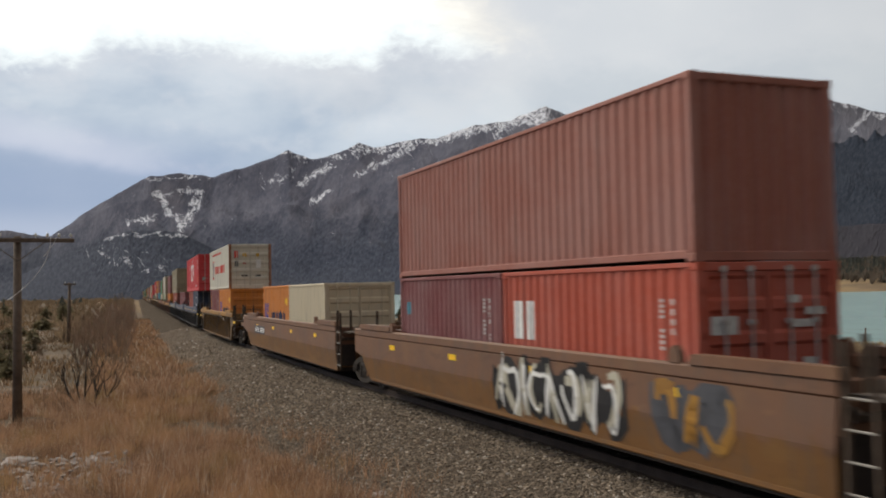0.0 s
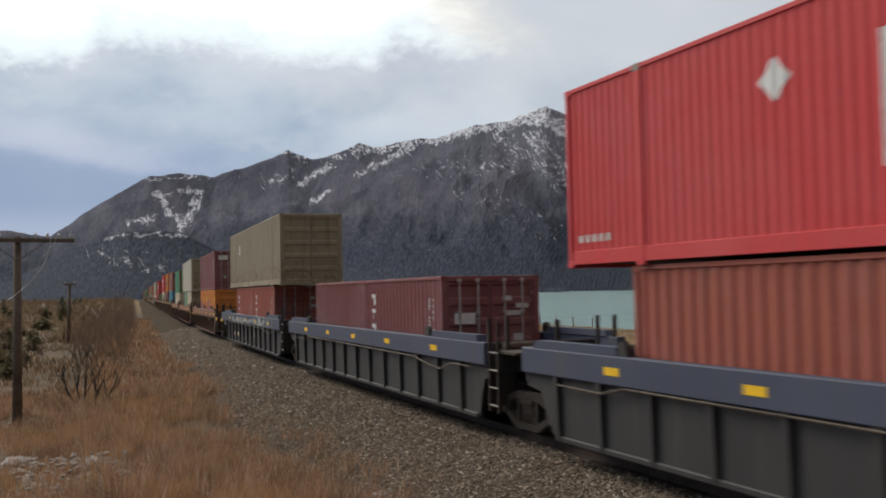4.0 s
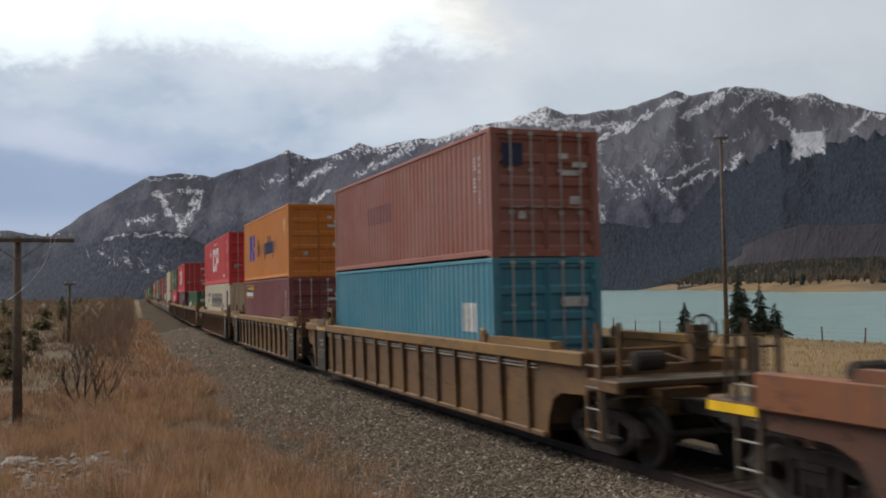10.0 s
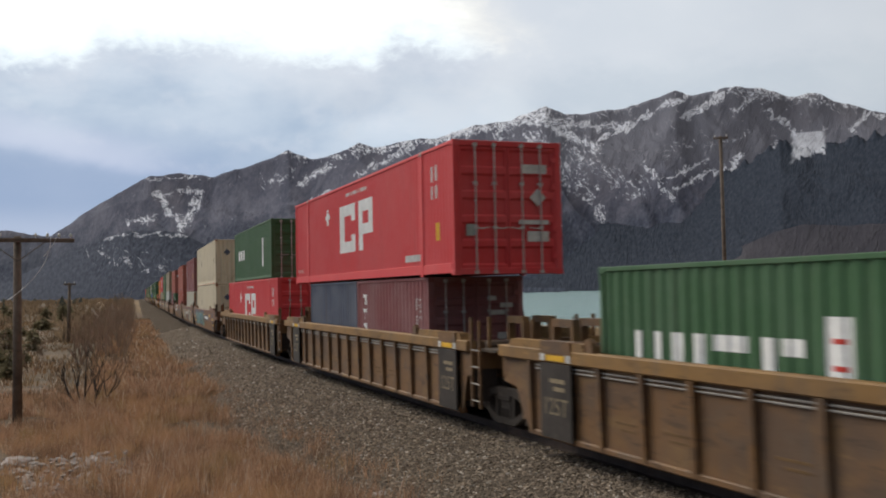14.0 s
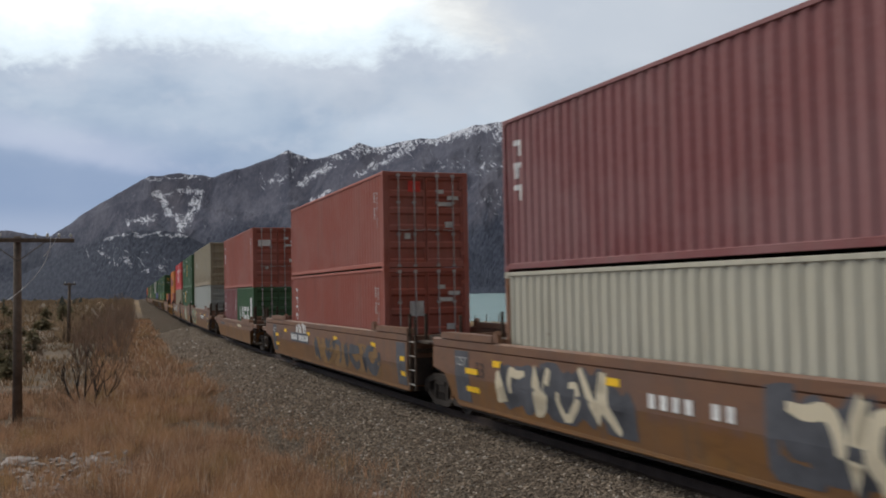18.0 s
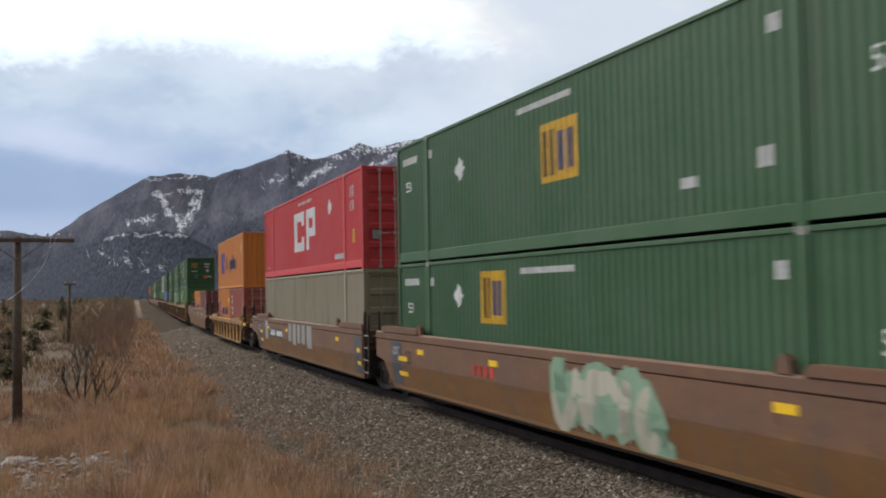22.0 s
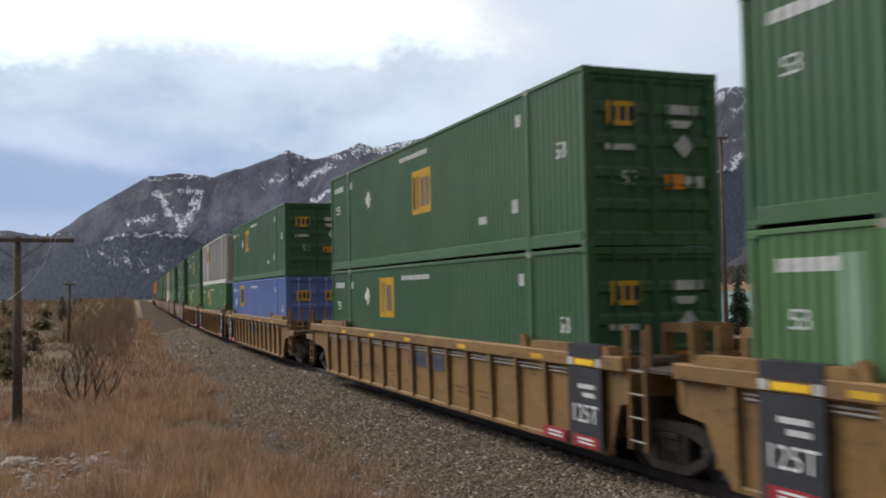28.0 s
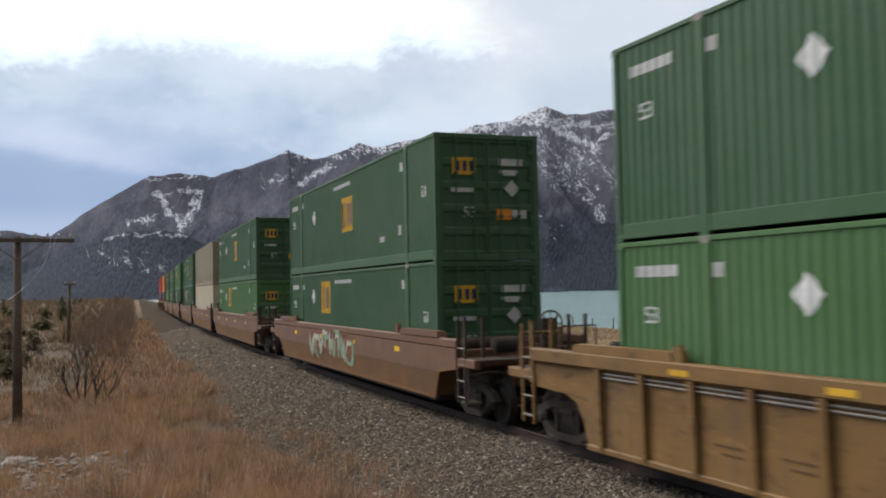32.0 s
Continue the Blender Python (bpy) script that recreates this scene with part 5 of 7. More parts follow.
    if reflectors:
        z = 1.43 if kind == "ribbed" else 1.27
        xx = -1.566 if kind == "ribbed" else -1.526
        strip = shared(("reflector", kind), lambda: Shape().box(xx, xx + 0.008, -0.2, 0.2, z, z + 0.12))
        for y in (-9.1, -6.5, -3.1, 0.1, 3.1, 6.2) if kind == "ribbed" else (-6.0, -1.9, 1.9, 5.9):
            if y > -e0 + 0.3 and y < e1 - 0.3:
                part("reflector", strip, YELLOW_MARK, ob, "yellow reflector strip", m=pose(0, y, 0))
    part("well_floor", Shape().box(-1.4, 1.4, -8.36 + cut, 8.36 - cut, 0.30, FLOOR, 0.01), STEEL, ob)
    dark = skin if tan else STEEL if skin is CAR_GREY else GRIMY_STEEL
    car_end(ob, kind, e0, -1, fj, skin, dark, cut, tan)
    car_end(ob, kind, e1, 1, rj, skin, dark, cut, tan)
    if not fj:
        truck(ob, -9.75 + cut)
    truck(ob, 9.9 if rj else 9.75 - cut)
    if patches:
        # dark patch, load mark and reflectors by each end
        for side, p in ((-1, -y0 + 0.05), (1, y1 - 0.75)):
            part("end_patch", on_side(-1.5255, -1.515, p, p + 0.7, 0.48, 1.5), GREY_PATCH, ob, "dark grey painted patch")
            for z in (1.06, 0.70):
                part("reflector", on_side(-1.530, -1.522, p + (0.05 if side < 0 else -0.45), p + (0.4 if side < 0 else 0.15), z, z + 0.11), YELLOW_MARK, ob, "yellow reflector strip")
        car_text(ob, y1 - 0.1, 1.2, 0.26, "125T", PALE_MARK, -1.53)
        car_text(ob, 6.9, 1.02, 0.42, "53", BLACK_MARK, -1.528)
    if tan:
        for y in (-6.6, -3.2, 0.2, 3.1, 5.9) if skin is CAR_TAN else ():
            part("reflector", Shape().box(-1.566, -1.556, y - 0.21, y + 0.21, 1.55, 1.63), YELLOW_LOGO, ob, "faded yellow reflector strip")
        s = Shape()
        for y in (-4.3, -3.1, 1.4, 3.6, 4.8):
            for z in (0.72, 0.62):
                s.box(-1.456, -1.449, y, y + 0.55 - (z < 0.7) * 0.15, z, z + 0.035)
        tagged(part("small_print", s, FAINT_PRINT, ob), kind="stuff")
        for side, p in ((-1, -8.72), (1, 6.45)):
            if not (fj if side < 0 else rj):
                continue
            part("marking_panel", Shape().box(-1.566, -1.53, p, p + 1.02, 0.27, 1.5), DARK_PLATE if skin is CAR_TAN else GRIMY_PLATE, ob, "charcoal marking panel")
            car_text(ob, p + 0.94, 0.66, 0.4, "125T", WHITE_MARK if skin is CAR_TAN else DULL_PRINT, -1.569)
            for z, w in ((1.18, 0.5), (1.05, 0.36)):
                part("marking", Shape().box(-1.570, -1.565, p + 0.2, p + 0.2 + w, z, z + 0.07), PALE_MARK if skin is CAR_TAN else DULL_PRINT, ob)
            for q in (p + 0.12, p - side * 1.12) if skin is CAR_TAN else ():
                part("marking_plate", Shape().box(-1.571, -1.52, q, q + 0.78, 0.28, 0.46), RED_PLATE, ob, "red plate with white bars")
                for z in (0.33, 0.39):
                    part("marking", Shape().box(-1.574, -1.57, q + 0.14, q + 0.6, z, z + 0.03), WHITE_MARK, ob)
            part("corner_band", Shape().box(-1.570, -1.32, p + 0.0, p + 1.0, 1.66, 1.86), DARK_PLATE if skin is CAR_TAN else skin, ob)
            for q in (p + 0.0, p + 0.86):
                part("marking", Shape().box(-1.573, -1.569, q, q + 0.14, 1.53, 1.65), PALE_MARK, ob)
            part("reflector", Shape().box(-1.572, -1.562, p + 0.2, p + 0.8, 1.54, 1.63), YELLOW_MARK if skin is CAR_TAN else YELLOW_LOGO, ob, "yellow reflector strip")
    return ob


def car_text(ob, y, z, size, word, mat, x=-1.54):
    me = text_mesh(word, size)
    me.materials.append(None)
    part("number", me, mat, ob, m=pose(x, y, z, 90, 0, -90))


def side_mark(ob, y0, y1, z0, z1, mat, name="marking", x=-1.522, label=""):
    part(name, on_side(x - 0.006, x + 0.004, y0, y1, z0, z1) if x < -1.5 else Shape().box(x - 0.006, x + 0.004, y0, y1, z0, z1), mat, ob, label)


def graffiti(ob, y0, y1, z0, z1, mats, seed, count=9, width=0.1, x=-1.527):
    """Sprayed strokes and fills, no letters: looping bands of paint in a few colours."""
    rnd = random.Random(seed)
    if len(mats) > 1 and width >= 0.1:
        # the sprayed body, ragged above and below
        s = Shape()
        steps = int((y1 - y0) / 0.09)
        for j in range(steps + 1):
            u = j / steps
            y = y0 + (y1 - y0) * u
            ends = min(1.0, u * 7, (1 - u) * 7) ** 0.5
            mid, half = (z0 + z1) / 2, (z1 - z0) / 2
            up = mid + half * ends * (0.72 + 0.5 * fbm(y, seed, 0.5, 3, 1.0))
            dn = mid - half * ends * (0.72 + 0.5 * fbm(y, seed, 0.45, 3, 7.0))
            for z in (dn, min(max(dn, FOLD_Z), up), up):
                s.v.append((x + 0.003, y, min(max(z, z0), z1)))
        s.f = [(3 * j + i, 3 * j + 3 + i, 3 * j + 4 + i, 3 * j + 1 + i) for j in range(steps) for i in (0, 1)]
        tagged(part("graffiti", creased(s), mats[0], ob, "sprayed graffiti fill"), kind="stuff")
    for k, mat in enumerate(mats):
        s = Shape()
        for i in range(count):
            yc = y0 + (y1 - y0) * (i + 0.5) / count + rnd.uniform(-0.1, 0.1)
            zc = (z0 + z1) / 2 + rnd.uniform(-0.12, 0.12)
            a, h, w = rnd.uniform(0, 6.28), (z1 - z0) * rnd.uniform(0.32, 0.5), (y1 - y0) / count * rnd.uniform(0.35, 0.75)
            turn, lean = rnd.uniform(2.2, 5.4), rnd.uniform(-0.3, 0.3)
            wd = width * rnd.uniform(0.7, 1.5) * (1.9, 0.8, 0.4, 0.3)[k]
            pts = []
            bends = [(yc + w * rnd.uniform(-0.9, 0.9), zc + h * (1 if q % 2 else -1) * rnd.uniform(0.6, 1.05)) for q in range(4)]
            for j in range(13):
                if i % 2:
                    q, u = min(j // 4, 2), (j - 4 * min(j // 4, 2)) / 4
                    pts.append((bends[q][0] * (1 - u) + bends[q + 1][0] * u, bends[q][1] * (1 - u) + bends[q + 1][1] * u))
                    continue
                t = a + turn * j / 12
                pts.append((yc + w * math.cos(t) + lean * h * math.sin(t * 1.0), zc + h * math.sin(t) * (0.8 + 0.2 * math.sin(3 * t))))
            base = len(s.v)
            for j, (y, z) in enumerate(pts):
                q = pts[min(j + 1, 12)]
                p = pts[max(j - 1, 0)]
                dy, dz = q[0] - p[0], q[1] - p[1]
                d = math.hypot(dy, dz) or 1
                ww = wd * (0.55 + 0.45 * math.sin(math.pi * j / 12))
                for g in (1, -1):
                    s.v.append((x - 0.002 * k - 0.0001 * i, min(max(y - dz / d * ww * g, y0 - 0.2), y1 + 0.2), min(max(z + dy / d * ww * g, z0), z1)))
            s.f += [(base + 2 * j, base + 2 * j + 1, base + 2 * j + 3, base + 2 * j + 2) for j in range(12)]
        tagged(part("graffiti", creased(s) if x > -1.55 else s, mat, ob, "sprayed graffiti strokes"), kind="stuff")


# ---------------- consist ----------------
def pair(c, z, front, rear):
    place(front.ob, c - 3.075, z)
    place(rear.ob, c + 3.075, z)


def one(c, z, b):
    place(b.ob, c, z)


def box20(skin, label, doors=True, **k):
    return Box(F20, LOW, skin, "iso", doors, label, **k)


def box40(skin, label, height=HIGH, doors=True, **k):
    return Box(F40, height, skin, "iso", doors, label, **k)


def box53(skin, label, wall="fine", doors=True, **k):
    return Box(F53, HIGH + 0.03, skin, wall, doors, label, wide=2.59, posts=True, **k)


TOP_LOW, TOP_HIGH, TOP_LONG = FLOOR + LOW, FLOOR + HIGH, FLOOR + HIGH + 0.03
BROWN_CAR = "weathered orange-brown well car with deep smooth sides"
YELLOW_CAR = "weathered yellow well car with ribbed sides"
TAN_CAR = "tan-yellow well car with ribbed sides"
DUN_CAR = "dirty tan-brown well car with ribbed sides"
BLUE_CAR = "blue and dark grey well car with ribbed sides"
RED_CAR = "red-brown well car with ribbed sides and yellow reflectors"


def add_car(c, kind, fj=False, rj=False, cut=0.0):
    if kind == "brown":
        ob = well_car("plate", RUSTY_TAN, RUSTY_TAN, BROWN_CAR, fj, rj, cut=cut, patches=340 < c < 480 and c != 411.0, reflectors=c != 411.0)
    elif kind == "yellow":
        ob = well_car("ribbed", CAR_YELLOW if cut else YELLOW_PANEL, CAR_YELLOW, YELLOW_CAR, fj, rj, 15 if not cut else 9, False, cut)
    elif kind == "tan":
        ob = well_car("ribbed", CAR_TAN, CAR_TAN, TAN_CAR, fj, rj, 15, False, tan=True)
    elif kind == "dun":
        ob = well_car("ribbed", CAR_DUN, CAR_TAN, DUN_CAR, fj, rj, 15, False, tan=True)
    elif kind == "blue":
        ob = well_car("ribbed", CAR_GREY, CAR_BLUE, BLUE_CAR, fj, rj, 13, deep=True)
    else:
        ob = well_car("ribbed", CAR_BROWN, CAR_CORAL, RED_CAR, fj, rj, 13, deep=True)
    place(ob, c, 0)
    return ob


def bars(ob, y0, y1, plate=True, mat=None, x=-1.522):
    """Reporting marks of the car, as plain bars on a dark plate."""
    if plate:
        side_mark(ob, y0, y1, 0.98, 1.32, GREY_PATCH, "mark_plate", x)
    n = max(3, int((y1 - y0) / 0.26))
    for i in range(n):
        if n > 6 and i == n - 5:
            continue
        a = y0 + 0.08 + (y1 - y0 - 0.1) * i / n
        side_mark(ob, a, a + 0.15, 1.05, 1.25, mat or WHITE_MARK, "marking", x - 0.005)


def build_train():
    add_car(-3.7, "brown", True, True)
    # 0
    k = add_car(16.5, "brown", True, True)
    graffiti(k, -4.6, -0.1, 0.45, 1.58, (BLACK_MARK, STONE, WHITE_MARK), 3, 8, 0.11)
    graffiti(k, -7.0, -5.6, 0.5, 1.5, (GREY_PATCH, CAR_YELLOW), 5, 3)
    b = box40(BROWN, "faded brown-red corrugated container stacked on top", LOW, False)
    one(16.5, TOP_LOW, b)
    f, r = box20(CAI_RED, "bright red-brown short container in the well"), box20(MAROON, "maroon short container in the well")
    livery_words(f, 5.6, 1.35, 0.7, (0.35, 0.3), WHITE_MARK)
    small_data(f)
    f.end_mark(-1.0, -0.55, 1.6, 1.85, PALE_MARK)
    r.mark(5.3, 5.6, 1.7, 2.0, BLUE, "marking")
    small_data(r)
    pair(16.5, FLOOR, f, r)
    # 1
    k = add_car(36.8, "brown", True, False)
    bars(k, 4.0, 6.6)
    f, r = box20(CREAM, "cream short container in the well"), box20(ORANGE, "orange short container with blue markings")
    livery_orange(r)
    f.mark(0.35, 0.55, 0.75, 0.95, YELLOW_MARK)
    pair(36.8, FLOOR, f, r)
    # 2
    add_car(61.2, "yellow")
    b = box40(WHITE, "off-white container with red lettering bars, rusty posts", LOW, True, post_skin=RUSTED, castings=RUSTED)
    livery_words(b, 8.45, 1.02, 0.48, (0.62, 0.62, 0.62, 0.62), RED_LOGO)
    livery_words(b, 5.05, 1.02, 0.48, (0.72, 0.2, 0.6, 0.62), RED_LOGO)
    for y0, y1, z0, z1 in ((9.02, 9.98, 0.70, 0.80), (9.02, 9.98, 1.80, 1.90), (9.02, 9.12, 0.80, 1.80), (9.88, 9.98, 0.80, 1.80)):
        b.mark(y0, y1, z0, z1, RED_LOGO, "logo", "red frame round a blue sign")
    b.mark(9.38, 9.62, 0.80, 1.35, NAVY, "logo", "blue sign")
    b.mark(9.22, 9.48, 1.35, 1.75, NAVY, "logo")
    b.mark(9.55, 9.80, 1.35, 1.75, NAVY, "logo")
    b.small_print([(4.6 + 0.28 * i, 4.78 + 0.28 * i, 2.22, 2.34) for i in range(20)], RED_LOGO)
    b.end_mark(-1.0, -0.62, 1.75, 2.25, PALE_MARK, "logo", "red and white sign")
    b.end_mark(-0.92, -0.70, 1.80, 2.20, RED_LOGO, "logo").location.y = -0.004
    for x0, x1, z0, z1, mat in ((-0.42, -0.2, 1.88, 2.06, YELLOW_LOGO), (0.3, 0.52, 1.88, 2.06, YELLOW_LOGO), (0.3, 0.62, 1.2, 1.7, WHITE_MARK), (-0.88, -0.68, 1.3, 1.62, GREY_PATCH), (-0.42, -0.25, 1.42, 1.52, RED_LOGO), (-0.5, -0.15, 0.72, 0.8, STEEL), (0.3, 0.62, 0.72, 0.8, STEEL)):
        b.end_mark(x0, x1, z0, z1, mat)
    one(61.65, TOP_LOW, b)
    f, r = box20(ORANGE, "orange short container with blue markings"), box20(MAROON, "maroon short container in the well")
    livery_orange(f)
    livery_column(r, 4, 5.4, YELLOW_LOGO)
    pair(61.2, FLOOR, f, r)
    # 3 4 5: three joined units
    add_car(85.6, "blue", False, True)
    b = box53(RED, "bright red long container with a white block logo")
    livery_red(b)
    one(85.35, TOP_LOW, b)
    f, r = box20(NAVY, "dark blue short container in the well"), box20(RUST_RED, "rust-red short container in the well")
    f.small_print([(0.6 + 0.3 * i, 0.72 + 0.3 * i, 2.02, 2.14) for i in range(7)])
    f.mark(1.9, 2.4, 1.4, 1.62, WHITE_MARK)
    pair(85.6, FLOOR, f, r)
    add_car(105.6, "blue", True, True)
    f, r = box20(MAROON, "maroon short container in the well"), box20(MAROON, "maroon short container in the well")
    f.end_mark(-0.9, -0.4, 1.5, 1.75, WHITE_MARK)
    livery_column(f, 3, 5.2)
    pair(105.6, FLOOR, f, r)
    k = add_car(125.9, "blue", True, False)
    graffiti(k, -6.0, 5.0, 1.32, 1.60, (SILVER, PALE_MARK), 23, 24, 0.028, -1.566)
    for i in range(11):
        if i != 4:
            side_mark(k, 5.5 - 0.24 * i, 5.66 - 0.24 * i, 0.60, 0.78, CREAM, "marking", -1.455)
    car_text(k, -1.9, 0.72, 0.42, "53", CREAM, -1.458)
    for y in (-5.6, -6.35, -6.9, -7.7):
        side_mark(k, y, y + 0.13, 1.32, 1.70, SILVER, "marking", -1.566)
    for y in (-4.6, -4.55, -4.7, -4.5):
        side_mark(k, y, y + 0.75, 1.36 + 0.07 * round((y + 4.7) / 0.05), 1.395 + 0.07 * round((y + 4.7) / 0.05), PALE_MARK, "marking", -1.566)
    for y, z, w in ((1.3, 0.62, 0.7), (1.0, 0.52, 1.1), (1.2, 0.78, 0.8)):
        side_mark(k, y, y + w, z, z + 0.05, TAN, "marking", -1.455)
    b = box53(TAN, "dirty tan long container streaked with rust", "iso")
    b.diamond(12.2, 1.95, 0.26)
    b.diamond(2.2, 2.0, 0.2, GREY_WHITE)
    one(125.85, TOP_LOW, b)
    f, r = box20(RUST_RED, "rust-red short container in the well"), box20(RUST_RED, "rust-red short container in the well")
    livery_column(f, 4, 4.95)
    livery_column(r, 4, 4.95)
    pair(125.9, FLOOR, f, r)
    # 6 7 8
    add_car(150.0, "red")
    b = box40(MAROON, "maroon corrugated container stacked on top", LOW)
    livery_column(b, 3, 11.55)
    b.end_mark(-0.95, -0.35, 2.0, 2.3, WHITE_MARK)
    one(150.0, TOP_LOW, b)
    f, r = box20(ORANGE, "orange short container with blue markings"), box20(ORANGE, "orange short container with blue markings")
    livery_orange(f)
    livery_orange(r)
    pair(150.0, FLOOR, f, r)
    add_car(174.2, "red")
    b = box53(GREY_WHITE, "dirty grey-white smooth-sided long container", "flat", door_skin=TAN)
    b.diamond(12.4, 1.9, 0.26)
    b.mark(7.4, 9.0, 0.42, 0.52, RED_LOGO)
    b.mark(14.6, 15.9, 2.2, 2.6, PALE_MARK)
    one(174.4, TOP_LOW, b)
    f, r = box20(CREAM, "cream short container in the well"), box20(PALE_GREEN, "pale green short container in the well")
    f.mark(0.7, 0.9, 0.8, 1.05, YELLOW_MARK)
    pair(174.2, FLOOR, f, r)
    add_car(198.2, "red")
    b = box40(GREEN, "green container with rusty corner posts", LOW, False, trim=GREEN)
    for z in range(6):
        b.mark(11.4, 11.65, 0.55 + 0.3 * z, 0.75 + 0.3 * z, WHITE_MARK, "logo", "column of white bars")
    b.diamond(6.6, 0.62, 0.1)
    part("rust_strip", Shape().box(-1.2235, -1.06, -6.0995, -5.984, 0.13, 2.46, 0.01), RUSTED, b.ob, "rusty corner post face")
    one(198.2, TOP_LOW, b)
    f, r = box20(CREAM, "cream short container in the well"), box20(CREAM, "cream short container in the well")
    pair(198.2, FLOOR, f, r)
    # 9 10 11
    add_car(222.2, "dun", False, True)
    b = box40(BROWN, "brown-red corrugated container stacked on top", LOW)
    small_data(b)
    b.mark(6.4, 8.6, 1.2, 1.7, MAROON, "logo")
    b.end_mark(-0.95, -0.5, 1.85, 2.3, NAVY_LOGO)
    one(222.4, TOP_HIGH, b)
    b = box40(BLUE, "sky-blue corrugated container in the well")
    b.mark(0.95, 1.65, 1.4, 2.0, PALE_MARK)
    b.mark(0.6, 0.75, 0.6, 1.5, YELLOW_MARK)
    b.end_mark(-0.9, -0.1, 0.95, 1.15, YELLOW_LOGO)
    b.end_mark(0.3, 0.9, 1.9, 2.1, PALE_MARK)
    one(222.4, FLOOR, b)
    k = add_car(242.2, "dun", True, True)
    b = box40(ORANGE, "orange container with dark blue bar lettering", HIGH)
    livery_orange(b)
    one(242.2, TOP_HIGH, b)
    b = box40(MAROON, "maroon corrugated container in the well")
    for y0, y1, z0, z1, mat, off in ((9.2, 11.65, 2.08, 2.70, YELLOW_LOGO, 0.0), (9.25, 11.6, 2.12, 2.66, NAVY_LOGO, 0.004), (9.3, 10.7, 2.46, 2.62, YELLOW_LOGO, 0.008), (10.7, 11.3, 2.50, 2.58, YELLOW_LOGO, 0.008), (9.4, 11.5, 2.16, 2.36, WHITE_MARK, 0.008)):
        b.mark(y0, y1, z0, z1, mat, "logo", "navy and yellow sign").matrix_basis.translation.x -= off
    small_data(b)
    one(242.2, FLOOR, b)
    add_car(262.3, "dun", True, False)
    b = box53(RED, "bright red long container with a white block logo")
    livery_red(b)
    one(262.3, TOP_LONG, b)
    b = box53(CREAM, "cream long container with dark bar lettering", doors=False, castings=RUSTED)
    for i in range(5):
        y = 10.9 - 1.38 * i
        b.mark(y - 0.42, y, 1.48, 2.36, GREY_PATCH, "logo", "tall dark serif bars")
        b.mark(y - 1.18, y - 0.82, 1.48, 2.36, GREY_PATCH, "logo")
        b.mark(y - 0.82, y - 0.42, 1.80, 2.02, GREY_PATCH, "logo")
    b.small_print([(11.3 + 0.4 * i, 11.45 + 0.4 * i, 1.48, 1.62) for i in range(3)] + [(3.2, 3.6, 1.5, 1.75)], NAVY_LOGO)
    b.mark(1.0, 1.7, 1.2, 2.5, NAVY_LOGO, "logo", slant=0.0)
    b.mark(1.9, 2.3, 1.3, 2.3, SILVER, "logo")
    b.small_print([(13.5 + 0.3 * i, 13.66 + 0.3 * i, 2.15, 2.36 + 0.1 * (i % 3 == 0)) for i in range(8)] + [(12.1 + 0.33 * i, 12.32 + 0.33 * i, 1.85, 2.0) for i in range(6)], SILVER)
    b.small_print([(11.95 + 0.3 * i, 12.13 + 0.3 * i, 2.15, 2.38) for i in range(5)], NAVY_LOGO)
    for i in range(5):
        b.mark(13.3 + 0.28 * i, 13.75 + 0.28 * i, 1.82 - 0.13 * i, 1.91 - 0.13 * i, YELLOW_PANEL, "logo", "stepped olive stripes")
    one(262.1, FLOOR, b)
    # 12 13 14
    add_car(286.0, "dun", False, True)
    f, r = box20(DARK_GREEN, "dark green short container in the well"), box20(DARK_GREEN, "dark green short container with white bars")
    f.mark(3.2, 3.7, 0.9, 1.6, YELLOW_LOGO)
    f.end_mark(-0.95, -0.5, 1.7, 1.95, PALE_MARK)
    for y0, y1, z0, z1 in ((4.95, 5.15, 1.0, 1.63), (4.45, 4.65, 1.0, 1.63), (3.95, 4.2, 1.0, 1.63), (3.5, 3.75, 1.0, 1.63), (2.65, 3.3, 1.42, 1.63), (2.65, 3.3, 1.0, 1.21), (2.15, 2.4, 1.0, 1.63), (1.65, 2.05, 1.42, 1.63), (1.65, 2.05, 1.0, 1.21)):
        r.mark(y0, y1, z0, z1, WHITE_MARK, "logo", "white bar lettering")
    r.mark(0.95, 1.33, 1.0, 1.9, WHITE_MARK, "logo")
    for z in (1.3, 1.6):
        r.mark(1.02, 1.25, z, z + 0.06, RED_LOGO, "logo").matrix_basis.translation.x -= 0.004
    r.end_mark(-0.95, -0.5, 1.7, 1.95, PALE_MARK)
    pair(286.0, FLOOR, f, r)
    add_car(305.9, "dun", True, True)
    b = box53(RED, "bright red long container with a white block logo")
    livery_red(b)
    one(305.9, TOP_LOW, b)
    f, r = box20(MAROON, "maroon short container in the well"), box20(NAVY, "dark blue short container in the well")
    livery_column(f, 3, 5.2)
    r.mark(4.6, 5.4, 0.75, 0.9, WHITE_MARK)
    pair(305.9, FLOOR, f, r)
    add_car(325.9, "dun", True, False)
    b = box40(DARK_GREEN, "dark green container with white bars stacked on top", LOW)
    livery_words(b, 10.6, 1.1, 0.5, (0.55, 0.15, 0.55, 0.55), WHITE_MARK)
    b.mark(2.2, 2.6, 0.6, 1.9, WHITE_MARK, "logo")
    one(325.9, TOP_LONG, b)
    b = box53(RED, "bright red long container with a white block logo")
    livery_red(b)
    one(325.95, FLOOR, b)
    # 15 16 17
    k = add_car(349.9, "brown", False, True)
    graffiti(k, -1.2, 6.0, 0.5, 1.62, (NAVY, GREY_PATCH, BLUE, PALE_GREEN), 8, 11, 0.16)
    bars(k, -5.0, -1.95)
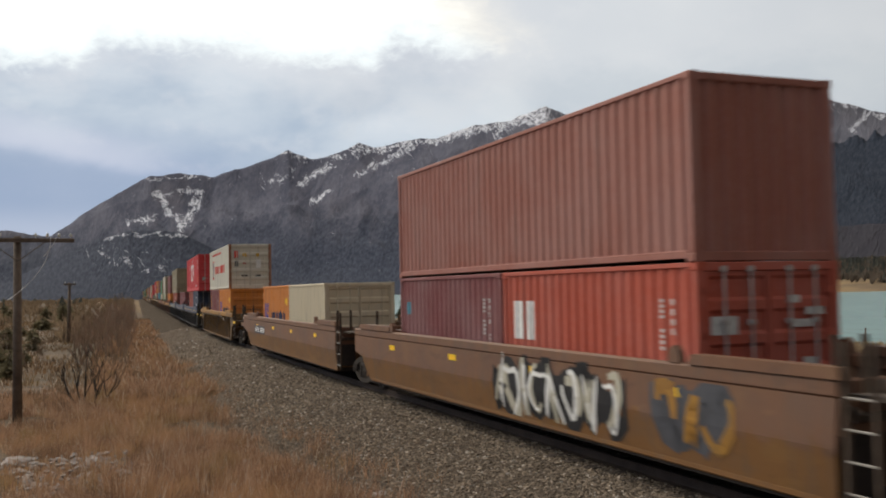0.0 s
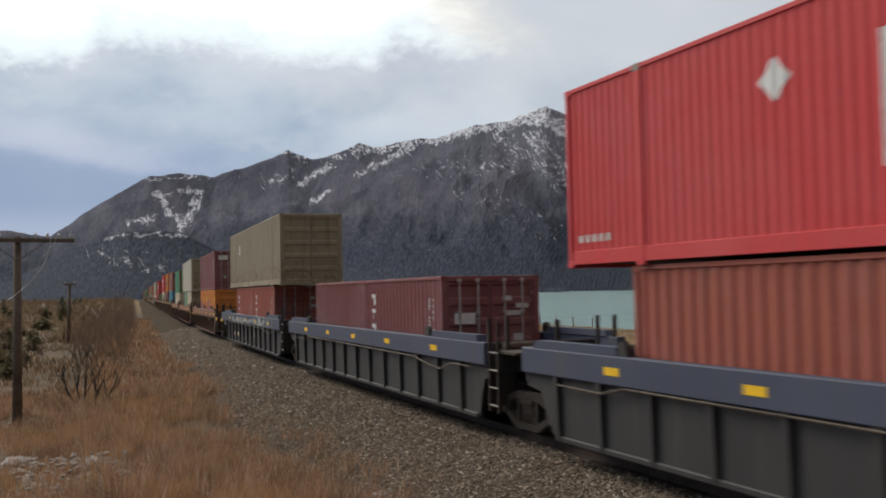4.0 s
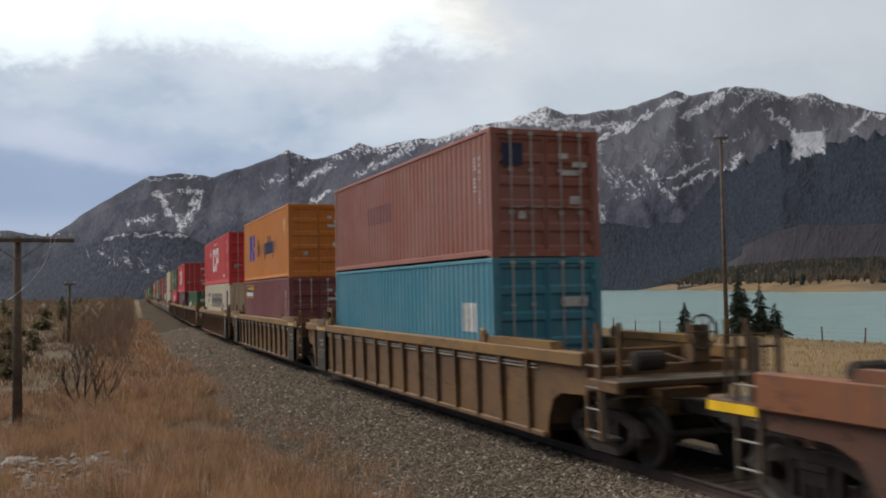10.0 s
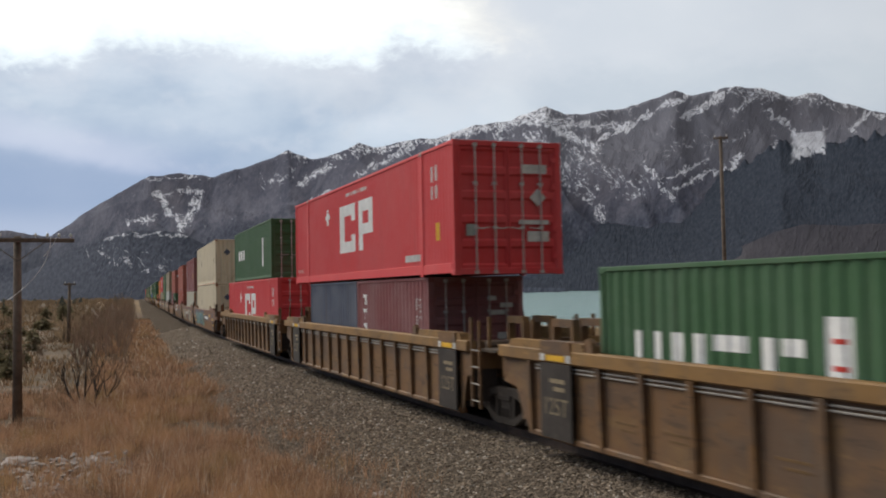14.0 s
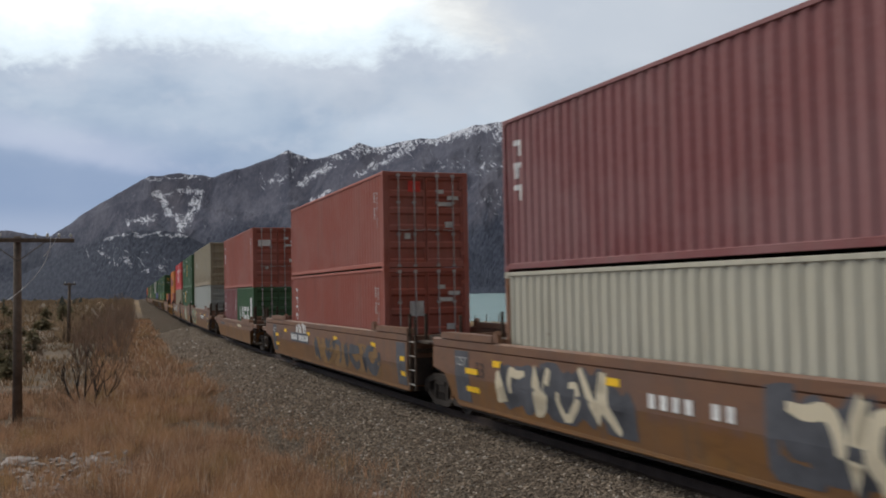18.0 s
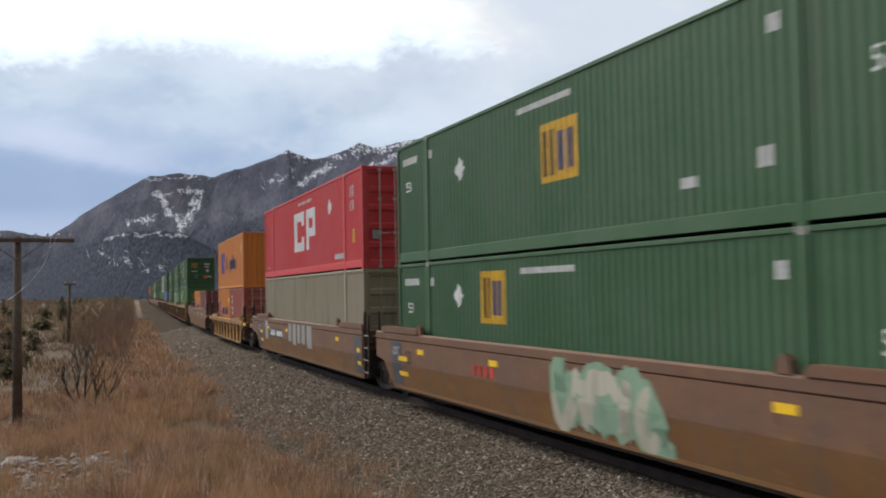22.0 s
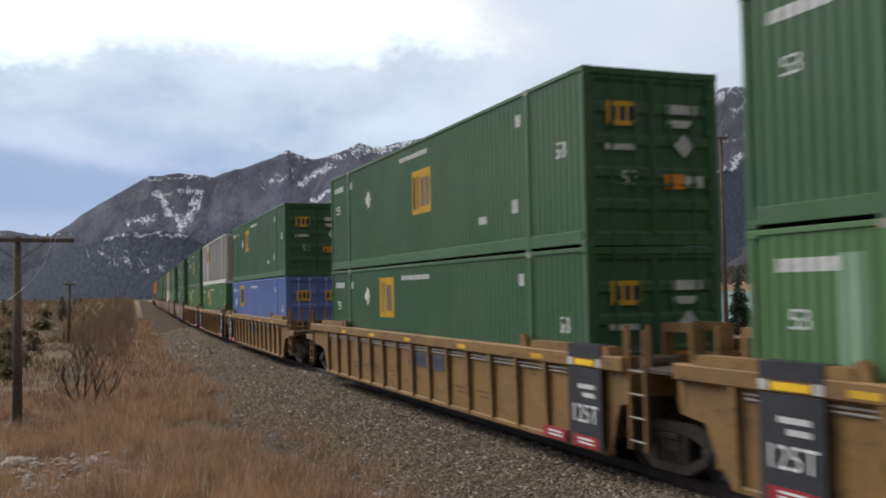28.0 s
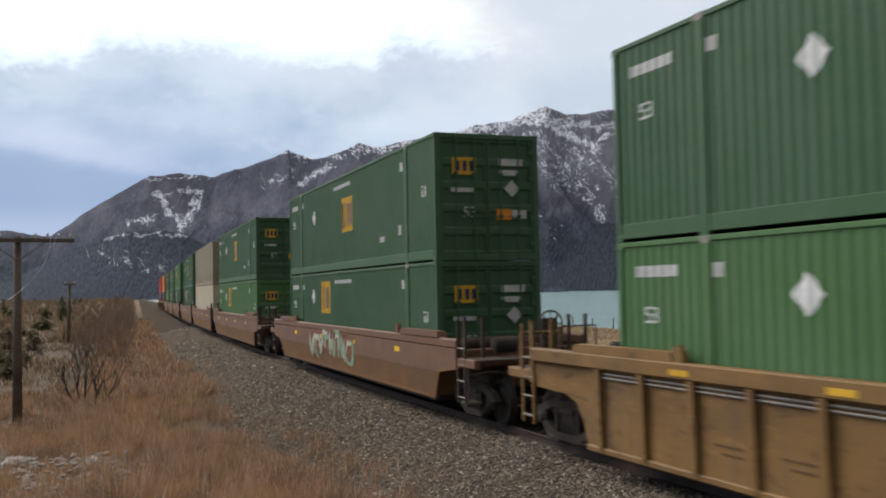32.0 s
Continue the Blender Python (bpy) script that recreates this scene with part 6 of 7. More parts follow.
    for z, lab in ((TOP_LONG, "cream long container streaked with rust stacked on top"), (FLOOR, "cream long container with a diamond patch")):
        b = box53(CREAM, lab, "iso", False, castings=RUSTED)
        b.diamond(11.6, 1.7, 0.26, TAN)
        b.diamond(1.2, 1.6, 0.26, TAN)
        b.end_diamond(-0.55, 2.1, 0.22, NAVY)
        for i in range(8):
            b.mark(1.2 + 1.9 * i, 1.75 + 1.9 * i, 0.075, 0.135, RED_LOGO, "rail_stripe", "red stripe on the bottom rail").matrix_basis.translation.x -= 0.022
        one(349.8, z, b)
    k = add_car(369.2, "brown", True, True)
    graffiti(k, 1.5, 5.95, 0.52, 1.5, (GREY_PATCH, CREAM), 4, 6, 0.14)
    graffiti(k, -5.6, -1.6, 0.48, 1.62, (GREY_PATCH, CREAM), 6, 5, 0.17)
    bars(k, -0.95, 1.1, False)
    b = box40(MAROON, "maroon corrugated container stacked on top")
    livery_column(b, 3, 11.5)
    b.end_mark(-0.95, -0.35, 2.0, 2.3, WHITE_MARK)
    b.end_mark(-0.95, -0.5, 1.55, 1.72, YELLOW_LOGO)
    b.mark(1.7, 2.2, 1.2, 1.5, YELLOW_LOGO)
    one(369.2, TOP_LOW, b)
    b = box40(STONE, "stone-white corrugated container in the well", LOW, post_skin=RUSTED)
    one(369.2, FLOOR, b)
    k = add_car(389.0, "brown", True, False)
    bars(k, 1.9, 4.85)
    graffiti(k, 2.3, 3.8, 1.3, 1.66, (WHITE_MARK,), 9, 6, 0.05)
    graffiti(k, -6.5, 1.0, 0.5, 1.3, (CAR_TAN, GREY_PATCH), 10, 8, 0.16)
    b = box40(RUST_RED, "rust-red corrugated container stacked on top", LOW)
    small_data(b)
    b.end_mark(-0.5, -0.15, 2.05, 2.35, RED_LOGO)
    one(389.0, TOP_HIGH, b)
    b = box40(RUST_RED, "rust-red corrugated container in the well", HIGH)
    livery_column(b, 4, 11.14)
    b.end_mark(-0.5, -0.1, 1.6, 2.0, PALE_MARK)
    one(389.0, FLOOR, b)
    # 18
    k = add_car(411.0, "brown", cut=1.9)
    side_mark(k, -3.9, -2.5, 1.08, 1.2, CREAM, "faded_mark")
    side_mark(k, -2.4, 0.9, 0.985, 1.02, CAR_YELLOW, "paint_streak")
    side_mark(k, 3.4, 5.2, 1.02, 1.14, GREY_PATCH, "faded_mark")
    b = box40(RUST_RED, "rust-red corrugated container stacked on top")
    livery_column(b, 3, 11.5)
    b.end_mark(-0.95, -0.35, 2.0, 2.3, WHITE_MARK)
    one(411.0, TOP_LOW, b)
    f, r = box20(DARK_GREEN, "dark green short container with white bars"), box20(MAROON, "maroon short container in the well")
    for y0, y1, z0, z1 in ((4.95, 5.15, 1.0, 1.63), (4.45, 4.65, 1.0, 1.63), (3.95, 4.2, 1.0, 1.63), (3.5, 3.75, 1.0, 1.63), (2.65, 3.3, 1.42, 1.63), (2.65, 3.3, 1.0, 1.21), (2.15, 2.4, 1.0, 1.63), (1.65, 2.05, 1.42, 1.63), (1.65, 2.05, 1.0, 1.21)):
        f.mark(y0, y1, z0, z1, WHITE_MARK, "logo", "white bar lettering")
    f.mark(0.75, 1.2, 1.0, 2.1, WHITE_MARK, "logo")
    livery_column(r, 3, 5.4)
    pair(411.0, FLOOR, f, r)
    # 19 20 21
    k = add_car(433.4, "brown", False, True)
    graffiti(k, 2.8, 7.2, 0.45, 1.62, (PALE_GREEN, CAR_YELLOW, STONE, BLACK_MARK), 12, 8, 0.13)
    bars(k, -5.0, -2.05)
    b = box53(TAN, "dirty tan long container stacked on top", "iso")
    b.diamond(13.4, 1.75, 0.2)
    one(433.2, TOP_LONG, b)
    b = box53(SILVER, "silver-grey smooth-sided long container in the well", "flat")
    b.diamond(4.5, 1.2, 0.24)
    b.mark(1.2, 2.0, 1.5, 1.9, GREY_WHITE)
    one(433.2, FLOOR, b)
    k = add_car(453.2, "brown", True, True)
    graffiti(k, -3.6, -0.6, 0.4, 1.6, (PALE_GREEN, STONE), 14, 5, 0.2)
    bars(k, 1.8, 3.0, False, RED_LOGO)
    for z, low in ((TOP_LONG, False), (FLOOR, True)):
        b = box53(DARK_GREEN, "dark green long container with a yellow square sign")
        livery_square(b, low)
        one(453.1, z, b)
    k = add_car(472.6, "brown", True, False)
    bars(k, 2.7, 5.4)
    for p, w in ((-2.45, 0.75), (-1.4, 0.55), (-0.6, 0.5), (0.15, 0.6), (1.0, 0.55), (6.0, 0.6)):
        side_mark(k, p, p + w, 0.84 + 0.1 * (w < 0.6), 1.6, SILVER, "grey_patch")
    b = box53(RED, "bright red long container with a white block logo", doors=True)
    livery_red(b, True)
    one(472.4, TOP_LONG, b)
    b = box53(TAN, "tan corrugated long container in the well", "iso")
    one(472.4, FLOOR, b)
    # 22 23
    add_car(494.2, "yellow", cut=1.9)
    b = box40(ORANGE, "orange container with dark blue bar lettering", HIGH, False)
    livery_orange(b)
    one(494.2, TOP_LOW, b)
    f, r = box20(RUST_RED, "rust-red short container in the well"), box20(ORANGE, "orange short container with blue markings")
    livery_column(f, 4, 4.95)
    livery_orange(r)
    pair(494.2, FLOOR, f, r)
    k = add_car(516.0, "brown")
    graffiti(k, -1.0, 6.5, 1.0, 1.6, (GREY_PATCH, CAR_YELLOW), 16, 10, 0.05)
    f, r = box20(MAROON, "maroon short container in the well"), box20(ORANGE, "orange short container with blue markings")
    livery_column(f, 4, 5.4, YELLOW_LOGO)
    livery_orange(r)
    pair(516.0, FLOOR, f, r)
    # 24 25 26
    plan = ((540.5, "tan", 0, 1, DARK_GREEN, LEAF_GREEN), (559.8, "tan", 1, 1, DARK_GREEN, LEAF_GREEN), (579.4, "tan", 1, 0, DARK_GREEN, DARK_GREEN),
            (603.6, "tan", 0, 1, DARK_GREEN, VIOLET), (623.2, "tan", 1, 1, CLEAN_WHITE, LEAF_GREEN), (642.7, "tan", 1, 0, DARK_GREEN, LEAF_GREEN),
            (666.2, "brown", 0, 0, DARK_GREEN, DARK_GREEN), (690.7, "brown", 0, 1, DARK_GREEN, LEAF_GREEN), (711.0, "brown", 1, 1, TAN, CREAM), (731.0, "brown", 1, 0, DARK_GREEN, DARK_GREEN),
            (755.0, "brown", 0, 1, LEAF_GREEN, DARK_GREEN), (775.0, "brown", 1, 1, DARK_GREEN, DARK_GREEN), (795.0, "brown", 1, 0, DARK_GREEN, LEAF_GREEN), (819.0, "tan", 0, 0, ORANGE, NAVY),
            (843.0, "tan", 0, 0, RED, MAROON))
    names = {DARK_GREEN.name: "dark green", LEAF_GREEN.name: "leaf-green", VIOLET.name: "violet-blue", CLEAN_WHITE.name: "white battened", TAN.name: "tan", CREAM.name: "cream",
             ORANGE.name: "orange", NAVY.name: "dark blue", RED.name: "red", MAROON.name: "maroon"}
    for c, kind, fj, rj, up, down in plan:
        k = add_car(c, kind, bool(fj), bool(rj))
        if c == 666.2:
            graffiti(k, -1.8, 3.6, 0.6, 1.6, (CAR_CORAL, PALE_GREEN, STONE), 18, 8, 0.13)
        elif kind == "tan":
            bars(k, -1.9, 0.4, True, NAVY_LOGO, -1.46)
        for z, skin, low in ((TOP_LONG, up, False), (FLOOR, down, True)):
            signed = skin in (DARK_GREEN, LEAF_GREEN, VIOLET)
            label = names[skin.name] + " long container" + (" with a yellow square sign" if signed else " on the well car")
            white = skin is CLEAN_WHITE
            b = box53(skin, label, "batten" if white else "fine", not white, door_skin=DIRTY_END if white else None)
            if signed:
                livery_square(b, low, (11.7, 1.68) if skin is VIOLET else (9.9, 1.46) if c == 603.6 else None, 0.5 * 1.48 if skin is VIOLET else 0, (14.75, 1.85) if skin is VIOLET else (11.84, 2.31) if c == 623.2 else None)
            if c == 559.8 and low:
                b.small_print([(0.55 + 0.66 * i, 0.92 + 0.66 * i, 0.2, 2.6) for i in range(22)], PALE_GREEN)
            if skin is VIOLET:
                b.mark(0.02, 0.16, 0.1, 2.8, ORANGE_TRIM, "corner_stripe")
                b.mark(15.98, 16.12, 0.1, 2.8, ORANGE_TRIM, "corner_stripe")
            if white:
                b.mark(10.9, 12.35, 1.6, 2.4, YELLOW_LOGO, "logo", "faded yellow sign with grey bars")
                for a in (11.15, 11.6, 12.0):
                    b.mark(a, a + 0.18, 1.72, 2.28, GREY_PATCH, "logo").matrix_basis.translation.x -= 0.004
                b.end_mark(-0.2, 0.35, 2.2, 2.55, YELLOW_LOGO)
            one(c - 0.2 + {579.4: 0.35, 642.7: -0.2}.get(c, 0.0), z, b)


build_train()


# ---------------- trackside ----------------
def scatter_mesh(name, verts, faces, mat, label, category, kind="stuff"):
    me = bpy.data.meshes.new(name)
    me.from_pydata(verts, [], faces)
    me.materials.append(None)
    return tagged(part(name, me, mat), label, category, kind=kind)


def stone_material():
    mat, n = material("loose_ballast_stone")
    rnd = n.add("ShaderNodeNewGeometry").outputs["Random Per Island"]
    co = n.add("ShaderNodeNewGeometry").outputs["Position"]
    grain = n.noise(co, 30.0, 4, 0.6)
    col = n.mix(n.math("POWER", rnd, 1.4), (0.126, 0.099, 0.074), (0.295, 0.232, 0.171))
    col = n.mix(n.ramp(rnd, 0.95, 0.98), col, (0.47, 0.42, 0.36))
    col = n.mix(n.math("MULTIPLY", n.ramp(grain, 0.45, 0.7), 0.35), col, (0.095, 0.07, 0.052))
    finish(n, col, 0.9, 0, grain, 0.3, 0.02, 0.25)
    return mat


def ballast_height(o):
    prof = ((-5.6, -1.25), (-4.6, -0.86), (-4.0, -0.72), (-3.2, -0.55), (-2.5, -0.36), (-1.9, -0.22), (-1.5, -0.17), (1.5, -0.17))
    for (a, za), (b, zb) in zip(prof, prof[1:]):
        if a <= o <= b:
            return za + (zb - za) * (o - a) / (b - a)
    return -0.17


def build_stones():
    rnd = random.Random(11)
    v, f = [], []
    for i in range(78000):
        s = 9.0 + 80.0 * rnd.random() ** 1.75
        o = rnd.uniform(-5.2, -0.85)
        if o < -4.3 and rnd.random() < (-4.3 - o) * 1.1:
            continue
        r = rnd.uniform(0.014, 0.033) * (1.0 + (s - 9) / 45) * (1.7 if rnd.random() < 0.03 else 1.0)
        x, y, h = line(s)
        cx, cy, cz = x + o * math.cos(h), y - o * math.sin(h), ballast_height(o) + r * 0.25
        b = len(v)
        a = rnd.uniform(0, 6.28)
        for k in range(4):
            t = a + k * 1.571 + rnd.uniform(-0.4, 0.4)
            q = r * rnd.uniform(0.75, 1.3)
            v.append((cx + q * math.cos(t), cy + q * math.sin(t), cz + r * rnd.uniform(-0.35, 0.35)))
        v.append((cx + rnd.uniform(-.4, .4) * r, cy + rnd.uniform(-.4, .4) * r, cz + r * rnd.uniform(0.35, 0.7)))
        v.append((cx, cy, cz - r * 0.6))
        for k in range(4):
            f += [(b + k, b + (k + 1) % 4, b + 4), (b + (k + 1) % 4, b + k, b + 5)]
    scatter_mesh("ballast_stones", v, f, stone_material(), "loose angular grey ballast stones beside the rails", "ballast stones")


build_stones()


def build_sleepers():
    s = Shape()
    for i in range(260):
        x, y, h = line(-10 + i * 0.6)
        c, n = math.cos(h), math.sin(h)
        p = [(x + o * c + d * n, y - o * n + d * c, z) for z in (-0.33, -0.155) for o, d in ((-1.3, -0.11), (1.3, -0.11), (1.3, 0.11), (-1.3, 0.11))]
        b = len(s.v)
        s.v += p
        s.f += [tuple(b + k for k in q) for q in ((3, 2, 1, 0), (4, 5, 6, 7), (0, 1, 5, 4), (1, 2, 6, 5), (2, 3, 7, 6), (3, 0, 4, 7))]
    tagged(part("sleepers", s, plain("creosoted_timber", (0.05, 0.038, 0.03), 0.9, 0.35, 5)), "dark creosoted timber sleepers bedded in ballast", "sleepers", kind="stuff")


build_sleepers()


def blade_material(name, dark, pale, third):
    mat, n = material(name)
    g = n.add("ShaderNodeNewGeometry")
    rnd = g.outputs["Random Per Island"]
    patch = n.noise(g.outputs["Position"], 0.35, 4, 0.6)
    col = n.mix(rnd, dark, pale)
    col = n.mix(n.math("MULTIPLY", n.ramp(patch, 0.46, 0.62), 0.75), col, third)
    clump = n.noise(g.outputs["Position"], 1.7, 4, 0.65)
    col = n.mix(n.math("MULTIPLY", n.ramp(clump, 0.50, 0.64), 0.75), col, tuple(q * 0.42 for q in dark))
    col = n.mix(n.math("MULTIPLY", n.ramp(clump, 0.44, 0.34), 0.55), col, tuple(min(1, q * 1.25) for q in pale))
    col = n.mix(n.math("MULTIPLY", n.ramp(n.noise(g.outputs["Position"], 0.8, 3, 0.6), 0.55, 0.68), 0.5), col, (0.36, 0.26, 0.10))
    col = n.mix(n.ramp(rnd, 0.93, 0.97), col, (0.68, 0.58, 0.46))
    b = n.add("ShaderNodeBsdfPrincipled", {"Base Color": col, "Roughness": 0.8, "Specular IOR Level": 0.2})
    t = n.add("ShaderNodeBsdfTranslucent", {"Color": col})
    m = n.add("ShaderNodeMixShader", {0: 0.3, 1: b, 2: t})
    n.add("ShaderNodeOutputMaterial", {0: m})
    return mat


def build_grass():
    """Dry knee-high grass on the camera's side, thinning into the ballast; shorter growth beyond."""
    rnd = random.Random(5)
    v, f = [], []

    def tuft(x, y, height, blades, spread_r, wide):
        z = ground_z(x, y)
        for _ in range(blades):
            a = rnd.uniform(0, 6.283)
            bx, by = x + rnd.gauss(0, spread_r), y + rnd.gauss(0, spread_r)
            h = height * rnd.uniform(0.5, 1.15)
            lx, ly = rnd.gauss(0.06, 0.32) * h, rnd.gauss(0, 0.32) * h
            cx, cy = math.cos(a) * wide, math.sin(a) * wide
            b = len(v)
            v.extend(((bx - cx, by - cy, z - 0.05), (bx + cx, by + cy, z - 0.05), (bx + lx * 0.4 + cx * 0.8, by + ly * 0.4 + cy * 0.8, z + h * 0.55),
                      (bx + lx * 0.4 - cx * 0.8, by + ly * 0.4 - cy * 0.8, z + h * 0.55), (bx + lx, by + ly, z + h)))
            f.extend(((b, b + 1, b + 2, b + 3), (b + 3, b + 2, b + 4)))

    for _ in range(19000):
        y = 12.5 + 26 * rnd.random() ** 1.25
        o = rnd.uniform(-14.0, -4.1)
        if o > -4.9 and rnd.random() > (-4.0 - o) * 0.8:
            continue
        x = line(y)[0] + o
        dense = fbm(x, y, 3.0, 3, 7.0)
        if dense < -0.28:
            continue
        tall = 0.34 + 0.24 * max(dense, -0.2) + (0.12 if -9 < o < -5 else 0.0)
        if x < 1.6 and 18.5 < y < 24 and rnd.random() < 0.7:
            tall *= 0.45
        tuft(x, y, tall * rnd.choice((0.55, 0.8, 1.0, 1.2)), rnd.choice((4, 5, 6, 7)), 0.07, 0.0032 + y * 0.00009)
    for _ in range(5200):
        y = 32 + 110 * rnd.random() ** 1.6
        o = rnd.uniform(-8.5, -4.2)
        x = line(y)[0] + o
        if fbm(x, y, 5.0, 3, 2.0) < -0.2:
            continue
        tuft(x, y, rnd.uniform(0.3, 0.6), 5, 0.14, 0.010 + y * 0.00022)
    # taller stalks standing out of the sward, singly and in loose clumps
    for _ in range(2600):
        y = 12.5 + 22 * rnd.random() ** 1.2
        o = rnd.uniform(-13.0, -4.6)
        x = line(y)[0] + o
        if fbm(x, y, 1.6, 3, 21.0) > 0.05:
            tuft(x, y, rnd.uniform(0.5, 0.85), rnd.choice((1, 2, 3)), 0.05, 0.0022 + y * 0.00007)
    # short tussocks creeping over the toe of the ballast
    for _ in range(1500):
        y = 14 + 40 * rnd.random() ** 1.3
        o = -4.2 + 1.1 * rnd.random() ** 2
        x = line(y)[0] + o
        if fbm(x, y, 1.3, 3, 31.0) > 0.12:
            tuft(x, y, rnd.uniform(0.45, 0.65), 4, 0.06, 0.003 + y * 0.0001)
    scatter_mesh("dry_grass", v, f, blade_material("dry_grass_blades", (0.25, 0.146, 0.095), (0.54, 0.345, 0.22), (0.48, 0.288, 0.155)), "knee-high dry straw-brown grass beside the ballast", "grass")
    v.clear()
    f.clear()
    for _ in range(9000):
        y = 34 + 120 * rnd.random() ** 1.5
        o = rnd.uniform(-26 - y * 0.25, -4.25)
        x = line(y)[0] + o
        if fbm(x, y, 9.0, 3, 7.0) < -0.12 and o < -7.5:
            continue
        tuft(x, y, rnd.uniform(0.25, 0.55) * (1.0 if o > -9 else 0.8), 5, 0.16, 0.012 + y * 0.00022)
    scatter_mesh("scrub_grass", v, f, blade_material("scrub_grass_blades", (0.13, 0.090, 0.060), (0.275, 0.19, 0.118), (0.30, 0.178, 0.092)), "olive-brown dry grass and low scrub across the plain", "grass")
    v.clear()
    f.clear()
    for _ in range(11000):
        y = 20 + 150 * rnd.random() ** 1.3
        x = line(min(y, 600))[0] + rnd.uniform(6.5, 58)
        tuft(x, y, rnd.uniform(0.14, 0.32), 4, 0.25, 0.012 + y * 0.00014)
    scatter_mesh("pasture_grass", v, f, blade_material("pasture_grass_blades", (0.25, 0.165, 0.075), (0.44, 0.305, 0.15), (0.42, 0.28, 0.13)), "pale straw-coloured pasture between track and lake", "grass")


build_grass()

# --- pale rocks in the grass
PALE_ROCK = plain("pale_limestone", (0.30, 0.27, 0.25), 0.9, 0.35, 7, 0, 0.5)


def rock(x, y, r, label="pale weathered limestone rock in dry grass", flat=0.55):
    rnd = random.Random(int(x * 100 + y * 10))
    bm = bmesh.new()
    bmesh.ops.create_icosphere(bm, subdivisions=2, radius=1)
    off = rnd.uniform(0, 30)
    for q in bm.verts:
        k = 1 + 0.35 * noise.noise(q.co * 1.3 + Vector((off, 0, 0))) + 0.15 * noise.noise(q.co * 3.1 + Vector((0, off, 0)))
        q.co = Vector((q.co.x * r * k * 1.2, q.co.y * r * k, q.co.z * r * k * flat))
    me = bpy.data.meshes.new("rock")
    bm.to_mesh(me)
    bm.free()
    me.materials.append(None)
    ob = part("rock", me, PALE_ROCK)
    ob.matrix_basis = pose(x, y, ground_z(x, y) + r * 0.12, 0, 0, rnd.uniform(0, 360))
    tagged(ob, label, "rock", "pale rocks in the grass")


for x, y, r in ((-0.55, 22.8, 0.34), (-0.1, 22.1, 0.2), (0.3, 23.1, 0.16), (1.0, 22.0, 0.27), (-0.5, 21.4, 0.2), (0.5, 19.8, 0.14), (0.75, 20.3, 0.17), (0.2, 19.4, 0.15), (-0.3, 20.6, 0.18), (2.4, 17.9, 0.15),
                (3.1, 17.6, 0.13), (0.9, 18.6, 0.12), (5.3, 15.6, 0.13), (0.05, 21.0, 0.15), (-0.2, 19.9, 0.16), (0.6, 21.2, 0.12), (1.3, 19.2, 0.12)):
    rock(x, y, r)


def pale_gravel():
    """Broken bits of the same limestone strewn between the rocks."""
    rnd = random.Random(64)
    v, f = [], []
    for _ in range(420):
        x, y = rnd.gauss(0.6, 1.3), rnd.uniform(15.5, 23.5)
        r = rnd.uniform(0.025, 0.085)
        z = ground_z(x, y) + 0.10 + r * 0.3
        b = len(v)
        for k in range(5):
            t = k * 1.257 + rnd.uniform(-0.4, 0.4)
            q = r * rnd.uniform(0.7, 1.4)
            v.append((x + q * math.cos(t), y + q * math.sin(t), z + r * rnd.uniform(-0.3, 0.3)))
        v += [(x, y, z + r * 0.6), (x, y, z - r)]
        for k in range(5):
            f += [(b + k, b + (k + 1) % 5, b + 5), (b + (k + 1) % 5, b + k, b + 6)]
    scatter_mesh("limestone_gravel", v, f, PALE_ROCK, "broken bits of pale limestone in dry grass", "gravel")


pale_gravel()


# --- bare shrub by the ballast
def limb(s, p, d, length, r, rnd, depth, twigs):
    """Grows one limb and its forks into s; fine ends go into twigs."""
    pts = [p]
    for i in range(4):
        d = (d + Vector((rnd.gauss(0, 0.12), rnd.gauss(0, 0.12), 0.10))).normalized()
        pts.append(pts[-1] + d * length / 4)
    (s if depth < 2 else twigs).tube(pts, r, 6 if depth < 2 else 4, r * 0.55)
    if depth < 4:
        for k in range(3 if depth < 2 else 2):
            q = pts[rnd.choice((2, 3, 4))]
            turn = Vector((rnd.uniform(-1, 1), rnd.uniform(-1, 1), rnd.uniform(0.1, 0.9))).normalized()
            limb(s, q, (d * 0.75 + turn * 0.65).normalized(), length * rnd.uniform(0.55, 0.8), r * 0.52, rnd, depth + 1, twigs)


BARK = plain("dark_shrub_bark", (0.045, 0.036, 0.031), 0.9, 0.35, 9)
TWIG = plain("fine_brown_twigs", (0.25, 0.19, 0.14), 0.9, 0.3, 9)


def shrub(x, y, size, stems, seed, label, bark=None, fine=None, flare=1.0):
    rnd = random.Random(seed)
    ob = tagged(new("bare_shrub"), label, "shrub", "bare shrubs")
    wood, twigs = Shape(), Shape()
    for i in range(stems):
        a = 6.283 * i / stems + rnd.uniform(-0.3, 0.3)
        lean = rnd.uniform(0.25, 0.6) * flare
        limb(wood, Vector((math.cos(a) * 0.12 * size, math.sin(a) * 0.12 * size, -0.1)), Vector((math.cos(a) * lean, math.sin(a) * lean, 1)).normalized(), size * rnd.uniform(0.38, 0.5), 0.017 * size, rnd, 0, twigs)
    part("trunk", wood, bark or BARK, ob, "bare stems")
    tagged(part("twig_mass", twigs, fine or TWIG, ob, "fine brown twigs"), kind="stuff")
    ob.matrix_basis = pose(x, y, ground_z(x, y))
    return ob


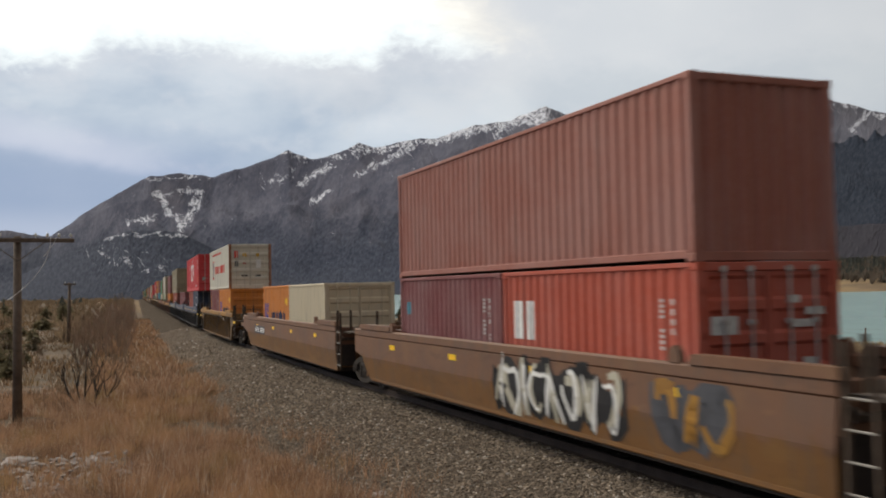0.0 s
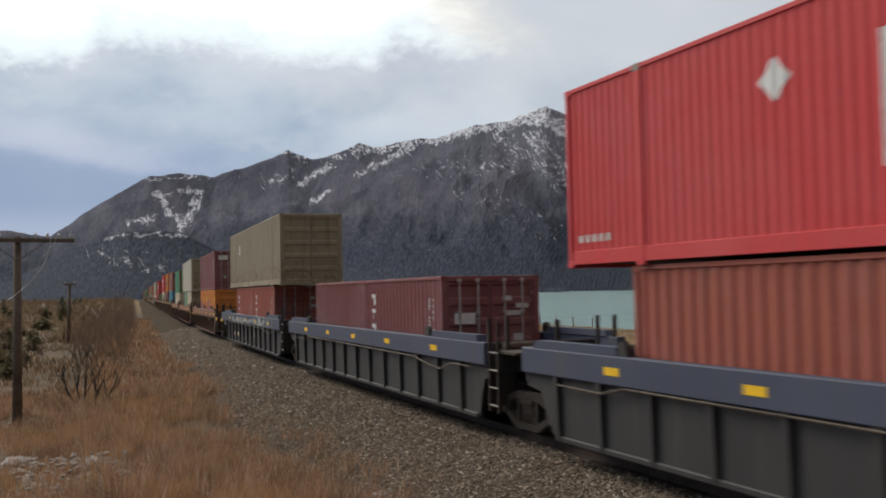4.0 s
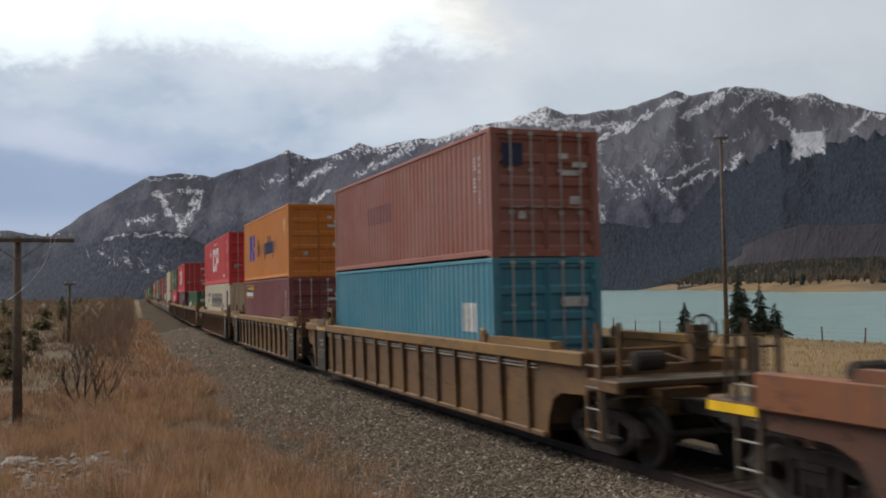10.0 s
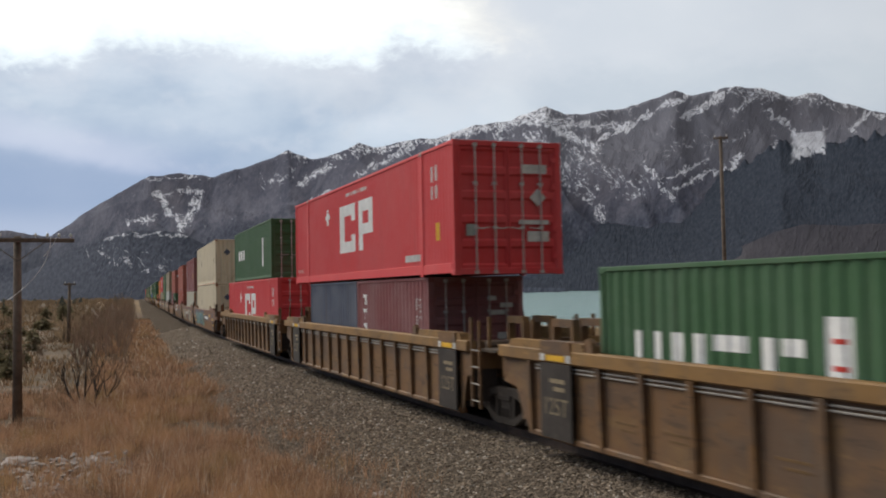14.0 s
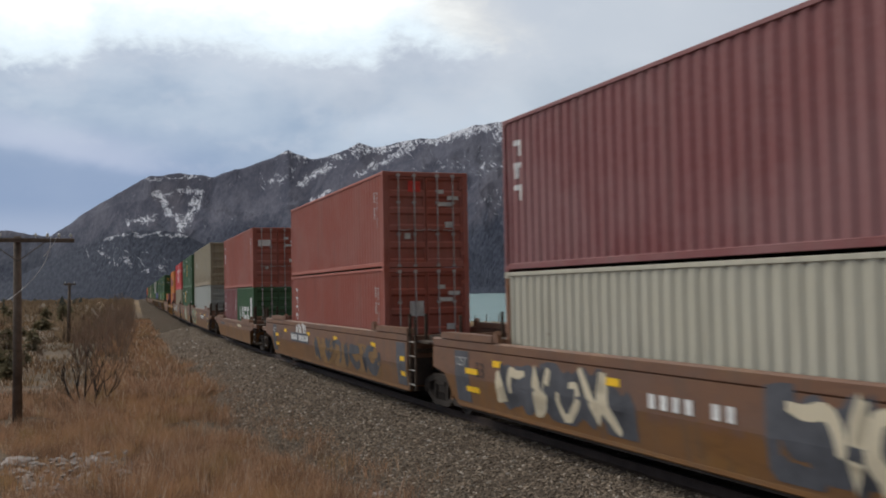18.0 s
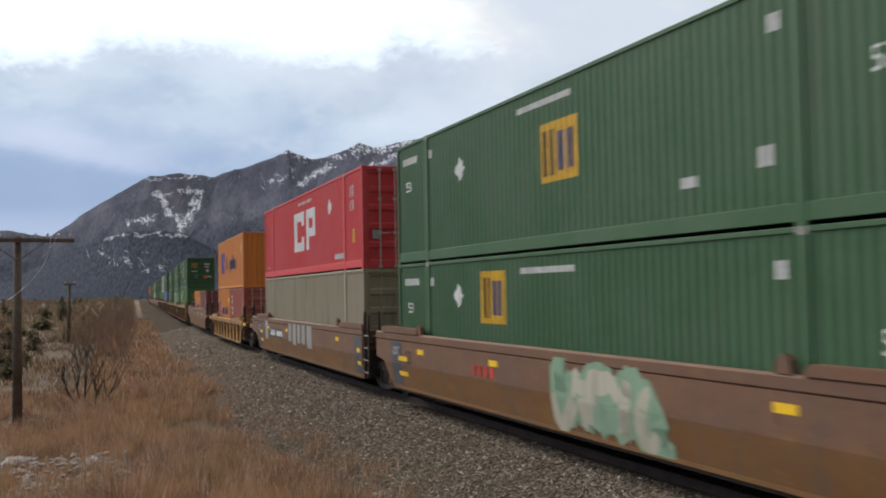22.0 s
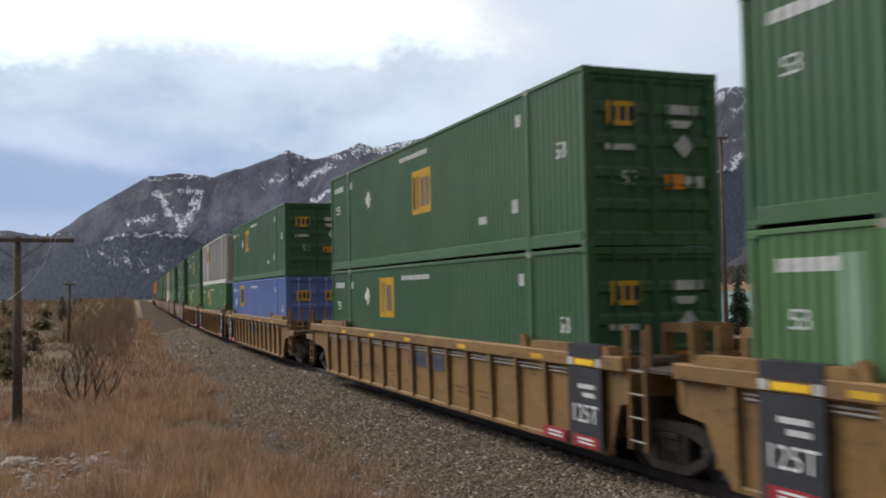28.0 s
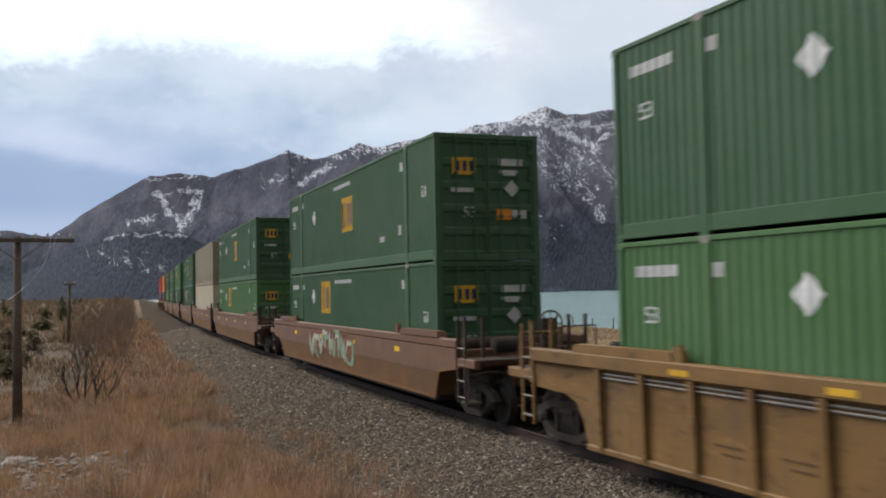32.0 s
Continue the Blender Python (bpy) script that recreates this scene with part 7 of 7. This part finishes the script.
shrub(1.4, 35.0, 2.3, 6, 2, "leafless shrub with dark spreading stems in dry grass", None, BARK, 1.7)
rnd = random.Random(21)
for x, y, size in ((3.4, 50, 2.0), (4.3, 66, 2.4), (2.0, 60, 2.0), (5.0, 78, 3.0), (6.6, 92, 3.2), (3.6, 85, 2.6), (7.6, 108, 3.4), (9.4, 128, 3.6), (-0.5, 52, 1.8), (-1.8, 64, 2.2)):
    shrub(x, y, size, 5, int(x * 7 + y), "leafless brown shrub in the scrub along the line", TWIG)
# a tall thicket of fine red-brown twigs
RED_TWIG = plain("red_brown_twigs", (0.27, 0.185, 0.135), 0.9, 0.3, 9)
for x, y, size in ((2.5, 57, 3.0), (4.2, 59, 3.0), (3.4, 64, 3.4), (5.2, 68, 3.4), (4.2, 73, 3.8), (6.1, 80, 3.8), (5.0, 86, 4.2), (7.2, 97, 4.2), (6.2, 104, 4.4), (8.6, 118, 4.4), (10.6, 140, 4.6)):
    shrub(x - 0.4, y, size * 0.78, 6, int(x * 13 + y), "tall thicket of fine red-brown leafless twigs", RED_TWIG, RED_TWIG)


# --- telegraph poles
TIMBER = plain("weathered_pole_timber", (0.125, 0.098, 0.078), 0.9, 0.35, 6, 0, 0.5)
GLASS_CAP = plain("pale_glass_insulator", (0.55, 0.55, 0.52), 0.25, 0.2, 9)
WIRE = plain("pale_hanging_wire", (0.5, 0.5, 0.5), 0.5, 0.2, 9)


def telegraph_pole(x, y, height, arm, turn, pins=10, lean=0.0, loop=False, label="weathered timber telegraph pole with crossarm and glass insulators"):
    ob = tagged(new("telegraph_pole"), label, "utility pole", "telegraph poles")
    part("pole", Shape().tube([(0, 0, -0.6), (0, 0, height * 0.5), (0, 0, height)], 0.145, 12, 0.105), TIMBER, ob, smooth=True)
    z = height - 0.12
    cross = part("crossarm", Shape().box(-arm / 2, arm / 2, -0.20, -0.09, z - 0.06, z + 0.06, 0.012), TIMBER, ob)
    for i in range(pins):
        px = -arm / 2 + 0.1 + (arm - 0.2) * i / max(1, pins - 1)
        if abs(px) < 0.2 and pins > 2:
            continue
        part("insulator", shared(("insulator",), lambda: Shape().disc((0, 0, 0), (0, 0, 1), [(0, 0.012), (0.05, 0.012), (0.055, 0.045), (0.09, 0.05), (0.13, 0.035), (0.15, 0.015)], 10)), GLASS_CAP, cross, "pale glass insulator", m=pose(px, -0.145, z + 0.06))
    for d in (-1, 1):
        part("brace", Shape().tube([(d * arm * 0.24, -0.12, z - 0.05), (0, -0.13, z - 0.62)], 0.014, 5), WORN_STEEL, ob)
    if loop:
        pts = [(arm * 0.28 + 0.02 - 0.98 * t ** 1.6 * 1.2, -0.2 - 0.6 * t, z + 0.1 - 1.85 * t ** 0.75) for t in (i / 14 for i in range(15))]
        part("loose_wire", Shape().tube(pts, 0.011, 5), WIRE, ob, "loose hanging wire")
        part("loose_wire", Shape().tube([(arm * 0.34, -0.2, z + 0.1), (arm * 0.31, -0.25, z - 0.12), (arm * 0.22, -0.3, z - 0.5)], 0.011, 5), WIRE, ob, "loose hanging wire")
    ob.matrix_basis = pose(x, y, ground_z(x, y), 0, lean, turn)
    return ob


telegraph_pole(-0.72, 30.6, 5.55, 3.1, 4, 10, 0.0, True)
telegraph_pole(1.75, 80.0, 4.7, 0.9, 5, 2, 1.0, False, "weathered old timber pole with a broken crossarm")
telegraph_pole(39.2, 48.1, 13.6, 0.9, -38, 2, 0.0, False, "tall slim timber power pole with a short crossarm")

# --- fence along the pasture
def fence():
    ob = tagged(new("pasture_fence"), "wire pasture fence with weathered timber posts", "fence")
    posts = []
    for i in range(44):
        y = 26 + 4.2 * i
        x = 58 + 0.8 * math.sin(y * 0.05)
        z = ground_z(x, y)
        posts.append((x, y, z))
        part("post", shared(("fence_post",), lambda: Shape().tube([(0, 0, -0.4), (0, 0, 1.25)], 0.07, 7, 0.06)), TIMBER, ob, m=pose(x, y, z, 3 * math.sin(i * 2.1), 3 * math.cos(i * 1.7), 0))
    for h in (0.45, 0.8, 1.12):
        part("wire", Shape().tube([(x, y, z + h) for x, y, z in posts], 0.006, 4), WORN_STEEL, ob)


fence()


# --- spruces on the lake shore
def needle_material(name, a, b):
    mat, n = material(name)
    g = n.add("ShaderNodeNewGeometry")
    col = n.mix(g.outputs["Random Per Island"], a, b)
    lit = n.add("ShaderNodeBsdfPrincipled", {"Base Color": col, "Roughness": 0.85, "Specular IOR Level": 0.2})
    n.add("ShaderNodeOutputMaterial", {0: n.add("ShaderNodeMixShader", {0: 0.4, 1: lit, 2: n.add("ShaderNodeBsdfTranslucent", {"Color": col})})})
    return mat


NEEDLES = needle_material("spruce_needles", (0.034, 0.046, 0.034), (0.095, 0.112, 0.078))
SCRUB = needle_material("juniper_scrub", (0.135, 0.122, 0.072), (0.25, 0.215, 0.128))


def spruce(x, y, height, wide, seed, label="dark green spruce on the lake shore", dense=1.0, needles=None, name="spruce_tree", group="spruces by the lake"):
    rnd = random.Random(seed)
    ob = tagged(new(name), label, "tree", group)
    part("trunk", Shape().tube([(0, 0, -0.3), (0.03, 0, height * 0.5), (0, 0.02, height)], height * 0.017, 7, 0.015), BARK, ob)
    s = Shape()
    levels = int(height * 4.2 * dense) + 6
    for k in range(levels):
        u = k / levels
        z = height * (0.06 + 0.93 * u)
        reach = wide * ((1 - u) ** 0.85 if name != "juniper" else 0.8 * (1 - u * u) ** 0.5) * rnd.uniform(0.7, 1.15) + 0.06
        for i in range(int(6 + 5 * (1 - u))):
            if rnd.random() < 0.14:
                continue
            a = rnd.uniform(0, 6.283)
            q = reach * rnd.uniform(0.55, 1.1)
            d = Vector((math.cos(a), math.sin(a), 0))
            w = Vector((-d.y, d.x, 0))
            p0 = Vector((0, 0, z))
            for t0, t1 in ((0.1, 0.55), (0.4, 0.8), (0.65, 1.0)):
                droop = -0.28 * q
                m0, m1 = p0 + d * q * t0 + Vector((0, 0, droop * t0 * t0)), p0 + d * q * t1 + Vector((0, 0, droop * t1 * t1 + rnd.uniform(-0.05, 0.05)))
                ww = q * 0.22 * (1.15 - t0) + 0.04
                mid = (m0 + m1) / 2
                s.face(m0, mid + w * ww + Vector((0, 0, -0.06 * height * 0.2)), m1, mid - w * ww + Vector((0, 0, -0.06 * height * 0.2)))
                s.face(m0, mid + Vector((0, 0, ww * 0.5)), m1, mid - Vector((0, 0, ww * 0.8)))
    tagged(part("crown", s, needles or NEEDLES, ob, "layered needled branches"), kind="stuff")
    ob.matrix_basis = pose(x, y, max(ground_z(x, y), LAKE_Z - 0.1), 0, 0, rnd.uniform(0, 360))
    return ob


for x, y, hgt, w, seed in ((63, 84, 3.9, 1.2, 1), (64, 76.5, 7.4, 1.5, 2), (65.5, 77.5, 5.6, 1.4, 3), (67, 77, 6.0, 1.5, 4), (68.2, 76.2, 4.0, 1.4, 5), (70, 61.5, 1.7, 0.5, 6), (72, 57, 4.0, 1.6, 7), (62, 120, 3.0, 1.0, 8), (64, 171, 7.6, 2.4, 9)):
    spruce(x, y, hgt, w * 1.3, seed)

# scrub conifers on the plain left of the line
for x, y, hgt, w, seed in ((-1.9, 100, 2.0, 1.4, 31), (-3.0, 92, 2.4, 1.6, 32), (-0.2, 118, 3.0, 2.0, 34), (2.6, 150, 5.2, 1.8, 35), (3.4, 152, 4.4, 1.7, 36), (-4.8, 160, 4.0, 2.0, 37), (0.3, 180, 4.2, 2.0, 38), (-6.5, 130, 3.6, 2.2, 39), (-2.4, 74, 1.8, 1.6, 40), (-3.4, 68, 2.0, 1.7, 41), (-7, 200, 5, 2.2, 42), (4.5, 210, 5, 2.2, 43), (-1.45, 48, 2.8, 1.1, 44), (-2.1, 51, 2.4, 1.3, 45), (-0.75, 74, 3.0, 1.2, 46), (2.7, 168, 6.0, 1.7, 47), (-1.0, 58, 1.6, 1.0, 48)):
    spruce(x, y, hgt * 0.52, w * 0.85, seed, "low dark juniper scrub in the dry plain", 0.8, SCRUB, "juniper", "junipers on the plain")


# --- far woods along the other shore and on the plain
def far_woods():
    rnd = random.Random(77)
    cones, puffs = Shape(), Shape()

    def cone(x, y, z, h, r):
        b = len(cones.v)
        a = rnd.uniform(0, 6.28)
        for zz, rr in ((z - 0.5, r * 0.75), (z + h * 0.22, r), (z + h * 0.6, r * 0.5)):
            for k in range(6):
                t = a + k * 1.047
                q = rr * rnd.uniform(0.7, 1.25)
                cones.v.append((x + q * math.cos(t), y + q * math.sin(t), zz + rnd.uniform(-0.05, 0.05) * h))
        cones.v.append((x, y, z + h))
        for j in range(2):
            cones.f.extend((b + j * 6 + k, b + j * 6 + (k + 1) % 6, b + j * 6 + 6 + (k + 1) % 6, b + j * 6 + 6 + k) for k in range(6))
        cones.f.extend((b + 12 + k, b + 12 + (k + 1) % 6, b + 18) for k in range(6))

    def bare(x, y, z, h, r):
        """Leafless broadleaf: a fan of upright strokes."""
        for _ in range(16):
            a = rnd.uniform(0, 6.28)
            q = r * rnd.uniform(0.2, 1.0)
            tx, ty, tz = x + q * math.cos(a), y + q * math.sin(a), z + h * rnd.uniform(0.55, 1.0) * (1.1 - 0.35 * q / r)
            w = h * 0.022
            puffs.face((x - w + 0.2 * q * math.cos(a), y, z), (x + w + 0.2 * q * math.cos(a), y, z), (tx + w * 2.2, ty, tz - h * 0.2), (tx, ty, tz), (tx - w * 2.2, ty, tz - h * 0.2))

    for _ in range(12000):
        az = radians(rnd.uniform(22.5, 52))
        d = rnd.uniform(600, 1700) if az > radians(33) else rnd.uniform(900, 1900)
        x, y = d * math.sin(az), d * math.cos(az)
        z = ground_z(x, y)
        if z < LAKE_Z + 5.0 + 3.0 * fbm(x, y, 70.0, 3, 3.0):
            continue
        if fbm(x, y, 90.0, 3, 12.0) < -0.10 and d < 900:
            if rnd.random() < 0.3:
                bare(x, y, z, rnd.uniform(5, 9), rnd.uniform(2, 4))
            continue
        if rnd.random() < (0.42 if d < 800 else 0.12):
            bare(x, y, z, rnd.uniform(5, 9), rnd.uniform(2.5, 4.5))
        else:
            h = rnd.uniform(3.5, 9)
            cone(x, y, z, h, h * rnd.uniform(0.15, 0.24))
    # far needles are greyed and lightened: distance haze is put into their colour
    tagged(part("far_conifers", cones, needle_material("hazy_far_conifer_green", (0.060, 0.066, 0.060), (0.115, 0.115, 0.092))), "dark conifer woods behind the far shore", "trees", kind="stuff")
    tagged(part("far_bare_trees", puffs, needle_material("far_bare_wood", (0.12, 0.10, 0.082), (0.21, 0.175, 0.14))), "grey leafless trees along the far shore", "trees", kind="stuff")
    # the plain on the near side: brown brush, thin stands of conifers
    cones, puffs = Shape(), Shape()
    for _ in range(90):
        y = rnd.uniform(280, 1300)
        x = line(min(y, 900))[0] + rnd.uniform(-30 - 0.35 * y, -14)
        h = rnd.uniform(2.0, 4.8)
        cone(x, y, ground_z(x, y), h, h * 0.3)
    for _ in range(3000):
        y = 85 + 900 * rnd.random() ** 1.5
        x = line(min(y, 900))[0] + rnd.uniform(-22 - 0.35 * y, -7.5)
        if fbm(x, y, 24.0, 3, 4.0) < -0.05:
            continue
        h = rnd.uniform(0.5, 1.6) * (1 + y / 600)
        bare(x, y, ground_z(x, y) - 0.1, h, h * rnd.uniform(0.6, 1.1))
    # these needles are paler than the near spruces, with haze mixed into the colour
    tagged(part("plain_conifers", cones, needle_material("hazy_conifer_green", (0.085, 0.094, 0.082), (0.16, 0.162, 0.128))), "scattered low conifers on the dry plain", "trees", kind="stuff")
    tagged(part("brush", puffs, needle_material("brown_brush", (0.145, 0.108, 0.072), (0.28, 0.20, 0.128))), "low brown leafless brush over the plain", "brush", kind="stuff")


far_woods()


def cottage(x, y, turn, length):
    ob = tagged(new("cottage"), "small pale cottage on the far shore of the lake", "house", "cottages on the far shore")
    part("wall", Shape().box(-length / 2, length / 2, -3.5, 3.5, -1.0, 4.0), PALE_MARK, ob)
    part("roof", Shape().slab([(-4.0, 3.9), (4.0, 3.9), (0.0, 6.6)], 0, -length / 2 - 0.4, length / 2 + 0.4), GREY_PATCH, ob, "grey pitched roof")
    for q in (-0.25, 0.2):
        part("window", Shape().box(q * length - 0.8, q * length + 0.8, -3.56, -3.48, 1.2, 2.6), STEEL, ob, "dark window")
    ob.matrix_basis = pose(x, y, ground_z(x, y), 0, 0, turn)


for az, d, turn, length in ((26.6, 2260, 20, 15), (27.1, 2240, -10, 22), (27.6, 2270, 5, 13), (28.5, 2230, 15, 17)):
    cottage(d * math.sin(radians(az)), d * math.cos(radians(az)), turn - az, length)


# ---------------- movement ----------------
def motions():
    times = [0.0, 2.0, 4.0, 6.0, 8.0, 10.0, 12.0, 14.0, 16.0, 18.0, 20.0, 22.0, 24.0, 26.0, 28.0, 30.0, CLIP]
    for ob, s, z in MOVERS:
        walk(ob, [(t, on_line(s - SPEED * t, z)) for t in times])


motions()
